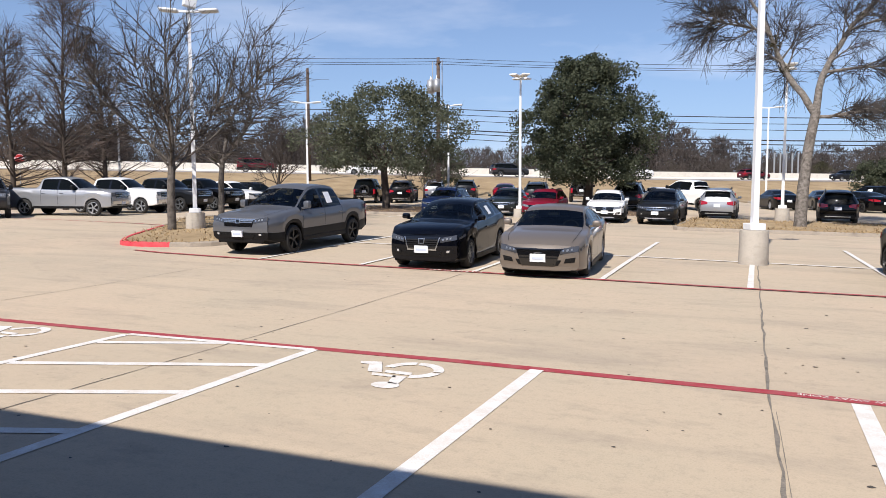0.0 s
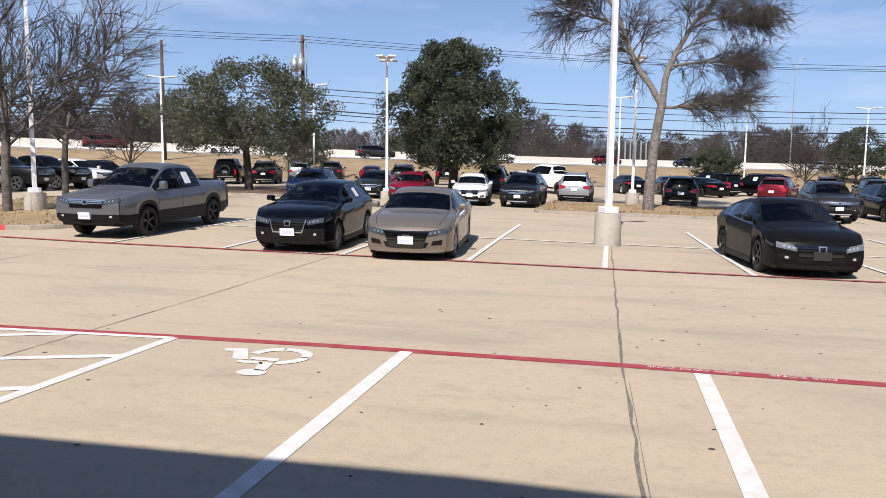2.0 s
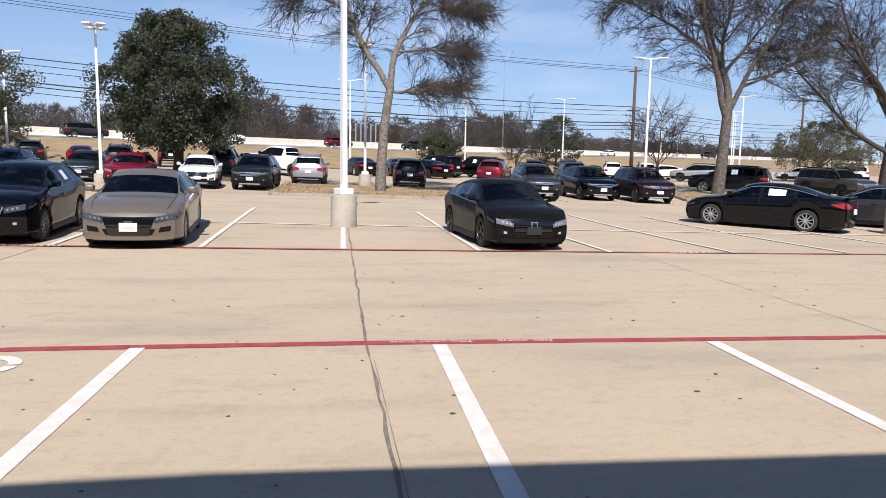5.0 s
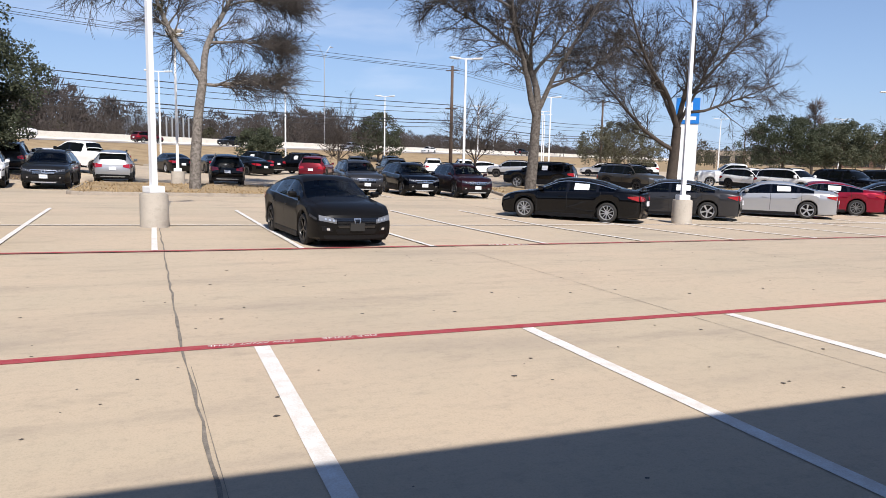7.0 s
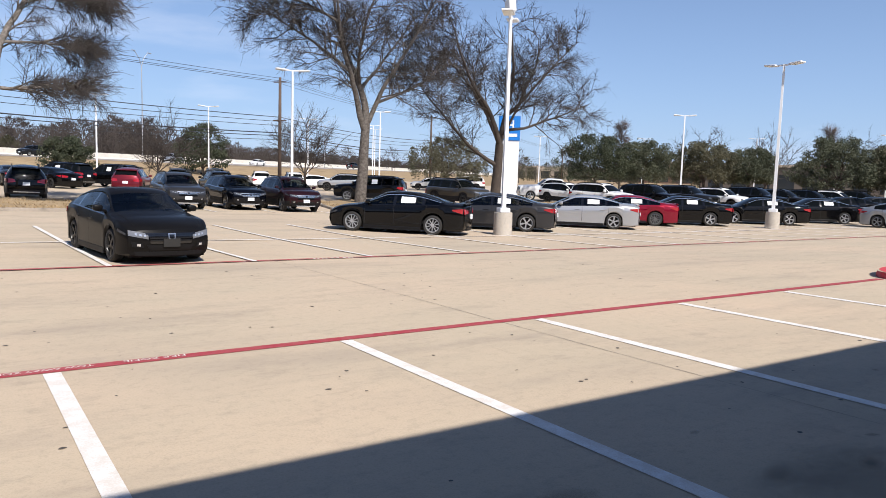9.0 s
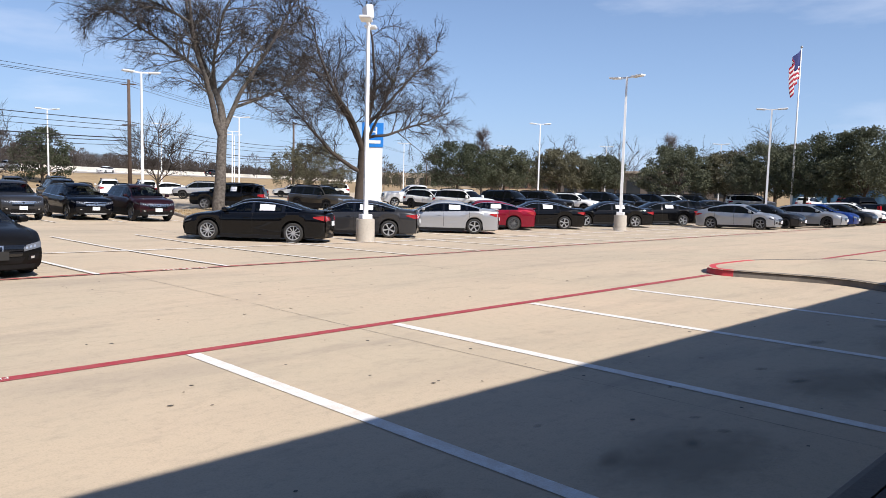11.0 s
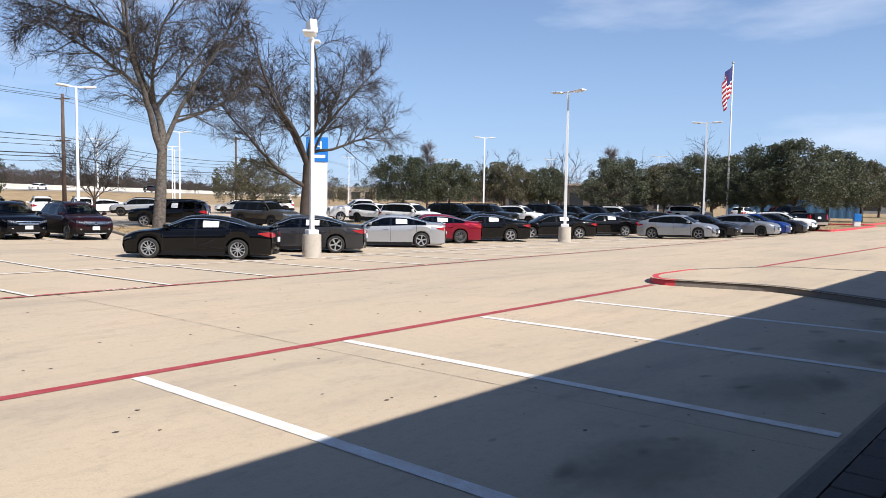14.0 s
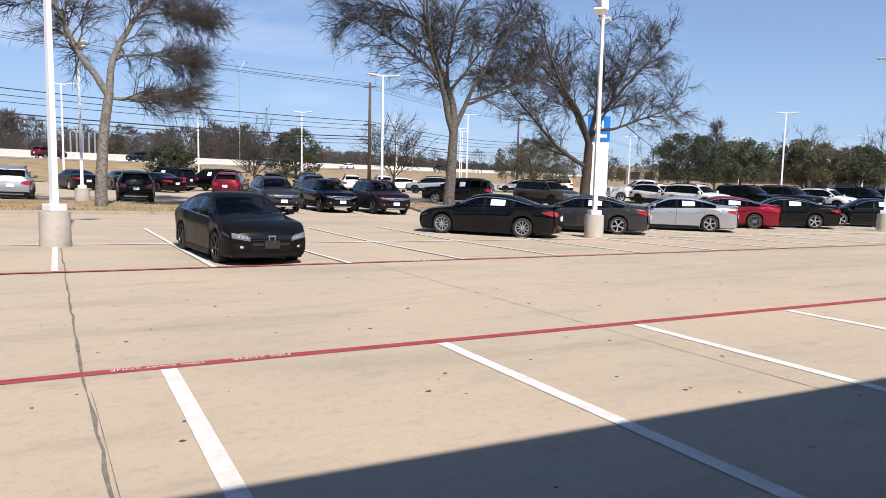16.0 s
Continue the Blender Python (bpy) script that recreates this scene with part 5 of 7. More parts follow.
def rounded(poly, r=0.7, n=4):
    out = []
    for i, p in enumerate(poly):
        a, b = Vector(poly[i - 1]), Vector(poly[(i + 1) % len(poly)])
        p = Vector(p)
        ra = min(r, (a - p).length * 0.45)
        rb = min(r, (b - p).length * 0.45)
        s, e = p + (a - p).normalized() * ra, p + (b - p).normalized() * rb
        for k in range(n + 1):
            t = k / n
            q = s * (1 - t) ** 2 + p * 2 * t * (1 - t) + e * t * t
            out.append((q.x, q.y))
    return out


def resample(poly, step):
    out = []
    for i, (ax, ay) in enumerate(poly):
        bx, by = poly[(i + 1) % len(poly)]
        n = max(1, int(math.hypot(bx - ax, by - ay) / step))
        out += [(ax + (bx - ax) * k / n, ay + (by - ay) * k / n) for k in range(n)]
    return out


def inside(poly, x, y):
    c = False
    for i, (ax, ay) in enumerate(poly):
        bx, by = poly[i - 1]
        if (ay > y) != (by > y) and x < (bx - ax) * (y - ay) / (by - ay) + ax:
            c = not c
    return c


def kerb_ring(name, poly, red, parent, width=0.17, h=ISLAND_H, plain=M_KERB):
    """A kerb with a sloped face round an island; red(x, y) marks its painted stretch."""
    n = len(poly)
    cx, cy = sum(p[0] for p in poly) / n, sum(p[1] for p in poly) / n
    prof = ((0.0, -0.02), (0.025, h * 0.75), (0.06, h), (width, h), (width, h - 0.06))
    verts = []
    for i, (x, y) in enumerate(poly):
        ax, ay = poly[i - 1]
        bx, by = poly[(i + 1) % n]
        d = Vector((bx - ax, by - ay)).normalized()
        nrm = Vector((-d.y, d.x))
        if nrm.dot(Vector((cx - x, cy - y))) < 0:
            nrm = -nrm
        for o, z in prof:
            px, py = x + nrm.x * o, y + nrm.y * o
            verts.append((px, py, terrain(x, y) + z))
    k = len(prof)
    fs = {True: [], False: []}
    for i in range(n):
        j = (i + 1) % n
        f = bool(red((poly[i][0] + poly[j][0]) / 2, (poly[i][1] + poly[j][1]) / 2))
        for q in range(k - 1):
            fs[f].append((i * k + q, j * k + q, j * k + q + 1, i * k + q + 1))
    for f, material, nm in ((False, plain, "kerb"), (True, M_REDCURB, "red_kerb")):
        if fs[f]:
            ob = new(nm, mesh_of(nm, verts, fs[f], material, False))
            ob.parent = parent
            bm = bmesh.new()
            bm.from_mesh(ob.data)
            bmesh.ops.recalc_face_normals(bm, faces=bm.faces)
            up = sum(f_.normal.z * f_.calc_area() for f_ in bm.faces)
            if up < 0:
                bmesh.ops.reverse_faces(bm, faces=bm.faces)
            bm.to_mesh(ob.data)
            bm.free()


def island(label, poly, red=lambda x, y: False, fill=M_GRASS, blades=900, r=0.7, mulch=None):
    root = tagged(new("kerb_island"), label, "kerb island", kind="structure")
    poly = resample(rounded(poly, r), 0.6)
    kerb_ring("kerb", poly, red, root)
    bm = bmesh.new()
    n = len(poly)
    cx, cy = sum(p[0] for p in poly) / n, sum(p[1] for p in poly) / n
    rings = []
    for f in (0.97, 0.75, 0.5, 0.25):
        rings.append([bm.verts.new((cx + (x - cx) * f, cy + (y - cy) * f, terrain(cx + (x - cx) * f, cy + (y - cy) * f) + ISLAND_H - 0.02 + 0.05 * (1 - f) + random.uniform(-0.012, 0.012))) for x, y in poly])
    c = bm.verts.new((cx, cy, terrain(cx, cy) + ISLAND_H + 0.03))
    for a, b in zip(rings, rings[1:]):
        for i in range(n):
            bm.faces.new((a[i], a[(i + 1) % n], b[(i + 1) % n], b[i]))
    for i in range(n):
        bm.faces.new((rings[-1][i], rings[-1][(i + 1) % n], c))
    bmesh.ops.recalc_face_normals(bm, faces=bm.faces)
    if sum(f.normal.z for f in bm.faces) < 0:
        bmesh.ops.reverse_faces(bm, faces=bm.faces)
    part("planting", bm, fill, root, "dry straw-coloured grass", True)
    if blades:
        xs, ys = [p[0] for p in poly], [p[1] for p in poly]
        verts, faces = [], []
        while len(faces) < blades:
            x, y = random.uniform(min(xs), max(xs)), random.uniform(min(ys), max(ys))
            if not inside(poly, x, y) or noise.noise((x * 0.8, y * 0.8, 3)) < -0.18:
                continue
            a, l = random.uniform(0, 6.28), random.uniform(0.05, 0.15)
            z = terrain(x, y) + ISLAND_H - 0.01
            k = len(verts)
            w = random.uniform(0.01, 0.03)
            verts += [(x + w * math.cos(a), y + w * math.sin(a), z), (x - w * math.cos(a), y - w * math.sin(a), z), (x + random.uniform(-1, 1) * l, y + random.uniform(-1, 1) * l, z + l * random.uniform(0.4, 1.0))]
            faces.append((k, k + 1, k + 2))
        tagged(raw("grass", verts, faces, M_GRASSBLADE, root), "dry grass blades", kind="stuff")
    return root


island("grass island with red kerb nose and two bare trees", [(-18.5, 16.3), (-17.4, 15.25), (-14.6, 16.0), (-14.5, 24.5), (-17.5, 27.5), (-24.5, 28), (-24.5, 25.0), (-21.3, 20.9)],
       lambda x, y: x < -15.9 and y < 16.6 or (x < -17.9 and y < 20.5), blades=2600, r=1.6)
island("long dry grass island with a pale tree and lamp", [(-4.1, 30.6), (6.7, 31.8), (6.9, 39.5), (-4.2, 39.8)], blades=3800, r=1.0)
island("kerbed mulch island under a live oak", [(-24.5, 34.6), (-18.0, 35.2), (-18.0, 43.2), (-25.0, 43.5)], fill=M_MULCH, blades=700, r=1.0)
island("kerbed island with gravel and a tall bare tree", [(16.0, 35.0), (18.2, 35.4), (27, 45.2), (26.5, 47.5), (18.0, 42.5)], blades=1500, r=0.8)
island("brick-edged island between parked cars", [(-10.2, 39.2), (-6.0, 39.2), (-6.2, 45.0), (-12.6, 45.6)], fill=M_MULCH, blades=500, r=0.8)
island("kerbed island at the end of the far row", [(33, 38.5), (38, 37), (40, 43.5), (34, 45)], blades=700, r=0.8)
island("kerbed corner with red nose at the end of the row", [(58.5, 14.6), (62, 14.4), (76, 15.2), (80, 24), (64, 22)], lambda x, y: y < 17.5, blades=900, r=1.0)
island("kerbed corner with red nose by the drive", [(38.6, 6.9), (44, 6.9), (46, 4.6), (45, 1.5), (39.5, 4.8)], lambda x, y: x < 40.5 and y > 4.9, fill=M_CONC, blades=0, r=0.5)
island("kerbed verge with red edge beside the drive", [(84, 17.2), (110, 19), (125, 24), (120, 30), (84, 27)], lambda x, y: y < 22, blades=900, r=1.5)
# concrete walk that runs out past the last stall
root = tagged(new("kerb_walk"), "raised concrete walk with a red kerb nose", "kerb", kind="structure")
walk_poly = resample(rounded([(15.4, 7.45), (16.3, 8.0), (18.4, 7.95), (21.2, 6.6), (22.4, 3.0), (24, 1.2), (24, -1.0), (14.6, -1.0), (15.0, 2.0), (16.2, 5.0)], 0.5), 0.5)
kerb_ring("kerb", walk_poly, lambda x, y: y > 7.0 and x < 18.5, root, 0.2, 0.135, M_KERBDIRTSHADE)
bm = bmesh.new()
f = bm.faces.new([bm.verts.new((x, y, 0.13)) for x, y in walk_poly])
bmesh.ops.triangulate(bm, faces=[f])
if sum(q.normal.z for q in bm.faces) < 0:
    bmesh.ops.reverse_faces(bm, faces=bm.faces)
part("walk_top", bm, M_CONC, root)


# ---- symbol and lettering on the ground ----
def flat_poly(bm, pts, z=0.0075):
    f = bm.faces.new([bm.verts.new((x, y, z)) for x, y in pts])
    f.normal_update()
    if f.normal.z < 0:
        f.normal_flip()


def access_symbol(dx, dy):
    root = tagged(new("painted_symbol"), "white wheelchair symbol painted on the stall", "painted symbol", kind="structure")
    pieces = SYMBOL
    for pts in pieces:
        bm = bmesh.new()
        flat_poly(bm, [(x + dx, y + dy) for x, y in pts])
        part("stencil_piece", bm, M_WHITE, root)
    return root


def ground_text(text, x_right, x_left, y, size):
    cu = bpy.data.curves.new("lettering", "FONT")
    cu.body, cu.size, cu.align_x, cu.align_y = text, size, "LEFT", "CENTER"
    tmp = bpy.data.objects.new("lettering", cu)
    scene.collection.objects.link(tmp)
    bpy.context.view_layer.update()
    me = bpy.data.meshes.new_from_object(tmp)
    bpy.data.objects.remove(tmp)
    w = max(v.co.x for v in me.vertices)
    me.materials.append(M_WHITE)
    ob = new("lettering", me)
    ob.parent = red_near
    ob["label"] = "white stencilled letters"
    ob.matrix_local = pose(x_right, y, 0.0085, 0, 0, 180) @ Matrix.Diagonal(((x_right - x_left) / w, 1.0, 1, 1))


def ring_piece(a0, a1, n=7, cx=-3.47, cy=6.76, ro=(0.335, 0.315), ri=(0.225, 0.2)):
    o = [(cx + ro[0] * math.cos(a0 + (a1 - a0) * k / n), cy + ro[1] * math.sin(a0 + (a1 - a0) * k / n)) for k in range(n + 1)]
    i = [(cx + ri[0] * math.cos(a0 + (a1 - a0) * k / n), cy + ri[1] * math.sin(a0 + (a1 - a0) * k / n)) for k in range(n, -1, -1)]
    return o + i


SYMBOL = [[(-4.16, 6.88), (-3.93, 6.94), (-3.77, 6.66), (-3.71, 6.55), (-3.87, 6.53), (-4.01, 6.8), (-4.11, 6.79)],
          [(-3.76, 6.42), (-3.80, 6.51), (-3.52, 6.5), (-3.49, 6.43)], [(-3.69, 6.56), (-3.72, 6.65), (-3.42, 6.66), (-3.38, 6.56)],
          [(-3.55, 6.49), (-3.40, 6.50), (-3.35, 6.22), (-3.46, 6.22)],
          [(-3.45 + 0.145 * math.cos(a), 6.15 + 0.105 * math.sin(a)) for a in np.linspace(0, 2 * math.pi, 18, endpoint=False)],
          ring_piece(radians(178), radians(105)), ring_piece(radians(99), radians(4)), ring_piece(radians(-4), radians(-72))]
access_symbol(0.02, -0.03)
access_symbol(-5.6, -0.33)
ground_text("FIRE ZONE", 1.83, 1.25, 7.395, 0.095)
ground_text("TOW AWAY ZONE", 0.99, 0.14, 7.39, 0.095)

# worn lettering on the far red line, too faded to read
for x0, x1, y in ((6.25, 7.25, 14.6), (-7.1, -5.7, 14.41)):
    x = x0
    while x < x1:
        w = random.uniform(0.035, 0.08)
        bm = bmesh.new()
        box(bm, x, x + w, y - 0.035, y + 0.035, terrain(x, y) + 0.0185, terrain(x, y) + 0.0205)
        part("lettering_bar", bm, M_WHITE, red_far)
        x += w + random.uniform(0.03, 0.09)

# dark spots of gum and oil on the slab
verts, faces = [], []
rng = random.Random(7)
for i in range(300):
    x, y = rng.uniform(-9, 14), rng.uniform(1.7, 14)
    r = rng.choice((0.008, 0.011, 0.015, 0.022))
    k = len(verts)
    m = 7
    verts += [(x + r * rng.uniform(0.6, 1.5) * math.cos(2 * math.pi * j / m), y + r * rng.uniform(0.6, 1.2) * math.sin(2 * math.pi * j / m), terrain(x, y) + 0.0046) for j in range(m)]
    faces.append(tuple(range(k, k + m)))
tagged(raw("ground_spots", verts, faces, M_SPOT), "dark gum and oil spots on the concrete", "stains", kind="stuff")


# ---- lamps ----
def lamp_meshes():
    d = {}
    bm = bmesh.new()
    cyl(bm, 0.10, 0.065, 1.0, 4, Matrix.Translation((0, 0, 0.5)) @ pose(0, 0, 0, 0, 0, 45))
    d["pole"] = bm_mesh("pole", bm, M_POLE)
    bm = bmesh.new()
    box(bm, -0.19, 0.19, -0.19, 0.19, 0, 0.16, 0.02)
    d["base_cover"] = bm_mesh("base_cover", bm, M_POLE)
    bm = bmesh.new()
    cyl(bm, 0.335, 0.325, 0.84, 28, Matrix.Translation((0, 0, 0.4)))
    es = [e for e in bm.edges if e.verts[0].co.z > 0.8 and e.verts[1].co.z > 0.8]
    bmesh.ops.bevel(bm, geom=es, offset=0.02, segments=2, affect="EDGES")
    d["concrete_base"] = bm_mesh("concrete_base", bm, M_POLEBASE, True)
    bm = bmesh.new()
    box(bm, 0.06, 0.42, -0.04, 0.04, -0.03, 0.04)
    d["arm"] = bm_mesh("arm", bm, M_POLE)
    bm = bmesh.new()
    box(bm, 0.36, 0.98, -0.2, 0.2, -0.035, 0.045, 0.025)
    d["luminaire"] = bm_mesh("luminaire", bm, M_POLE)
    bm = bmesh.new()
    box(bm, 0.42, 0.92, -0.16, 0.16, -0.05, -0.034)
    d["lens"] = bm_mesh("lens", bm, M_LENS)
    bm = bmesh.new()
    box(bm, -0.21, 0.21, -0.13, 0.13, -0.24, 0.24, 0.03, pose(0.05, 0, 0.33, 0, 12, 0))
    d["floodlight"] = bm_mesh("floodlight", bm, M_POLE)
    bm = bmesh.new()
    box(bm, -0.03, 0.03, -0.03, 0.03, -0.05, 0.2)
    d["floodlight_bracket"] = bm_mesh("floodlight_bracket", bm, M_POLE)
    return d


LAMP = lamp_meshes()


def lamp(x, y, height, turn, base=0.8, heads=(0, 180), flood=(), lift=0.0, label="white steel parking lot lamp with two flat heads"):
    root = thing("lot_lamp", pose(x, y, terrain(x, y) + lift, 0, 0, turn), label, "street lamp", "lot lamps")

    def add(nm, m, parent=root):
        o = new(nm, LAMP[nm])
        o.parent = parent
        o.matrix_local = m
        return o
    if base:
        add("concrete_base", Matrix.Diagonal((1, 1, base / 0.82, 1)))
    add("base_cover", Matrix.Translation((0, 0, base)))
    add("pole", Matrix.Translation((0, 0, base)) @ Matrix.Diagonal((1, 1, height - base, 1)))
    for a in heads:
        arm = add("arm", pose(0, 0, height - 0.06, 0, -4, a))
        l = add("luminaire", Matrix(), arm)
        add("lens", Matrix(), l)
    for a in flood:
        add("floodlight_bracket", Matrix.Translation((0, 0, height)))
        add("floodlight", pose(0, 0, height, 0, 0, a))
    return root


FLOODS = "white steel lot lamp with flat heads and a floodlight"
lamp(-18.6, 19.6, 7.45, 40, 0.55, (-10, 170), (20,), ISLAND_H, FLOODS)
lamp(-0.61, 18.95, 9.4, 30, 0.82)
lamp(15.9, 20.45, 7.55, 75, 0.8, (-30, 150), (0,), 0, FLOODS)
lamp(32.9, 21.0, 7.85, 115, 0.8, (-28, 152))
lamp(50.3, 20.8, 7.75, 110, 0.7, (0, 180))
for x, y, tw, hd in ((-40.5, 35.7, 40, (0, 180)), (-29.1, 41.1, 30, (0, 180)), (-21.3, 46.9, 20, (0, 180)), (-12.5, 36.6, 15, (70, 110, 250, 290)), (-1.1, 58.7, 0, (0, 180)), (0.0, 39.1, 0, (75, 105, 255, 285)), (9.3, 67.6, 0, (0, 180)),
                     (19.7, 71.7, -10, (0, 180)), (16.1, 41.0, -10, (0, 180)), (33.3, 79.9, -20, (0, 180)), (33.8, 63.3, -20, (0, 180)), (47.5, 90.4, -20, (0, 180)), (43.7, 83.7, -20, (0, 180)), (71.1, 83.2, -30, (0, 180)),
                     (82.2, 73.3, -40, (0, 180)), (53.6, 43.3, -40, (0, 180)), (88.4, 59.4, -50, (0, 180)), (104, 57.1, -50, (0, 180)), (88.4, 42.6, -60, (0, 180))):
    lamp(x, y, 7.5 - terrain(x, y), tw, 0.75 if hd[0] == 75 else 0.45, hd)


# ---- highway, barrier, poles and wires ----
def hw_strip(name, q0, q1, s0, s1, lift, material, label, category):
    vs, fs = [], []
    ss = np.arange(s0, s1 + 1, 6.0)
    for s in ss:
        for q in (q0, (q0 + q1) / 2, q1):
            x, y = hw_point(s, q)
            vs.append((x, y, terrain(x, y) + lift))
    for i in range(len(ss) - 1):
        for j in range(2):
            a = i * 3 + j
            fs.append((a, a + 1, a + 4, a + 3))
    ob = raw(name, vs, fs, material)
    if ob.data.polygons[0].normal.z < 0:
        ob.data.flip_normals()
    return tagged(ob, label, category, kind="structure")


hw_strip("road", 1.0, 15.5, -120, 520, 0.03, M_ROAD, "pale concrete frontage road past the car park", "road")
vs, fs = [], []
ss = np.arange(-120, 540, 6.0)
for s in ss:
    for q, z in ((0.32, 0), (0.3, 0.08), (0.12, 0.3), (0.08, 1.1), (-0.08, 1.1), (-0.3, 0.0)):
        x, y = hw_point(s, q)
        vs.append((x, y, road_z(s) + 0.1 + z))
for i in range(len(ss) - 1):
    for j in range(5):
        a = i * 6 + j
        fs.append((a, a + 1, a + 7, a + 6))
tagged(raw("barrier", vs, fs, M_BARRIER), "pale concrete highway barrier", "barrier", kind="structure")
edge = tagged(new("lot_kerb"), "concrete kerb along the grass verge", "kerb", kind="structure")
pts = [hw_point(s, LOT_EDGE - 0.5) for s in np.arange(-8, 190, 3.0)]
strip(pts, 0.5, 0.09, "kerb", M_KERB, edge, step=3)


def utility_pole(x, y, height, transformer=False):
    root = thing("utility_pole", pose(x, y, terrain(x, y) - 0.1), "brown wooden utility pole" + (" with grey transformers" if transformer else " carrying cables"), "utility pole", "utility poles")
    bm = bmesh.new()
    cyl(bm, 0.2, 0.13, height, 12, Matrix.Translation((0, 0, height / 2)))
    part("pole", bm, M_WOOD, root, smooth=True)
    a = math.degrees(math.atan2(HW_D[1], HW_D[0]))
    for z in (height * 0.96, height * 0.62):
        bm = bmesh.new()
        box(bm, -0.06, 0.06, -0.7, 0.7, z - 0.05, z + 0.05, 0.0, pose(0, 0, 0, 0, 0, a))
        part("crossarm", bm, M_WOOD, root)
    if transformer:
        for dx, dy in ((-0.55, -0.3), (0.15, -0.6), (-0.75, 0.25)):
            bm = bmesh.new()
            cyl(bm, 0.27, 0.27, 0.95, 16, Matrix.Translation((dx, dy, height * 0.8)))
            cyl(bm, 0.2, 0.1, 0.12, 16, Matrix.Translation((dx, dy, height * 0.8 + 0.53)))
            part("transformer", bm, M_GALV, root, smooth=True)
            bm = bmesh.new()
            cyl(bm, 0.04, 0.03, 0.3, 8, Matrix.Translation((dx, dy, height * 0.8 + 0.7)))
            part("insulator", bm, M_SIGNWHITE, root)
        for dx in (-0.5, 0.35):
            bm = bmesh.new()
            box(bm, dx - 0.03, dx + 0.03, -0.03, 0.03, height * 0.55, height * 0.98)
            part("conduit", bm, M_GALV, root)
    return root


POLES = [(-66.5, 36.5, 12.3), (-43.0, 61.0, 11.2), (-25.6, 54.4, 11.6), (26.3, 70.3, 11.0), (62.0, 99.0, 11.0), (108, 136, 11.0), (160, 176, 11.0), (210, 215, 11)]
LINE = []
for i, (x, y, hgt) in enumerate(POLES):
    utility_pole(x, y, hgt, i == 2)
    if i != 1:
        LINE.append((x, y, hgt))


def wire(a, b, sag, r, bundle, n=12):
    verts, faces = [], []
    d = Vector((b[0] - a[0], b[1] - a[1], 0)).normalized()
    side = Vector((-d.y, d.x, 0))
    for i in range(n + 1):
        t = i / n
        p = Vector(a).lerp(Vector(b), t) - Vector((0, 0, sag * 4 * t * (1 - t)))
        for k in range(4):
            an = math.pi / 2 * k
            q = p + side * r * math.cos(an) + Vector((0, 0, r * math.sin(an)))
            verts.append(tuple(q))
    for i in range(n):
        for k in range(4):
            faces.append((i * 4 + k, i * 4 + (k + 1) % 4, (i + 1) * 4 + (k + 1) % 4, (i + 1) * 4 + k))
    raw("cable", verts, faces, M_WIRE, bundle)


for (xa, ya, ha), (xb, yb, hb) in zip(LINE, LINE[1:]):
    bundle = thing("power_line", Matrix(), "black overhead power and phone cables between poles", "cables", "overhead cables")
    za, zb = terrain(xa, ya), terrain(xb, yb)
    for fa, off, sag, r in ((0.985, 0.0, 0.5, 0.018), (0.955, -0.6, 0.5, 0.018), (0.955, 0.6, 0.55, 0.018), (0.64, 0.0, 0.5, 0.032), (0.60, 0.3, 0.55, 0.024), (0.565, 0.0, 0.6, 0.022), (0.50, 0.0, 0.65, 0.044), (0.475, 0.2, 0.7, 0.034), (0.44, 0.0, 0.75, 0.024)):
        ox, oy = off * HW_D[1], -off * HW_D[0]
        wire((xa + ox, ya + oy, za + ha * fa), (xb + ox, yb + oy, zb + hb * fa), sag, r, bundle)


# ---- parked vehicles ----
PAPER_L = ((1, -0.45, 0.5, 0.27),)
car("small_pickup", "steel", -12.75, 17.5, -87, "silver-grey pickup with black lower trim beside the island", "pickup", "crossbar", M_RIMBLACK, 5, papers=((1, -0.35, 0.3, 0.26),))
car("crossover_low", "navy", -7.32, 16.4, -84, "dark navy crossover with a chrome-edged grille", "suv", "shield", M_RIMDARK, 10, papers=((1, -0.5, 0.22, 0.24),))
car("sedan", "champagne", -4.7, 16.45, -83, "champagne sedan with a black grille and white plate", "car", "wide", M_RIM, 10)
car("hatch", "matte", 3.02, 16.8, -83, "matte black hatchback with black wheels", "car", "winged", M_RIMBLACK, 5)
ROW = "sedans parked at an angle"
car("sedan", "black", 12.75, 22.2, 135, "black sedan with a white sheet in its window", "car", "wide", M_RIM, 10, ROW, PAPER_L)
car("sedan", "gray", 17.5, 23.1, 137, "dark grey sedan behind the lamp base", "car", "wide", M_RIM, 5, ROW, PAPER_L)
car("sedan", "silver", 22.7, 23.6, 138, "silver sedan with a white sheet in its window", "car", "wide", M_RIM, 5, ROW, PAPER_L)
car("sedan", "red", 26.7, 24.8, 138, "red sedan with a white sheet in its window", "car", "wide", M_RIMDARK, 10, ROW, PAPER_L)
car("sedan", "black", 30.1, 24.3, 138, "black sedan with a white sheet in its window", "car", "wide", M_RIM, 5, ROW, PAPER_L)
car("sedan", "black", 35.8, 23.7, 140, "black sedan with bright wheels near a lamp", "car", "wide", M_RIM, 5, ROW, PAPER_L)
car("sedan", "black", 41.0, 23.6, 142, "black sedan with a white sheet in its window", "car", "wide", M_RIM, 5, ROW, PAPER_L)
FRONTROW = "compact cars facing the drive"
car("hatch", "lunar", 41.2, 18.5, -82, "pale silver compact car facing the drive", "car", "winged", M_RIMDARK, 5, FRONTROW)
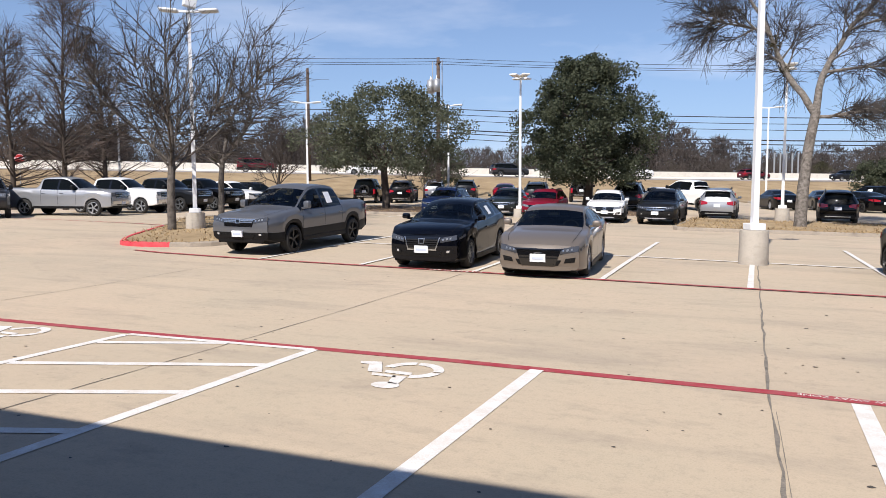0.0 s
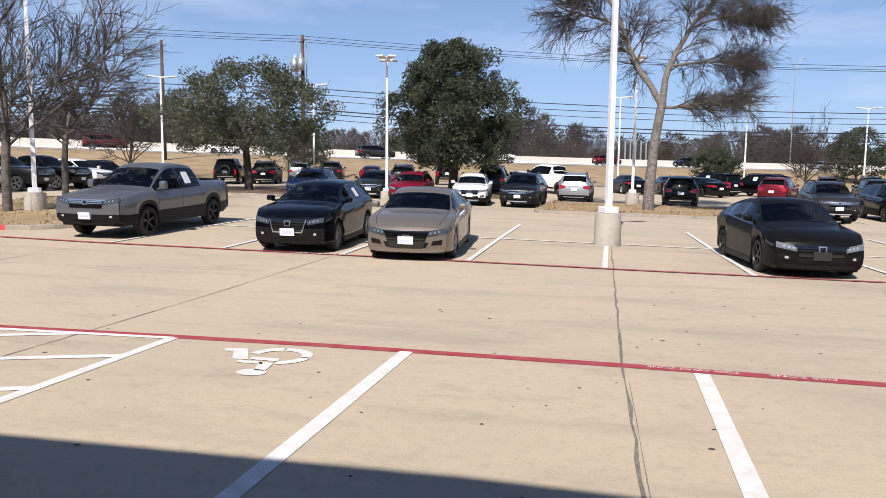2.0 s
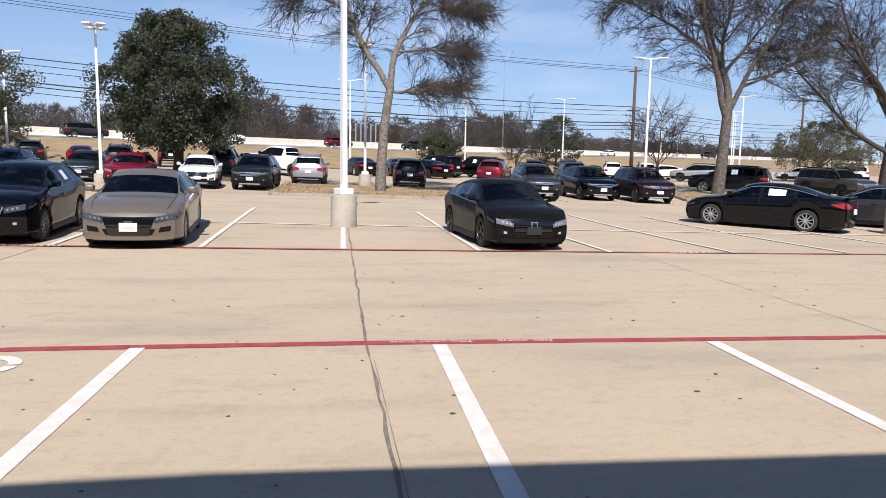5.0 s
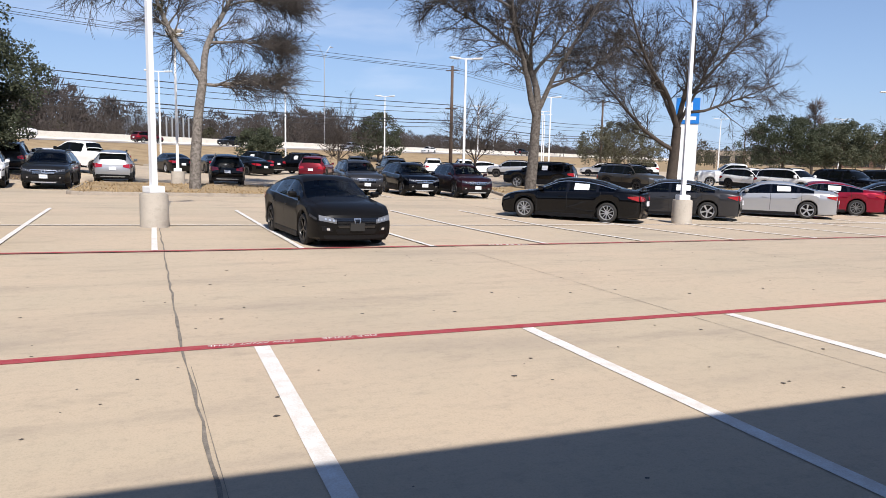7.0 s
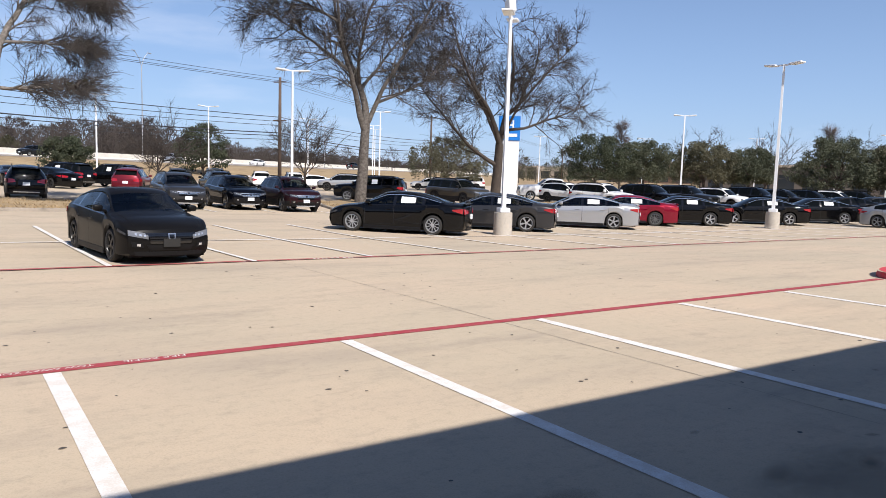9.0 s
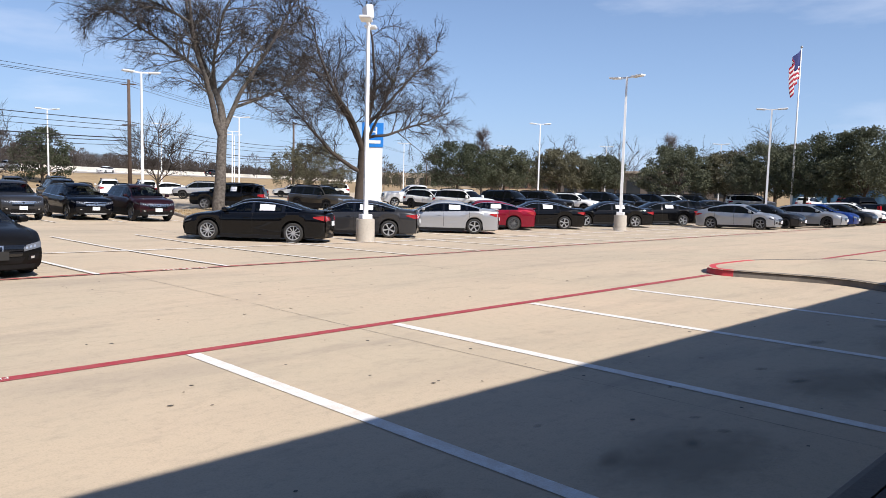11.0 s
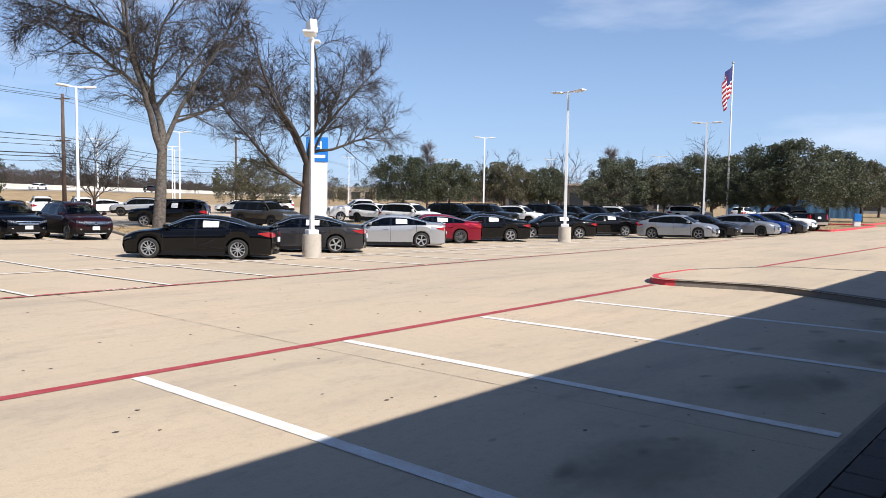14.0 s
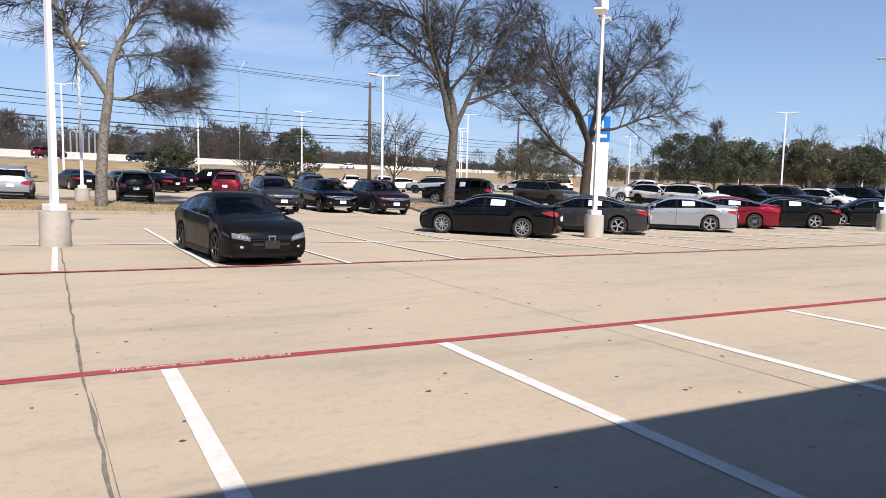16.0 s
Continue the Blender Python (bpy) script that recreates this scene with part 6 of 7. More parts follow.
car("hatch", "charcoal", 43.9, 18.2, -84, "charcoal compact car facing the drive", "car", "winged", M_RIMBLACK, 5, FRONTROW)
car("hatch", "lunar", 47.1, 17.0, -84, "pale silver compact car with dark wheels", "car", "winged", M_RIMBLACK, 5, FRONTROW)
car("hatch", "brightblue", 49.9, 17.2, -84, "bright blue compact car facing the drive", "car", "winged", M_RIMBLACK, 5, FRONTROW)
car("hatch", "charcoal", 52.4, 16.9, -84, "charcoal compact car facing the drive", "car", "winged", M_RIMBLACK, 5, FRONTROW)
car("crossover", "white", 55.2, 17.0, -84, "white compact car at the end of the row", "car", "winged", M_RIM, 5, FRONTROW)
car("pickup", "black", 60.6, 18.2, 60, "black pickup parked beside trees", "pickup", "truck", M_RIMDARK, 5)
car("sedan", "black", 50.5, 27.0, 150, "dark sedan in the second row", "car", "wide", M_RIM, 5)
car("sedan", "charcoal", 55.5, 27.5, 150, "dark sedan in the second row", "car", "wide", M_RIM, 5)
car("hatch", "steel", 37.35, 3.75, 95, "grey compact car parked past the walk", "car", "winged", M_RIMBLACK, 5)

# the row that faces the drive aisle
MID = "SUVs facing the aisle"
car("crossover", "blue", -16.4, 35.9, -82, "deep blue crossover facing the aisle", "suv", "chrome", M_RIMBLACK, 5, MID)
car("crossover", "green", -14.0, 38.9, -80, "dark green-grey crossover behind others", "suv", "chrome", M_RIM, 5, MID)
car("crossover", "red", -10.9, 35.9, -84, "red crossover facing the aisle", "suv", "winged", M_RIMBLACK, 5, MID)
car("crossover", "white", -7.75, 35.9, -82, "white crossover facing the aisle", "suv", "winged", M_RIMDARK, 5, MID)
car("wagon", "charcoal", -5.2, 36.3, -90, "charcoal wagon with roof rails", "suv", "chrome", M_RIMBLACK, 5, MID)
car("suv", "gray", 8.5, 36.4, -91, "dark grey SUV facing the aisle", "suv", "crossbar", M_RIM, 5, MID)
car("wagon", "navy", 11.25, 36.5, -88, "dark navy wagon with roof rails", "suv", "chrome", M_RIMDARK, 5, MID)
car("suv", "maroon", 13.65, 35.2, -90, "maroon SUV facing the aisle", "suv", "crossbar", M_RIMDARK, 5, MID)
car("suv", "silver", -3.1, 42.3, 91, "silver SUV parked nose-in beyond the grass", "suv", "chrome", M_RIM, 5)
car("suv", "black", 2.55, 43.0, 88, "black SUV parked nose-in beyond the grass", "suv", "chrome", M_RIM, 5)
BACK = "cars in the far rows"
for shp, pnt, x, y, hd, lab, cat, sty in (
        ("big_suv", "charcoal", -8.9, 48.0, 95, "charcoal SUV seen from behind", "suv", "chrome"),
        ("suv", "charcoal", -15.6, 49.5, 104, "dark SUV seen from behind", "suv", "chrome"),
        ("jeep", "black", -14.6, 57.8, 104, "black off-roader with a square body", "suv", "truck"),
        ("hatch", "red", -20.0, 55.0, 106, "red coupe seen from behind", "car", "winged"),
        ("suv", "charcoal", -23.8, 56.0, 110, "dark SUV in the far row", "suv", "chrome"),
        ("suv", "lunar", -26.6, 55.8, 112, "pale silver SUV in the far row", "suv", "chrome"),
        ("jeep", "black", -29.2, 49.3, 112, "black off-roader with a spare wheel", "suv", "truck"),
        ("suv", "black", -26.8, 50.6, 110, "black SUV seen from behind", "suv", "chrome"),
        ("pickup", "white", -5.7, 51.0, 148, "white pickup seen from behind", "pickup", "truck"),
        ("sedan", "black", -0.4, 58.0, 110, "black sedan seen from behind", "car", "wide"),
        ("sedan", "charcoal", 2.6, 59.5, 100, "charcoal sedan in the far row", "car", "wide"),
        ("big_suv", "black", 6.0, 61.5, 130, "black SUV with a window sheet", "suv", "chrome"),
        ("big_suv", "black", 9.6, 62.3, 130, "black SUV with a window sheet", "suv", "chrome"),
        ("sedan", "black", 4.9, 57.5, 120, "black sedan in the far row", "car", "wide"),
        ("suv", "darkred", 9.0, 50.5, 70, "red SUV seen from behind", "suv", "chrome"),
        ("suv", "charcoal", 15.4, 66.0, 80, "charcoal SUV in the far row", "suv", "chrome"),
        ("big_suv", "black", 19.0, 67.5, 80, "black SUV in the far row", "suv", "chrome"),
        ("suv", "black", 14.8, 52.0, 85, "black SUV between rows", "suv", "chrome"),
        ("suv", "white", 23.0, 66.5, 75, "white SUV in the far row", "suv", "chrome"),
        ("suv", "white", 26.0, 66.0, 75, "white SUV in the far row", "suv", "chrome"),
        ("hatch", "white", 32.0, 76.0, 165, "white sedan in the far row", "car", "winged"),
        ("suv", "silver", 30.6, 65.0, 150, "silver SUV in the far row", "suv", "chrome"),
        ("sedan", "navy", 34.2, 63.5, 150, "dark navy sedan in the far row", "car", "wide"),
        ("big_suv", "black", 23.9, 46.0, 140, "black SUV with a window sheet", "suv", "chrome"),
        ("crossover", "white", 45.0, 72.0, 150, "white crossover in the far row", "suv", "chrome"),
        ("big_suv", "white", 49.5, 71.5, 150, "white SUV in the far row", "suv", "chrome"),
        ("boxy_suv", "bronze", 29.0, 42.6, -78, "grey-brown boxy SUV facing the aisle", "suv", "truck"),
        ("pickup", "white", 42.5, 48.0, 150, "white pickup behind the row", "pickup", "truck"),
        ("suv", "white", 41.0, 44.5, -82, "white SUV in the second row", "suv", "chrome"),
        ("big_suv", "white", 40.0, 39.5, -82, "white SUV facing the aisle", "suv", "chrome"),
        ("big_suv", "black", 44.2, 38.6, -82, "black SUV facing the aisle", "suv", "chrome"),
        ("big_suv", "charcoal", 47.6, 37.9, -82, "charcoal SUV facing the aisle", "suv", "chrome"),
        ("suv", "white", 51.0, 37.2, -82, "white SUV facing the aisle", "suv", "chrome"),
        ("big_suv", "black", 54.0, 36.2, -82, "black SUV facing the aisle", "suv", "chrome"),
        ("suv", "charcoal", 57.0, 35.6, -82, "charcoal SUV facing the aisle", "suv", "chrome"),
        ("suv", "black", 60.0, 35.0, -82, "black SUV facing the aisle", "suv", "chrome"),
        ("suv", "white", 63.2, 34.6, -82, "white SUV facing the aisle", "suv", "chrome"),
        ("suv", "charcoal", 66.5, 34.2, -82, "charcoal SUV facing the aisle", "suv", "chrome"),
        ("suv", "white", 70.0, 36.0, -82, "white SUV facing the aisle", "suv", "chrome"),
        ("big_suv", "white", 78.0, 34.0, -50, "white SUV by the far trees", "suv", "chrome"),
        ("suv", "black", 84.0, 36.0, 0, "dark SUV by the far trees", "suv", "chrome"),
        ("suv", "white", 92.0, 33.0, 0, "white SUV by the far trees", "suv", "chrome"),
        ("suv", "red", 96.0, 30.0, 0, "red SUV by the far trees", "suv", "chrome")):
    car(shp, pnt, x, y, hd, lab, cat, sty, M_RIM if (x * 7) % 2 > 1 else M_RIMBLACK, 5, BACK, ((1, -0.45, 0.4, 0.25), (-1, -0.45, 0.4, 0.25)) if "sheet" in lab else ())
TRUCKS = "trucks beside the left drive"
car("pickup", "gray", -35.0, 22.9, -34, "dark grey pickup facing the drive", "pickup", "truck", M_RIMDARK, 5, TRUCKS)
car("pickup", "silver", -33.1, 25.9, 18, "silver crew-cab pickup parked by the grass", "pickup", "truck", M_RIM, 5, TRUCKS)
car("pickup", "white", -33.5, 29.4, 14, "white crew-cab pickup parked by the grass", "pickup", "truck", M_RIM, 5, TRUCKS)
car("pickup", "charcoal", -33.7, 32.9, 4, "dark grey pickup parked by the grass", "pickup", "truck", M_RIMDARK, 5, TRUCKS)
car("pickup", "black", -33.9, 36.1, 0, "black pickup parked by the grass", "pickup", "truck", M_RIMDARK, 5, TRUCKS)
car("small_pickup", "white", -34.2, 39.1, -3, "white small pickup parked by the grass", "pickup", "crossbar", M_RIM, 5, TRUCKS)
car("suv", "black", -34.3, 41.9, -5, "black SUV parked by the grass", "suv", "chrome", M_RIMDARK, 5, TRUCKS)
ROADCARS = "vehicles on the highway"
ra = math.degrees(math.atan2(HW_D[1], HW_D[0]))
for shp, pnt, s, q, back, lab, cat in (("boxy_suv", "darkred", 25, 6.0, False, "red SUV on the highway", "suv"), ("hatch", "white", 38, 9.0, True, "white sedan on the highway", "car"), ("pickup", "white", 74, 10.0, False, "white pickup on the highway", "pickup"),
                                       ("suv", "darkred", 96, 6.0, False, "red SUV on the highway", "suv"), ("big_suv", "gray", 57, 9.0, False, "grey SUV on the highway", "suv"), ("suv", "charcoal", 112, 6.0, True, "dark SUV on the highway", "suv"),
                                       ("suv", "lunar", 140, 9.0, True, "silver SUV on the highway", "suv"), ("hatch", "white", 170, 8.0, True, "white sedan on the highway", "car"), ("pickup", "charcoal", 220, 8.0, False, "dark pickup on the highway", "pickup")):
    x, y = hw_point(s, q)
    car(shp, pnt, x, y, ra + (180 if back else 0), lab, cat, "truck" if cat == "pickup" else "chrome", M_RIMDARK, 5, ROADCARS)


# ---- trees ----
class Wood:
    """Collects tapered tubes into one mesh."""

    def __init__(self):
        self.v, self.f = [], []

    def tube(self, pts, radii, sides):
        k0 = len(self.v)
        ref = Vector((0.3, 0.9, 0.1))
        for i, p in enumerate(pts):
            d = (pts[min(i + 1, len(pts) - 1)] - pts[max(i - 1, 0)]).normalized()
            u = d.cross(ref).normalized()
            w = d.cross(u)
            for k in range(sides):
                a = 2 * math.pi * k / sides
                self.v.append(tuple(p + (u * math.cos(a) + w * math.sin(a)) * radii[i]))
        for i in range(len(pts) - 1):
            for k in range(sides):
                a, b = k0 + i * sides + k, k0 + i * sides + (k + 1) % sides
                self.f.append((a, b, b + sides, a + sides))


def limb(rng, wood, p, d, length, r0, r1, sides, wander, pull, step=0.45):
    """One branch from p along d; pull bends it up (+) or lets it droop (-). Returns its points."""
    n = max(2, int(length / step))
    pts, radii = [Vector(p)], [r0]
    d = Vector(d).normalized()
    for i in range(n):
        d = (d + Vector((rng.gauss(0, wander), rng.gauss(0, wander), rng.gauss(0, wander) + pull))).normalized()
        pts.append(pts[-1] + d * (length / n))
        radii.append(r0 + (r1 - r0) * ((i + 1) / n) ** 0.8)
    wood.tube(pts, radii, sides)
    return pts


def side_way(rng, d, spread):
    d = Vector(d).normalized()
    ref = Vector((0, 0, 1)) if abs(d.z) < 0.9 else Vector((1, 0, 0))
    u = d.cross(ref).normalized()
    w = d.cross(u)
    a = rng.uniform(0, 2 * math.pi)
    s = radians(rng.gauss(spread, spread * 0.22))
    return (d * math.cos(s) + (u * math.cos(a) + w * math.sin(a)) * math.sin(s)).normalized()


def at_along(pts, t):
    f = t * (len(pts) - 1)
    i = min(int(f), len(pts) - 2)
    return pts[i].lerp(pts[i + 1], f - i), (pts[i + 1] - pts[i]).normalized()


def leaf_cloud(rng, centres, per, radius, size, verts, faces):
    for c in centres:
        rr = radius * rng.uniform(0.6, 1.25)
        for _ in range(int(per * rng.uniform(0.6, 1.3))):
            while True:
                o = Vector((rng.uniform(-1, 1), rng.uniform(-1, 1), rng.uniform(-0.8, 0.8)))
                if o.length < 1:
                    break
            p = Vector(c) + o * rr
            a = Vector((rng.gauss(0, 1), rng.gauss(0, 1), rng.gauss(0, 0.7))).normalized()
            b = a.cross(Vector((rng.gauss(0, 1), rng.gauss(0, 1), rng.gauss(0, 1)))).normalized()
            l, w = size * rng.uniform(0.6, 1.3), size * rng.uniform(0.3, 0.55)
            k = len(verts)
            verts += [tuple(p - a * l * 0.5), tuple(p + b * w), tuple(p + a * l * 0.5), tuple(p - b * w)]
            faces.append((k, k + 1, k + 2, k + 3))


def tree_root(x, y, label, group, lift=0.0):
    return thing("tree", pose(x, y, terrain(x, y) + lift - 0.05), label, "tree", group)


def finish_tree(root, trunk, twigs, bark, leaves=None, leaf_m=None, moss=None, twig_m=None):
    t = raw("trunk", trunk.v, trunk.f, bark, root, smooth=True)
    if twigs.f:
        tagged(raw("twig_mass", twigs.v, twigs.f, twig_m or M_TWIG, root), "fine bare twigs", kind="stuff")
    if leaves and leaves[1]:
        tagged(raw("crown", leaves[0], leaves[1], leaf_m, root), "small evergreen leaves", kind="stuff")
    if moss and moss[1]:
        tagged(raw("ball_moss", moss[0], moss[1], M_MOSS, root), "olive-brown moss tufts", kind="stuff")


def vase_tree(seed, x, y, height, width, label, lift, bark=M_BARK, trunk_h=1.7, limbs=7, r=0.12, twigs_each=17):
    """A bare ornamental tree: short trunk, limbs fanning up and out, straight twigs."""
    rng = random.Random(seed)
    root = tree_root(x, y, label, "bare trees", lift)
    wood, fine = Wood(), Wood()
    base = limb(rng, wood, (0, 0, 0), (0.02, 0.02, 1), trunk_h, r * 1.25, r, 10, 0.02, 0, 0.3)
    mains = [limb(rng, wood, base[-1] - Vector((0, 0, 0.1)), (0.04, 0, 1), height - trunk_h, r * 0.6, 0.016, 7, 0.06, 0.02)]
    for k in range(limbs):
        a = 2 * math.pi * k / limbs + rng.uniform(-0.3, 0.3)
        tilt = radians(rng.uniform(28, 62))
        d = (math.sin(tilt) * math.cos(a), math.sin(tilt) * math.sin(a), math.cos(tilt))
        ln = (height - trunk_h) * rng.uniform(0.65, 0.95) * (0.75 + width * 0.08)
        mains.append(limb(rng, wood, at_along(base, rng.uniform(0.72, 1.0))[0], d, ln, r * rng.uniform(0.3, 0.42), 0.014, 6, 0.06, 0.035))
    for m in mains:
        for j in range(13):
            p, d = at_along(m, rng.uniform(0.18, 0.98))
            sub = limb(rng, wood, p, side_way(rng, d, 48), rng.uniform(1.0, 2.7), 0.03, 0.008, 4, 0.07, 0.03, 0.35)
            for q in range(twigs_each):
                pp, dd = at_along(sub, rng.uniform(0.1, 1.0))
                limb(rng, fine, pp, side_way(rng, dd, 38), rng.uniform(0.3, 1.1), 0.011, 0.005, 3, 0.09, 0.03, 0.45)
    finish_tree(root, wood, fine, bark)


def cypress_tree(seed, x, y, height, spread, label):
    """A tall winter cypress: one leader, many thin rising branches, a haze of twigs."""
    rng = random.Random(seed)
    root = tree_root(x, y, label, "bare trees")
    wood, fine = Wood(), Wood()
    lead = limb(rng, wood, (0, 0, 0), (0, 0, 1), height, 0.2, 0.02, 8, 0.012, 0.01, 0.7)
    for k in range(120):
        t = rng.uniform(0.12, 0.97)
        p, d = at_along(lead, t)
        ln = spread * (0.35 + 0.9 * (1 - t) ** 0.8) * rng.uniform(0.6, 1.05) if t > 0.25 else spread * rng.uniform(0.7, 1.2)
        a = rng.uniform(0, 2 * math.pi)
        tilt = radians(rng.uniform(40, 62) if t > 0.3 else rng.uniform(60, 85))
        b = limb(rng, wood, p, (math.sin(tilt) * math.cos(a), math.sin(tilt) * math.sin(a), math.cos(tilt)), ln, 0.045 * (1.1 - t) + 0.012, 0.008, 4, 0.05, 0.03, 0.5)
        for j in range(26):
            pp, dd = at_along(b, rng.uniform(0.12, 1.0))
            limb(rng, fine, pp, side_way(rng, dd, 40), rng.uniform(0.4, 1.2), 0.011, 0.005, 3, 0.1, 0.02, 0.6)
    finish_tree(root, wood, fine, M_BARK, twig_m=M_TWIGRED)


def elm_tree(seed, x, y, trunk_way, fork, limbs, label, bark, r=0.3, twig=22, lift=0.0, tufts=14, droop=-0.03, sublen=(1.6, 3.4), nsub=11, clear=0.16, bend=0.02, wander=0.085):
    """A tall winter elm. limbs: (direction, length, start along the trunk, thickness)."""
    rng = random.Random(seed)
    root = tree_root(x, y, label, "tall bare trees", lift)
    wood, fine = Wood(), Wood()
    base = limb(rng, wood, (0, 0, 0), trunk_way, fork, r * 1.15, r * 0.8, 14, bend, 0.01, 0.5)
    moss = ([], [])
    tuft_at = []
    grown = []
    for d, ln, t, th in limbs:
        p, _ = at_along(grown[t[0]], t[1]) if isinstance(t, tuple) else at_along(base, t)
        m = limb(rng, wood, p, d, ln, th, 0.03, 8, wander, 0.012 if Vector(d).normalized().z > 0.35 else -0.005, 0.5)
        grown.append(m)
        level = 0.3 if Vector(d).normalized().z < 0.35 else 1.0
        for j in range(nsub):
            tt = rng.uniform(clear, 0.99)
            p, dd = at_along(m, tt)
            w1 = side_way(rng, dd, 48)
            w1.z *= level
            s1 = limb(rng, wood, p, w1, rng.uniform(*sublen) * (1.05 - 0.4 * tt), 0.055 * (1.2 - tt * 0.6), 0.014, 5, 0.1, 0.0, 0.45)
            if rng.random() < 0.25:
                tuft_at.append(p)
            for q in range(7):
                pp, d2 = at_along(s1, rng.uniform(0.2, 1.0))
                w2 = side_way(rng, d2, 42)
                w2.z *= 0.5 + level / 2
                s2 = limb(rng, fine, pp, w2, rng.uniform(0.8, 2.0) * (0.6 + level * 0.4), 0.02, 0.008, 3, 0.11, droop, 0.5)
                for w in range(twig):
                    p3, d3 = at_along(s2, rng.uniform(0.05, 1.0))
                    limb(rng, fine, p3, side_way(rng, d3, 46), rng.uniform(0.3, 0.9), 0.0095, 0.005, 3, 0.12, droop * 1.6, 0.6)
    rng.shuffle(tuft_at)
    leaf_cloud(rng, tuft_at[:tufts], 60, 0.26, 0.1, *moss)
    finish_tree(root, wood, fine, bark, moss=moss)


def oak_tree(seed, x, y, height, width, trunk_h, label, leaf, n_clumps, per, clump, size, shape="round", lift=0.0, r=0.2, sparse=0.0, group="evergreen trees", fine_twigs=True):
    """A live oak: limbs inside, leaves in uneven clumps mostly near the outside of a lobed crown."""
    rng = random.Random(seed)
    root = tree_root(x, y, label, group, lift)
    wood, fine = Wood(), Wood()
    base = limb(rng, wood, (0, 0, 0), (rng.uniform(-0.06, 0.06), 0, 1), trunk_h, r * 1.2, r * 0.85, 10, 0.03, 0, 0.35)
    top = base[-1]
    low = trunk_h * (0.7 if shape == "egg" else 0.8)
    tall = height - low
    centres = []

    def reach(z):
        if shape == "egg":
            return math.sqrt(max(0.0, 1 - ((z - 0.33) / 0.7) ** 2)) if z > 0.33 else 0.72 + 0.28 * z / 0.33
        if shape == "flat":
            return math.sqrt(max(0.0, 1 - ((z - 0.3) / 0.74) ** 2)) if z > 0.3 else 0.8 + 0.2 * z / 0.3
        return math.sqrt(max(0.02, 1 - (2 * z - 0.85) ** 2 * 0.75))

    for k in range(9):
        a = 2 * math.pi * k / 9 + rng.uniform(-0.3, 0.3)
        tilt = radians(rng.uniform(15, 68))
        m = limb(rng, wood, top - Vector((0, 0, rng.uniform(0, trunk_h * 0.25))), (math.sin(tilt) * math.cos(a), math.sin(tilt) * math.sin(a), math.cos(tilt)), (height - trunk_h) * rng.uniform(0.5, 0.75), r * 0.5, 0.03, 6, 0.1, 0.01)
        for j in range(5):
            p, d = at_along(m, rng.uniform(0.35, 1.0))
            s = limb(rng, fine, p, side_way(rng, d, 45), rng.uniform(0.8, 1.8), 0.03, 0.01, 3, 0.1, 0.0, 0.4)
            centres.append(s[-1])
    while len(centres) < n_clumps:
        z = rng.uniform(0, 1)
        a = rng.uniform(0, 2 * math.pi)
        q = rng.uniform(0.12, 1.0) ** 0.45
        lobe = 1.0 + 0.34 * noise.noise((math.cos(a) * 1.5 + seed, math.sin(a) * 1.5, z * 2.2)) + 0.16 * noise.noise((math.cos(a) * 4 + seed, math.sin(a) * 4, z * 6))
        rad = reach(z) * q * width / 2 * lobe
        c = Vector((math.cos(a) * rad, math.sin(a) * rad, low + z * tall * (0.94 + 0.1 * (lobe - 1))))
        if noise.noise((c.x * 0.6 + seed, c.y * 0.6, c.z * 0.6)) < -0.3 + sparse:
            continue
        centres.append(c)
        if fine_twigs and q > 0.75 and rng.random() < 0.5:
            for _ in range(2):
                limb(rng, fine, c, (math.cos(a) + rng.gauss(0, 0.6), math.sin(a) + rng.gauss(0, 0.6), rng.gauss(0.5, 0.6)), rng.uniform(0.4, 1.0) * clump * 1.7, 0.012, 0.004, 3, 0.15, 0, 0.3)
    leaves = ([], [])
    leaf_cloud(rng, centres, per, clump, size, *leaves)
    finish_tree(root, wood, fine, M_BARK, leaves, leaf)


# on the near island
vase_tree(11, -19.0, 18.9, 7.1, 5.0, "bare ornamental tree on the grass island", ISLAND_H, M_BARKMID, 2.6, 8)
vase_tree(12, -21.9, 24.6, 7.9, 5.6, "bare ornamental tree on the grass island", ISLAND_H, M_BARKMID, 2.6, 8, r=0.11)
vase_tree(13, -36.5, 47.5, 7.2, 4.2, "small bare tree by the far verge", 0.0)
vase_tree(14, -24.3, 49.0, 4.2, 3.0, "thin young bare tree among parked cars", 0.0, r=0.06, limbs=5, twigs_each=8, trunk_h=1.2)
vase_tree(15, 23.5, 57.0, 6.5, 4.0, "small bare tree in the far rows", 0.0, r=0.1, limbs=6)
vase_tree(16, 15.6, 74.4, 6.0, 6.0, "low bare tree by the verge", 0.0, r=0.12)
cypress_tree(21, -39.6, 30.8, 13.0, 4.2, "tall bare cypress with grey twigs")
cypress_tree(22, -42.6, 29.6, 10.4, 3.8, "tall bare cypress with grey twigs")
cypress_tree(23, -39.4, 33.6, 10.6, 3.6, "tall bare cypress with grey twigs")
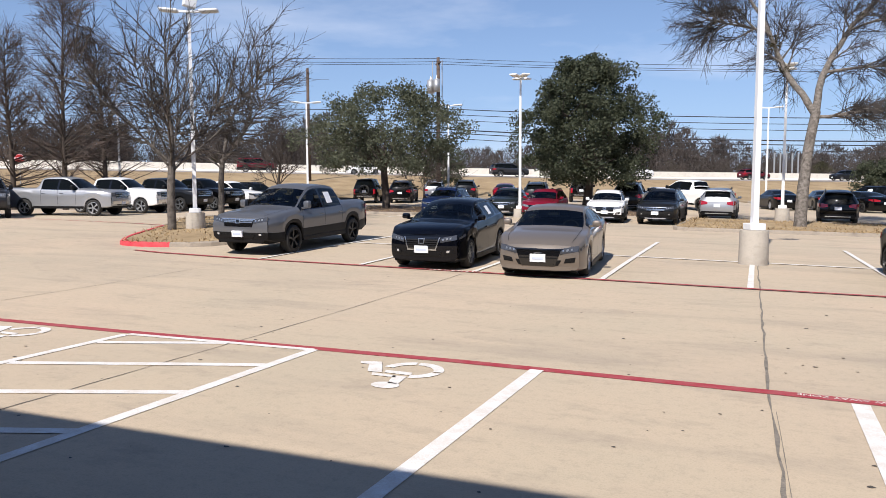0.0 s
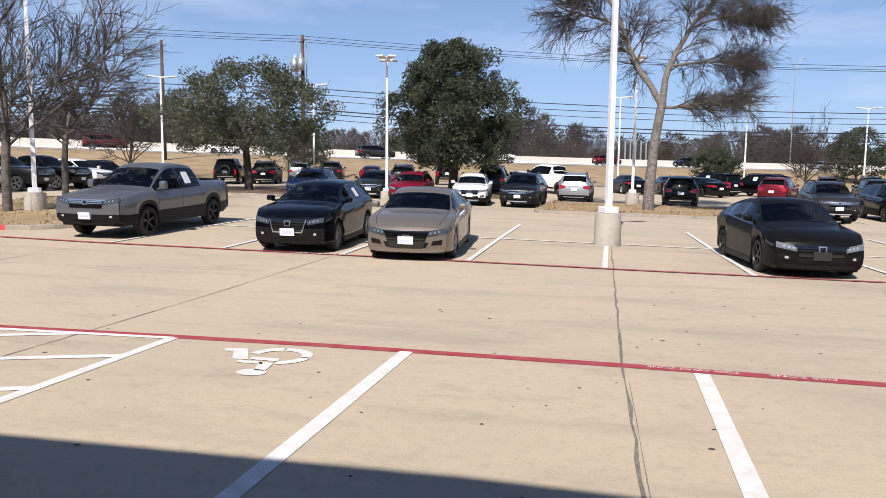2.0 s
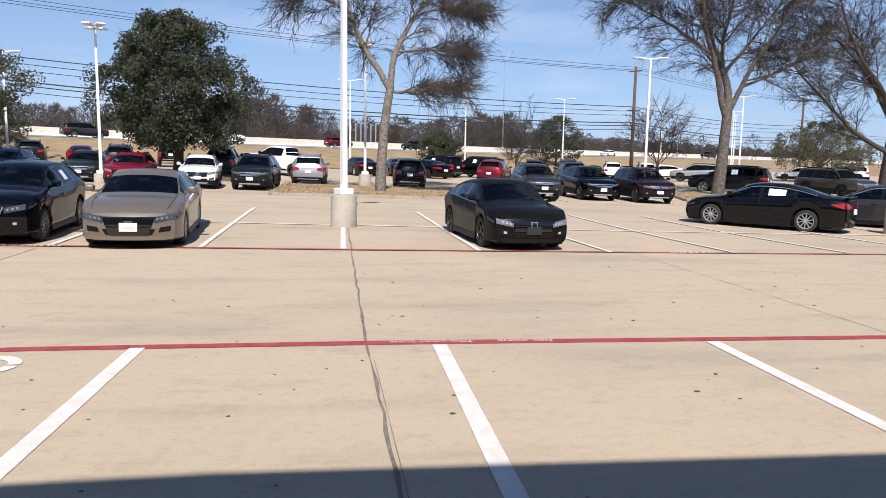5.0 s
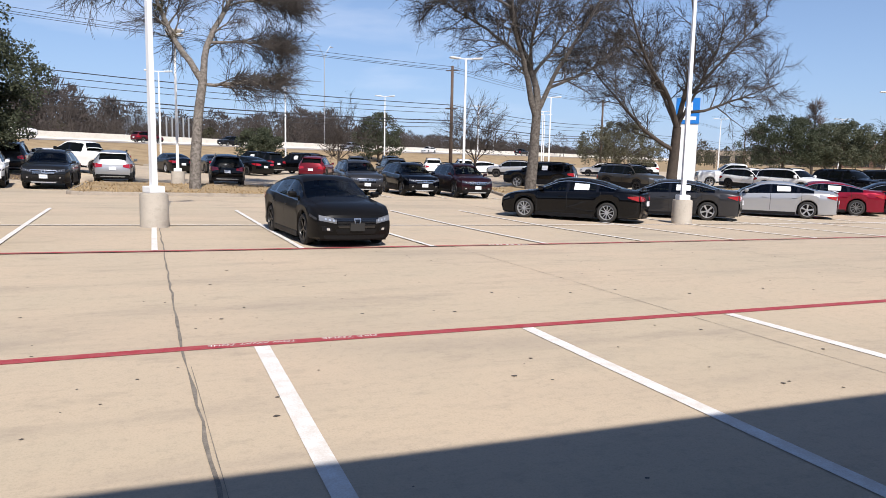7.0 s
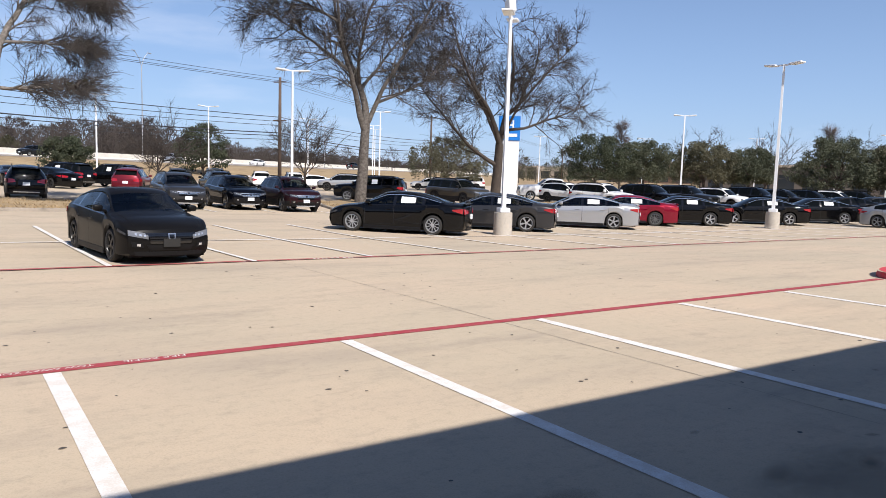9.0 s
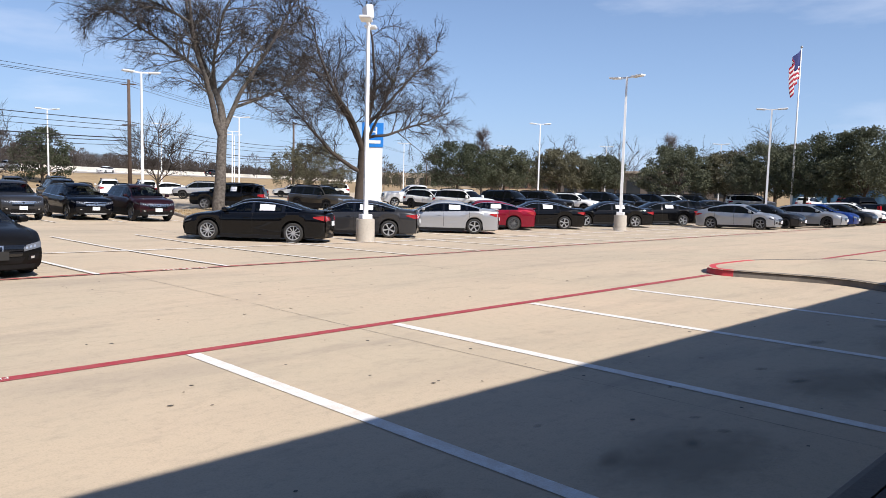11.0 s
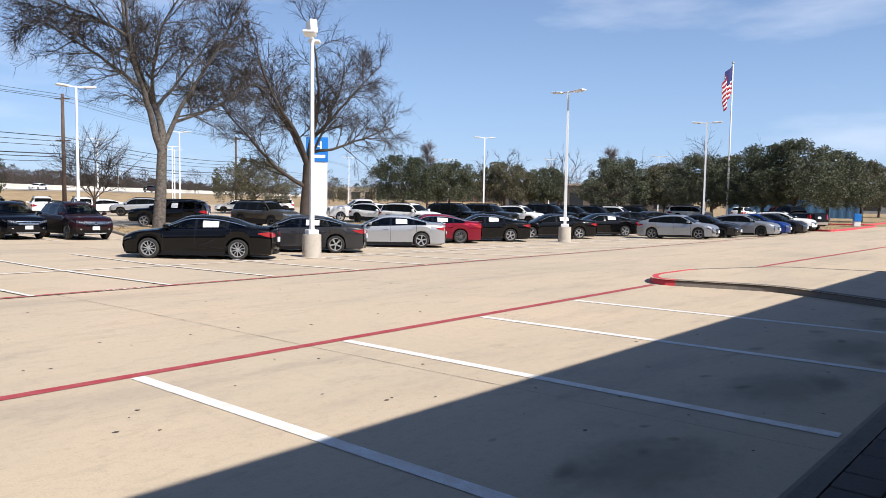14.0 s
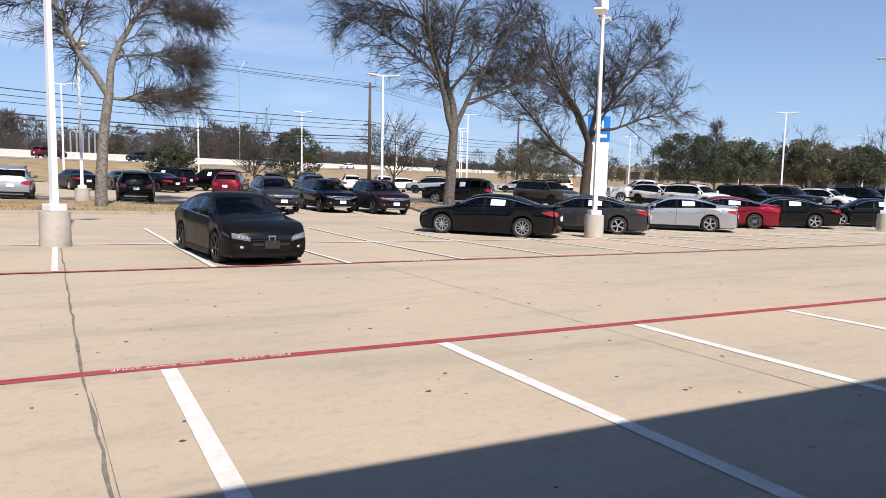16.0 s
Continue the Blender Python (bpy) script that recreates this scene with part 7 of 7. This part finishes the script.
# tall elms: limb directions, length, start, thickness
elm_tree(31, 0.7, 34.4, (0.0, 0, 1), 4.9, (((-0.5, -0.1, 1), 8.2, 0.97, 0.16), ((0.17, 0.1, 1), 9.2, 0.98, 0.17), ((1, -0.25, 0.05), 3.5, 0.95, 0.075), ((1.0, 0.2, 0.14), 3.3, (1, 0.19), 0.07), ((0.9, -0.3, 0.3), 2.8, (1, 0.42), 0.055), ((-0.9, 0.2, 0.5), 3.2, (0, 0.5), 0.06), ((0.7, 0.3, 0.9), 3.2, (1, 0.62), 0.06)),
         "tall elm with pale bark and sparse winter twigs", M_BARKPALE, 0.23, 16, ISLAND_H, 9, -0.04, (0.7, 1.5), 15, 0.14, 0.03, 0.1)
elm_tree(32, 20.6, 41.0, (0.02, 0, 1), 4.9, (((-0.4, -0.1, 1), 11.2, 0.9, 0.22), ((0.1, 0.1, 1), 11.6, 0.98, 0.25), ((0.42, -0.2, 1), 10.4, 0.97, 0.17), ((-0.95, 0.2, 0.85), 6.4, (0, 0.34), 0.11), ((-0.9, 0.4, 0.6), 5.0, (0, 0.6), 0.09), ((0.85, 0.3, 0.75), 7.2, (1, 0.2), 0.12), ((1.0, -0.2, 0.45), 6.0, (2, 0.16), 0.1), ((-0.3, -0.6, 1), 7.5, (1, 0.22), 0.12)),
         "tall bare elm with dense fine twigs", M_BARKMID, 0.33, 15, ISLAND_H, 7, -0.035, (1.6, 3.4), 18, 0.16, 0.02, 0.075)
elm_tree(33, 33.0, 43.5, (0.06, 0, 1), 4.4, (((-1.1, 0.15, 0.48), 9.2, 0.62, 0.17), ((-0.38, -0.1, 1), 10.6, 0.98, 0.22), ((0.28, 0.1, 1), 10.8, 0.97, 0.22), ((0.9, -0.2, 0.8), 8.8, (2, 0.18), 0.15), ((1.1, 0.1, 0.42), 8.2, (2, 0.08), 0.13), ((0.0, 0.6, 1), 8.8, 0.95, 0.14), ((0.1, -0.5, 1), 8.6, 0.97, 0.13), ((-0.9, 0.2, 0.9), 7.6, (1, 0.2), 0.13)),
         "wide bare elm with moss tufts in its crown", M_BARK, 0.36, 14, ISLAND_H, 20, -0.015, (1.6, 3.4), 18, 0.14, 0.03, 0.085)
# live oaks
oak_tree(41, -22.1, 39.4, 7.5, 10.6, 3.1, "dark green live oak on a mulch island", M_LEAF, 420, 78, 0.58, 0.13, "flat", ISLAND_H, 0.22, 0.22)
oak_tree(42, -10.75, 43.8, 9.3, 8.3, 2.8, "dense dark green live oak with a domed crown", M_LEAFDK, 560, 125, 0.6, 0.135, "egg", 0.0, 0.24, 0.03)
oak_tree(43, 46.0, 70.0, 6.2, 9.4, 1.8, "olive-green live oak behind parked cars", M_LEAFOL, 210, 90, 0.55, 0.14, "flat", 0.0, 0.2, 0.02)
oak_tree(44, -29.5, 63.0, 4.8, 6.0, 1.0, "low dark green oak by the verge", M_LEAFDK, 110, 60, 0.5, 0.18, "round", 0.0, 0.12)
oak_tree(45, 8.2, 76.5, 4.2, 4.4, 0.5, "rounded dark green shrub by the verge", M_LEAFDK, 150, 90, 0.5, 0.17, "round", 0.0, 0.1, -0.3)
oak_tree(46, 29.6, 111.0, 7.6, 8.0, 1.0, "dark green tree past the highway", M_LEAFDK, 170, 55, 0.7, 0.24, "round", 0.0, 0.2, -0.2)
for i, (x, y, hgt, wid, lf, lab) in enumerate((
        (60.5, 61.0, 7.0, 9.0, M_LEAFDK, "dense dark green oak"), (67.5, 60.0, 6.6, 8.0, M_LEAF, "green oak behind the lot"), (73.5, 56.0, 6.6, 8.0, M_LEAFOL, "olive-green oak behind the lot"), (78.0, 53.0, 6.0, 7.0, M_LEAF, "green oak behind the lot"),
        (74.0, 40.5, 7.0, 8.5, M_LEAF, "green oak beside parked cars"), (78.5, 37.0, 6.4, 7.0, M_LEAFOL, "olive-green oak beside parked cars"), (73.5, 30.5, 7.0, 7.5, M_LEAF, "green oak near the flagpole"), (77.0, 28.2, 7.2, 8.0, M_LEAFOL, "olive-green oak near the flagpole"),
        (72.0, 24.2, 7.8, 8.0, M_LEAFDK, "dark green oak near the flagpole"), (71.5, 21.0, 8.0, 8.6, M_LEAF, "broad green oak by the drive"), (80.5, 20.6, 7.6, 8.6, M_LEAF, "broad green oak by the drive"), (93.0, 20.3, 7.0, 8.0, M_LEAFOL, "olive-brown oak by the drive"), (135, 27, 8, 12, M_LEAFDK, "dark green tree past the fence"))):
    oak_tree(60 + i, x, y, hgt, wid, 2.6, lab, lf, 250, 85, 0.6, 0.17, "flat", 0.0, 0.16, 0.02, "oaks along the drive", False)
for i, (x, y, hgt) in enumerate(((86, 66, 8.5), (92, 60, 8.8), (96, 52, 8.4), (82, 33, 9.2), (100, 46, 8))):
    vase_tree(90 + i, x, y, hgt, 6.0, "bare elm behind the far rows", 0.0, r=0.18, limbs=8, twigs_each=9)
for i, (x, y, hgt) in enumerate(((72, 68, 9.2), (98, 55, 9.6))):
    cypress_tree(100 + i, x, y, hgt, 2.0, "narrow bare cypress behind the far rows")


# far woods beyond the highway: one mass of bare trunks and twigs
def woods(seed, spots, material, label, slivers=620, leafy=False):
    rng = random.Random(seed)
    variants = []
    for v in range(5):
        P, F = [], []

        def sliver(p, d, ln, w):
            k = len(P)
            s_ = d.cross(Vector((rng.gauss(0, 1), rng.gauss(0, 1), rng.gauss(0, 0.3)))).normalized() * w
            P.extend([p - s_, p + s_, p + d * ln])
            F.append((k, k + 1, k + 2))
        for t in range(3):
            sliver(Vector((rng.uniform(-0.1, 0.1), rng.uniform(-0.1, 0.1), 0)), Vector((rng.gauss(0, 0.12), rng.gauss(0, 0.12), 1)).normalized(), 0.9, 0.012)
        for i in range(slivers):
            z = rng.uniform(0.12, 1.0)
            rad = 0.36 * math.sqrt(max(0.03, 1 - (2 * z - 0.95) ** 2)) * rng.uniform(0.1, 1.0)
            a = rng.uniform(0, 6.283)
            c = Vector((rad * math.cos(a), rad * math.sin(a), z * 0.95))
            out = Vector((math.cos(a), math.sin(a), 0)) * rng.uniform(0.1, 1.0) + Vector((rng.gauss(0, 0.3), rng.gauss(0, 0.3), rng.uniform(0.2, 1.8)))
            sliver(c, out.normalized(), rng.uniform(0.04, 0.13) * (0.7 if leafy else 1), rng.uniform(0.005, 0.011) * (2.6 if leafy else 1))
        variants.append((np.array([tuple(p) for p in P]), np.array(F)))
    vs, fs, n = [], [], 0
    for x, y, h_ in spots:
        P, F = variants[rng.randrange(5)]
        a = rng.uniform(0, 6.283)
        c, s_ = math.cos(a), math.sin(a)
        w = h_ * rng.uniform(0.85, 1.35)
        q = np.column_stack(((P[:, 0] * c - P[:, 1] * s_) * w + x, (P[:, 0] * s_ + P[:, 1] * c) * w + y, P[:, 2] * h_ + terrain(x, y) - 0.2))
        vs.append(q)
        fs.append(F + n)
        n += len(q)
    me = bpy.data.meshes.new("woods")
    me.from_pydata(np.concatenate(vs).tolist(), [], np.concatenate(fs).tolist())
    me.materials.append(material)
    return tagged(new("woods", me), label, "trees", kind="stuff")


rng = random.Random(5)
spots = []
for i in range(700):
    s = rng.uniform(-130, 420)
    q = -rng.uniform(10, 46)
    hgt = (5.2 + 3.4 * noise.noise((s * 0.045, 2.0, 0.3)) + rng.uniform(-1.2, 1.6)) * (1.0 - 0.0006 * s)
    if s > 190:
        hgt *= 0.75
    spots.append((*hw_point(s, q), max(3.6, hgt * 1.5)))
woods(1, spots, M_WOODS, "bare brown winter woods beyond the highway")
spots = [(*hw_point(rng.uniform(-130, 420), -rng.uniform(7, 16)), rng.uniform(3.4, 6.4)) for i in range(430)]
woods(2, spots, M_WOODS, "low bare scrub along the highway", 480)
spots = [(*hw_point(rng.uniform(-130, 420), -rng.uniform(9, 30)), rng.uniform(3.2, 5.4)) for i in range(46)]
woods(3, spots, M_WOODSGR, "scattered evergreen cedars beyond the highway", 700, True)
spots = [(rng.uniform(120, 420), rng.uniform(20, 260), rng.uniform(4.5, 8.5)) for i in range(150)]
woods(4, spots, M_WOODSGR, "distant mixed trees beyond the car park", 420, True)
spots = [(rng.uniform(110, 420), rng.uniform(30, 260), rng.uniform(5, 9.5)) for i in range(110)]
woods(6, spots, M_WOODS, "distant bare trees beyond the car park", 330)


# ---- signs, flag and far things ----
def pylon_sign(x, y, turn):
    root = thing("pylon_sign", pose(x, y, terrain(x, y), 0, 0, turn), "tall white pylon sign with a blue panel", "sign")
    bm = bmesh.new()
    box(bm, -0.95, 0.95, -0.22, 0.22, 0, 6.0, 0.04)
    part("column", bm, M_SIGNWHITE, root)
    bm = bmesh.new()
    box(bm, -1.02, 1.02, -0.3, 0.3, 5.3, 7.6, 0.04)
    part("panel", bm, M_SIGNBLUE, root, "blue panel")
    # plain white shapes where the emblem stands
    bm = bmesh.new()
    for x0, x1, z0, z1 in ((-0.42, -0.27, 6.3, 7.2), (0.27, 0.42, 6.3, 7.2), (-0.27, 0.27, 6.68, 6.8)):
        box(bm, x0, x1, -0.325, -0.3, z0, z1)
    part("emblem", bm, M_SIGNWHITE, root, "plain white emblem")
    bm = bmesh.new()
    box(bm, -0.75, 0.75, -0.325, -0.3, 5.65, 5.95)
    part("name_bar", bm, M_SIGNWHITE, root)


pylon_sign(43.3, 55.2, -38)


def flagpole(x, y, height):
    root = thing("flagpole", pose(x, y, terrain(x, y)), "white flagpole with a striped flag hanging", "flagpole")
    bm = bmesh.new()
    cyl(bm, 0.11, 0.05, height, 12, Matrix.Translation((0, 0, height / 2)))
    part("pole", bm, M_POLE, root, smooth=True)
    bm = bmesh.new()
    bmesh.ops.create_uvsphere(bm, u_segments=10, v_segments=6, radius=0.12)
    bmesh.ops.translate(bm, verts=bm.verts, vec=(0, 0, height + 0.08))
    part("finial", bm, M_GALV, root)
    # cloth: hoist along the pole, the fly end sagging down in folds
    ax, ay = -math.sin(radians(18)), -math.cos(radians(18))
    L, H = 3.4, 2.6

    def cloth(u, v):
        out = 1.75 * (1 - math.exp(-2.2 * u)) * (0.75 + 0.25 * v)
        z = height - 0.15 - (1 - v) * H * (1 - 0.12 * u) - 2.1 * u ** 1.25
        fold = 0.16 * math.sin(u * 13 + v * 2.5) * min(1, u * 3)
        return (-0.28 * out * 2.0 + 0.05 - fold * 0.35, out * 0.35 + fold, z)
    cells = {0: [], 1: [], 2: []}
    verts = []
    nu, nv = 26, 26
    for j in range(nv + 1):
        for i in range(nu + 1):
            verts.append(cloth(i / nu, j / nv))
    for j in range(nv):
        for i in range(nu):
            a = j * (nu + 1) + i
            stripe = (j // 2) % 2
            k = 2 if i < nu * 0.4 and j >= 12 else (0 if stripe == 0 else 1)
            cells[k].append((a, a + 1, a + nu + 2, a + nu + 1))
    for k, (nm, material) in enumerate((("red_stripes", M_FLAGRED), ("white_stripes", M_FLAGWHITE), ("canton", M_FLAGBLUE))):
        me = mesh_of(nm, verts, cells[k], material)
        ob = new(nm if k == 2 else "flag_cloth", me)
        ob.parent = root
        m = ob.modifiers.new("thickness", "SOLIDIFY")
        m.thickness = 0.01
    return root


flagpole(70.3, 26.8, 15.3)


def stop_sign(x, y, turn):
    root = thing("stop_sign", pose(x, y, terrain(x, y), 0, 0, turn), "red octagonal stop sign on a thin post", "sign")
    bm = bmesh.new()
    box(bm, -0.03, 0.03, -0.03, 0.03, 0, 3.1)
    part("post", bm, M_GALV, root)
    for r, y0, m, nm in ((0.38, -0.045, M_SIGNWHITE, "border"), (0.35, -0.055, M_STOPRED, "plate")):
        bm = bmesh.new()
        cyl(bm, r, r, 0.012, 8, Matrix.Translation((0, y0, 2.95)) @ pose(0, 0, 0, 90, 0, 0) @ pose(0, 0, 0, 0, 0, 22.5))
        part(nm, bm, m, root)
    cu = bpy.data.curves.new("word", "FONT")
    cu.body, cu.size, cu.align_x, cu.align_y = "STOP", 0.27, "CENTER", "CENTER"
    tmp = bpy.data.objects.new("word", cu)
    scene.collection.objects.link(tmp)
    bpy.context.view_layer.update()
    me = bpy.data.meshes.new_from_object(tmp)
    bpy.data.objects.remove(tmp)
    me.materials.append(M_SIGNWHITE)
    ob = new("word", me)
    ob.parent = root
    ob.matrix_local = pose(0, -0.066, 2.95, 90, 0, 0)


stop_sign(-57.0, 40.2, 55)


def highway_lamp(x, y, height, turn):
    root = thing("highway_lamp", pose(x, y, terrain(x, y), 0, 0, turn), "tall grey highway lamp with a bent arm", "street lamp")
    wood = Wood()
    pts = [Vector((0, 0, 0)), Vector((0, 0, height * 0.55)), Vector((0, 0, height * 0.86)), Vector((0.5, 0, height * 0.93)), Vector((1.7, 0, height))]
    wood.tube(pts, [0.12, 0.1, 0.08, 0.06, 0.05], 8)
    wood.tube([Vector((0, 0, height * 0.86)), Vector((-0.5, 0, height * 0.92)), Vector((-1.7, 0, height * 0.99))], [0.07, 0.06, 0.05], 8)
    raw("mast", wood.v, wood.f, M_GALV, root, smooth=True)
    for sx in (1, -1):
        bm = bmesh.new()
        box(bm, sx * 1.6, sx * 2.35, -0.16, 0.16, height * 0.985, height * 0.985 + 0.14, 0.03)
        part("luminaire", bm, M_GALV, root)


highway_lamp(30.0, 157.0, 22.0, 30)
highway_lamp(*hw_point(210, 4), 13.0, 30)


def gantry_panels(x, y):
    root = thing("steel_posts", pose(x, y, terrain(x, y), 0, 0, 35), "row of tall grey steel posts", "posts")
    for k in range(5):
        bm = bmesh.new()
        cyl(bm, 0.14, 0.14, 5.0, 8, Matrix.Translation((k * 1.1, 0, 2.5)))
        part("post", bm, M_GALV, root)


gantry_panels(*hw_point(108, -5))


def house_block(name, x, y, w, d, h, turn, wall_m, label, n_win, storeys=1):
    """A far flat-roofed building with parapet and window openings."""
    root = thing(name, pose(x, y, terrain(x, y) - 0.3, 0, 0, turn), label, "building", "far buildings")
    bm = bmesh.new()
    box(bm, -w / 2, w / 2, -d / 2, d / 2, 0, h)
    part("wall", bm, wall_m, root)
    bm = bmesh.new()
    box(bm, -w / 2 - 0.15, w / 2 + 0.15, -d / 2 - 0.15, d / 2 + 0.15, h - 0.1, h + 0.35, 0.05)
    part("roof", bm, M_STUCCO, root)
    for s_ in range(storeys):
        for k in range(n_win):
            cx = -w / 2 + w * (k + 0.5) / n_win
            zz = 0.9 + s_ * h / storeys
            bm = bmesh.new()
            box(bm, cx - w / n_win * 0.33, cx + w / n_win * 0.33, -d / 2 - 0.03, -d / 2 + 0.1, zz, zz + h / storeys * 0.55)
            part("window", bm, M_DARKGLASS, root)


house_block("far_building", 124, 72, 34, 12, 5.0, -62, mat("dark_brown_cladding", (0.12, 0.1, 0.085), 0.8, var=0.5, scale=0.3), "long low dark building behind the lot", 9)
house_block("far_building", 230, 250, 60, 14, 6.0, -45, M_STUCCO, "tan shop building past the highway", 10)
house_block("far_building", 250, 205, 44, 14, 9.0, -45, M_BRICKRED, "red-brown office building past the highway", 9, 2)
house_block("far_building", 240, 150, 50, 12, 6.0, -50, M_STUCCO, "tan shop building past the far rows", 9)
house_block("far_building", 190, 45, 36, 14, 6.5, -75, mat("grey_cladding", (0.3, 0.3, 0.3), 0.8, var=0.4, scale=0.3), "grey warehouse past the fence", 7)


def container(x, y, turn):
    root = thing("storage_container", pose(x, y, terrain(x, y), 0, 0, turn), "blue ribbed steel storage container", "container")
    verts, faces = [], []
    n = 48
    for i in range(n + 1):
        x_ = -6 + 12 * i / n
        o = 0.04 if (i // 2) % 2 else 0.0
        for yy, zz in ((-1.2 - o, 0.1), (-1.2 - o, 2.5), (1.2, 2.5), (1.2, 0.1)):
            verts.append((x_, yy, zz))
    for i in range(n):
        for j in range(3):
            a = i * 4 + j
            faces.append((a, a + 4, a + 5, a + 1))
    faces += [(0, 1, 2, 3), (n * 4 + 3, n * 4 + 2, n * 4 + 1, n * 4)]
    raw("body", verts, faces, M_CONTAINER, root)
    for zz in (0.05, 2.5):
        bm = bmesh.new()
        box(bm, -6.05, 6.05, -1.28, -1.18, zz, zz + 0.12)
        part("rail", bm, M_CONTAINER, root)


container(98.0, 31.0, -72)
container(113.0, 31.0, -78)


def kiosk(x, y):
    root = thing("utility_box", pose(x, y, terrain(x, y) + ISLAND_H, 0, 0, 25), "blue and white box cabinet by the drive", "cabinet")
    bm = bmesh.new()
    box(bm, -0.27, 0.27, -0.25, 0.25, 0, 0.45, 0.02)
    part("base", bm, M_SIGNWHITE, root)
    bm = bmesh.new()
    box(bm, -0.31, 0.31, -0.28, 0.28, 0.45, 1.1, 0.03)
    part("cabinet", bm, M_SIGNBLUE, root)


kiosk(71.0, 15.8)


def chain_fence(x0, y0, x1, y1, n):
    root = thing("chain_fence", Matrix(), "grey chain-link fence past the drive", "fence")
    mesh_m = M_GALV
    for i in range(n + 1):
        t = i / n
        x, y = x0 + (x1 - x0) * t, y0 + (y1 - y0) * t
        z = terrain(x, y)
        bm = bmesh.new()
        cyl(bm, 0.04, 0.04, 2.0, 6, Matrix.Translation((x, y, z + 1.0)))
        part("post", bm, mesh_m, root)
    for hgt in (0.1, 1.0, 1.95):
        wire((x0, y0, terrain(x0, y0) + hgt), (x1, y1, terrain(x1, y1) + hgt), 0, 0.025, root, 4)
    verts, faces = [], []
    ln = math.hypot(x1 - x0, y1 - y0)
    m = int(ln / 0.35)
    for i in range(m):
        for sg in (1, -1):
            t0, t1 = i / m, min(1, max(0, (i + sg * 5) / m))
            a = Vector((x0 + (x1 - x0) * t0, y0 + (y1 - y0) * t0, terrain(x0, y0) + 0.05))
            b = Vector((x0 + (x1 - x0) * t1, y0 + (y1 - y0) * t1, terrain(x0, y0) + 1.95))
            k = len(verts)
            verts += [tuple(a), tuple(a + Vector((0, 0, 0.03))), tuple(b + Vector((0, 0, 0.03))), tuple(b)]
            faces.append((k, k + 1, k + 2, k + 3))
    tagged(raw("mesh", verts, faces, mesh_m, root), kind="stuff")


chain_fence(118, 22, 126, -8, 12)


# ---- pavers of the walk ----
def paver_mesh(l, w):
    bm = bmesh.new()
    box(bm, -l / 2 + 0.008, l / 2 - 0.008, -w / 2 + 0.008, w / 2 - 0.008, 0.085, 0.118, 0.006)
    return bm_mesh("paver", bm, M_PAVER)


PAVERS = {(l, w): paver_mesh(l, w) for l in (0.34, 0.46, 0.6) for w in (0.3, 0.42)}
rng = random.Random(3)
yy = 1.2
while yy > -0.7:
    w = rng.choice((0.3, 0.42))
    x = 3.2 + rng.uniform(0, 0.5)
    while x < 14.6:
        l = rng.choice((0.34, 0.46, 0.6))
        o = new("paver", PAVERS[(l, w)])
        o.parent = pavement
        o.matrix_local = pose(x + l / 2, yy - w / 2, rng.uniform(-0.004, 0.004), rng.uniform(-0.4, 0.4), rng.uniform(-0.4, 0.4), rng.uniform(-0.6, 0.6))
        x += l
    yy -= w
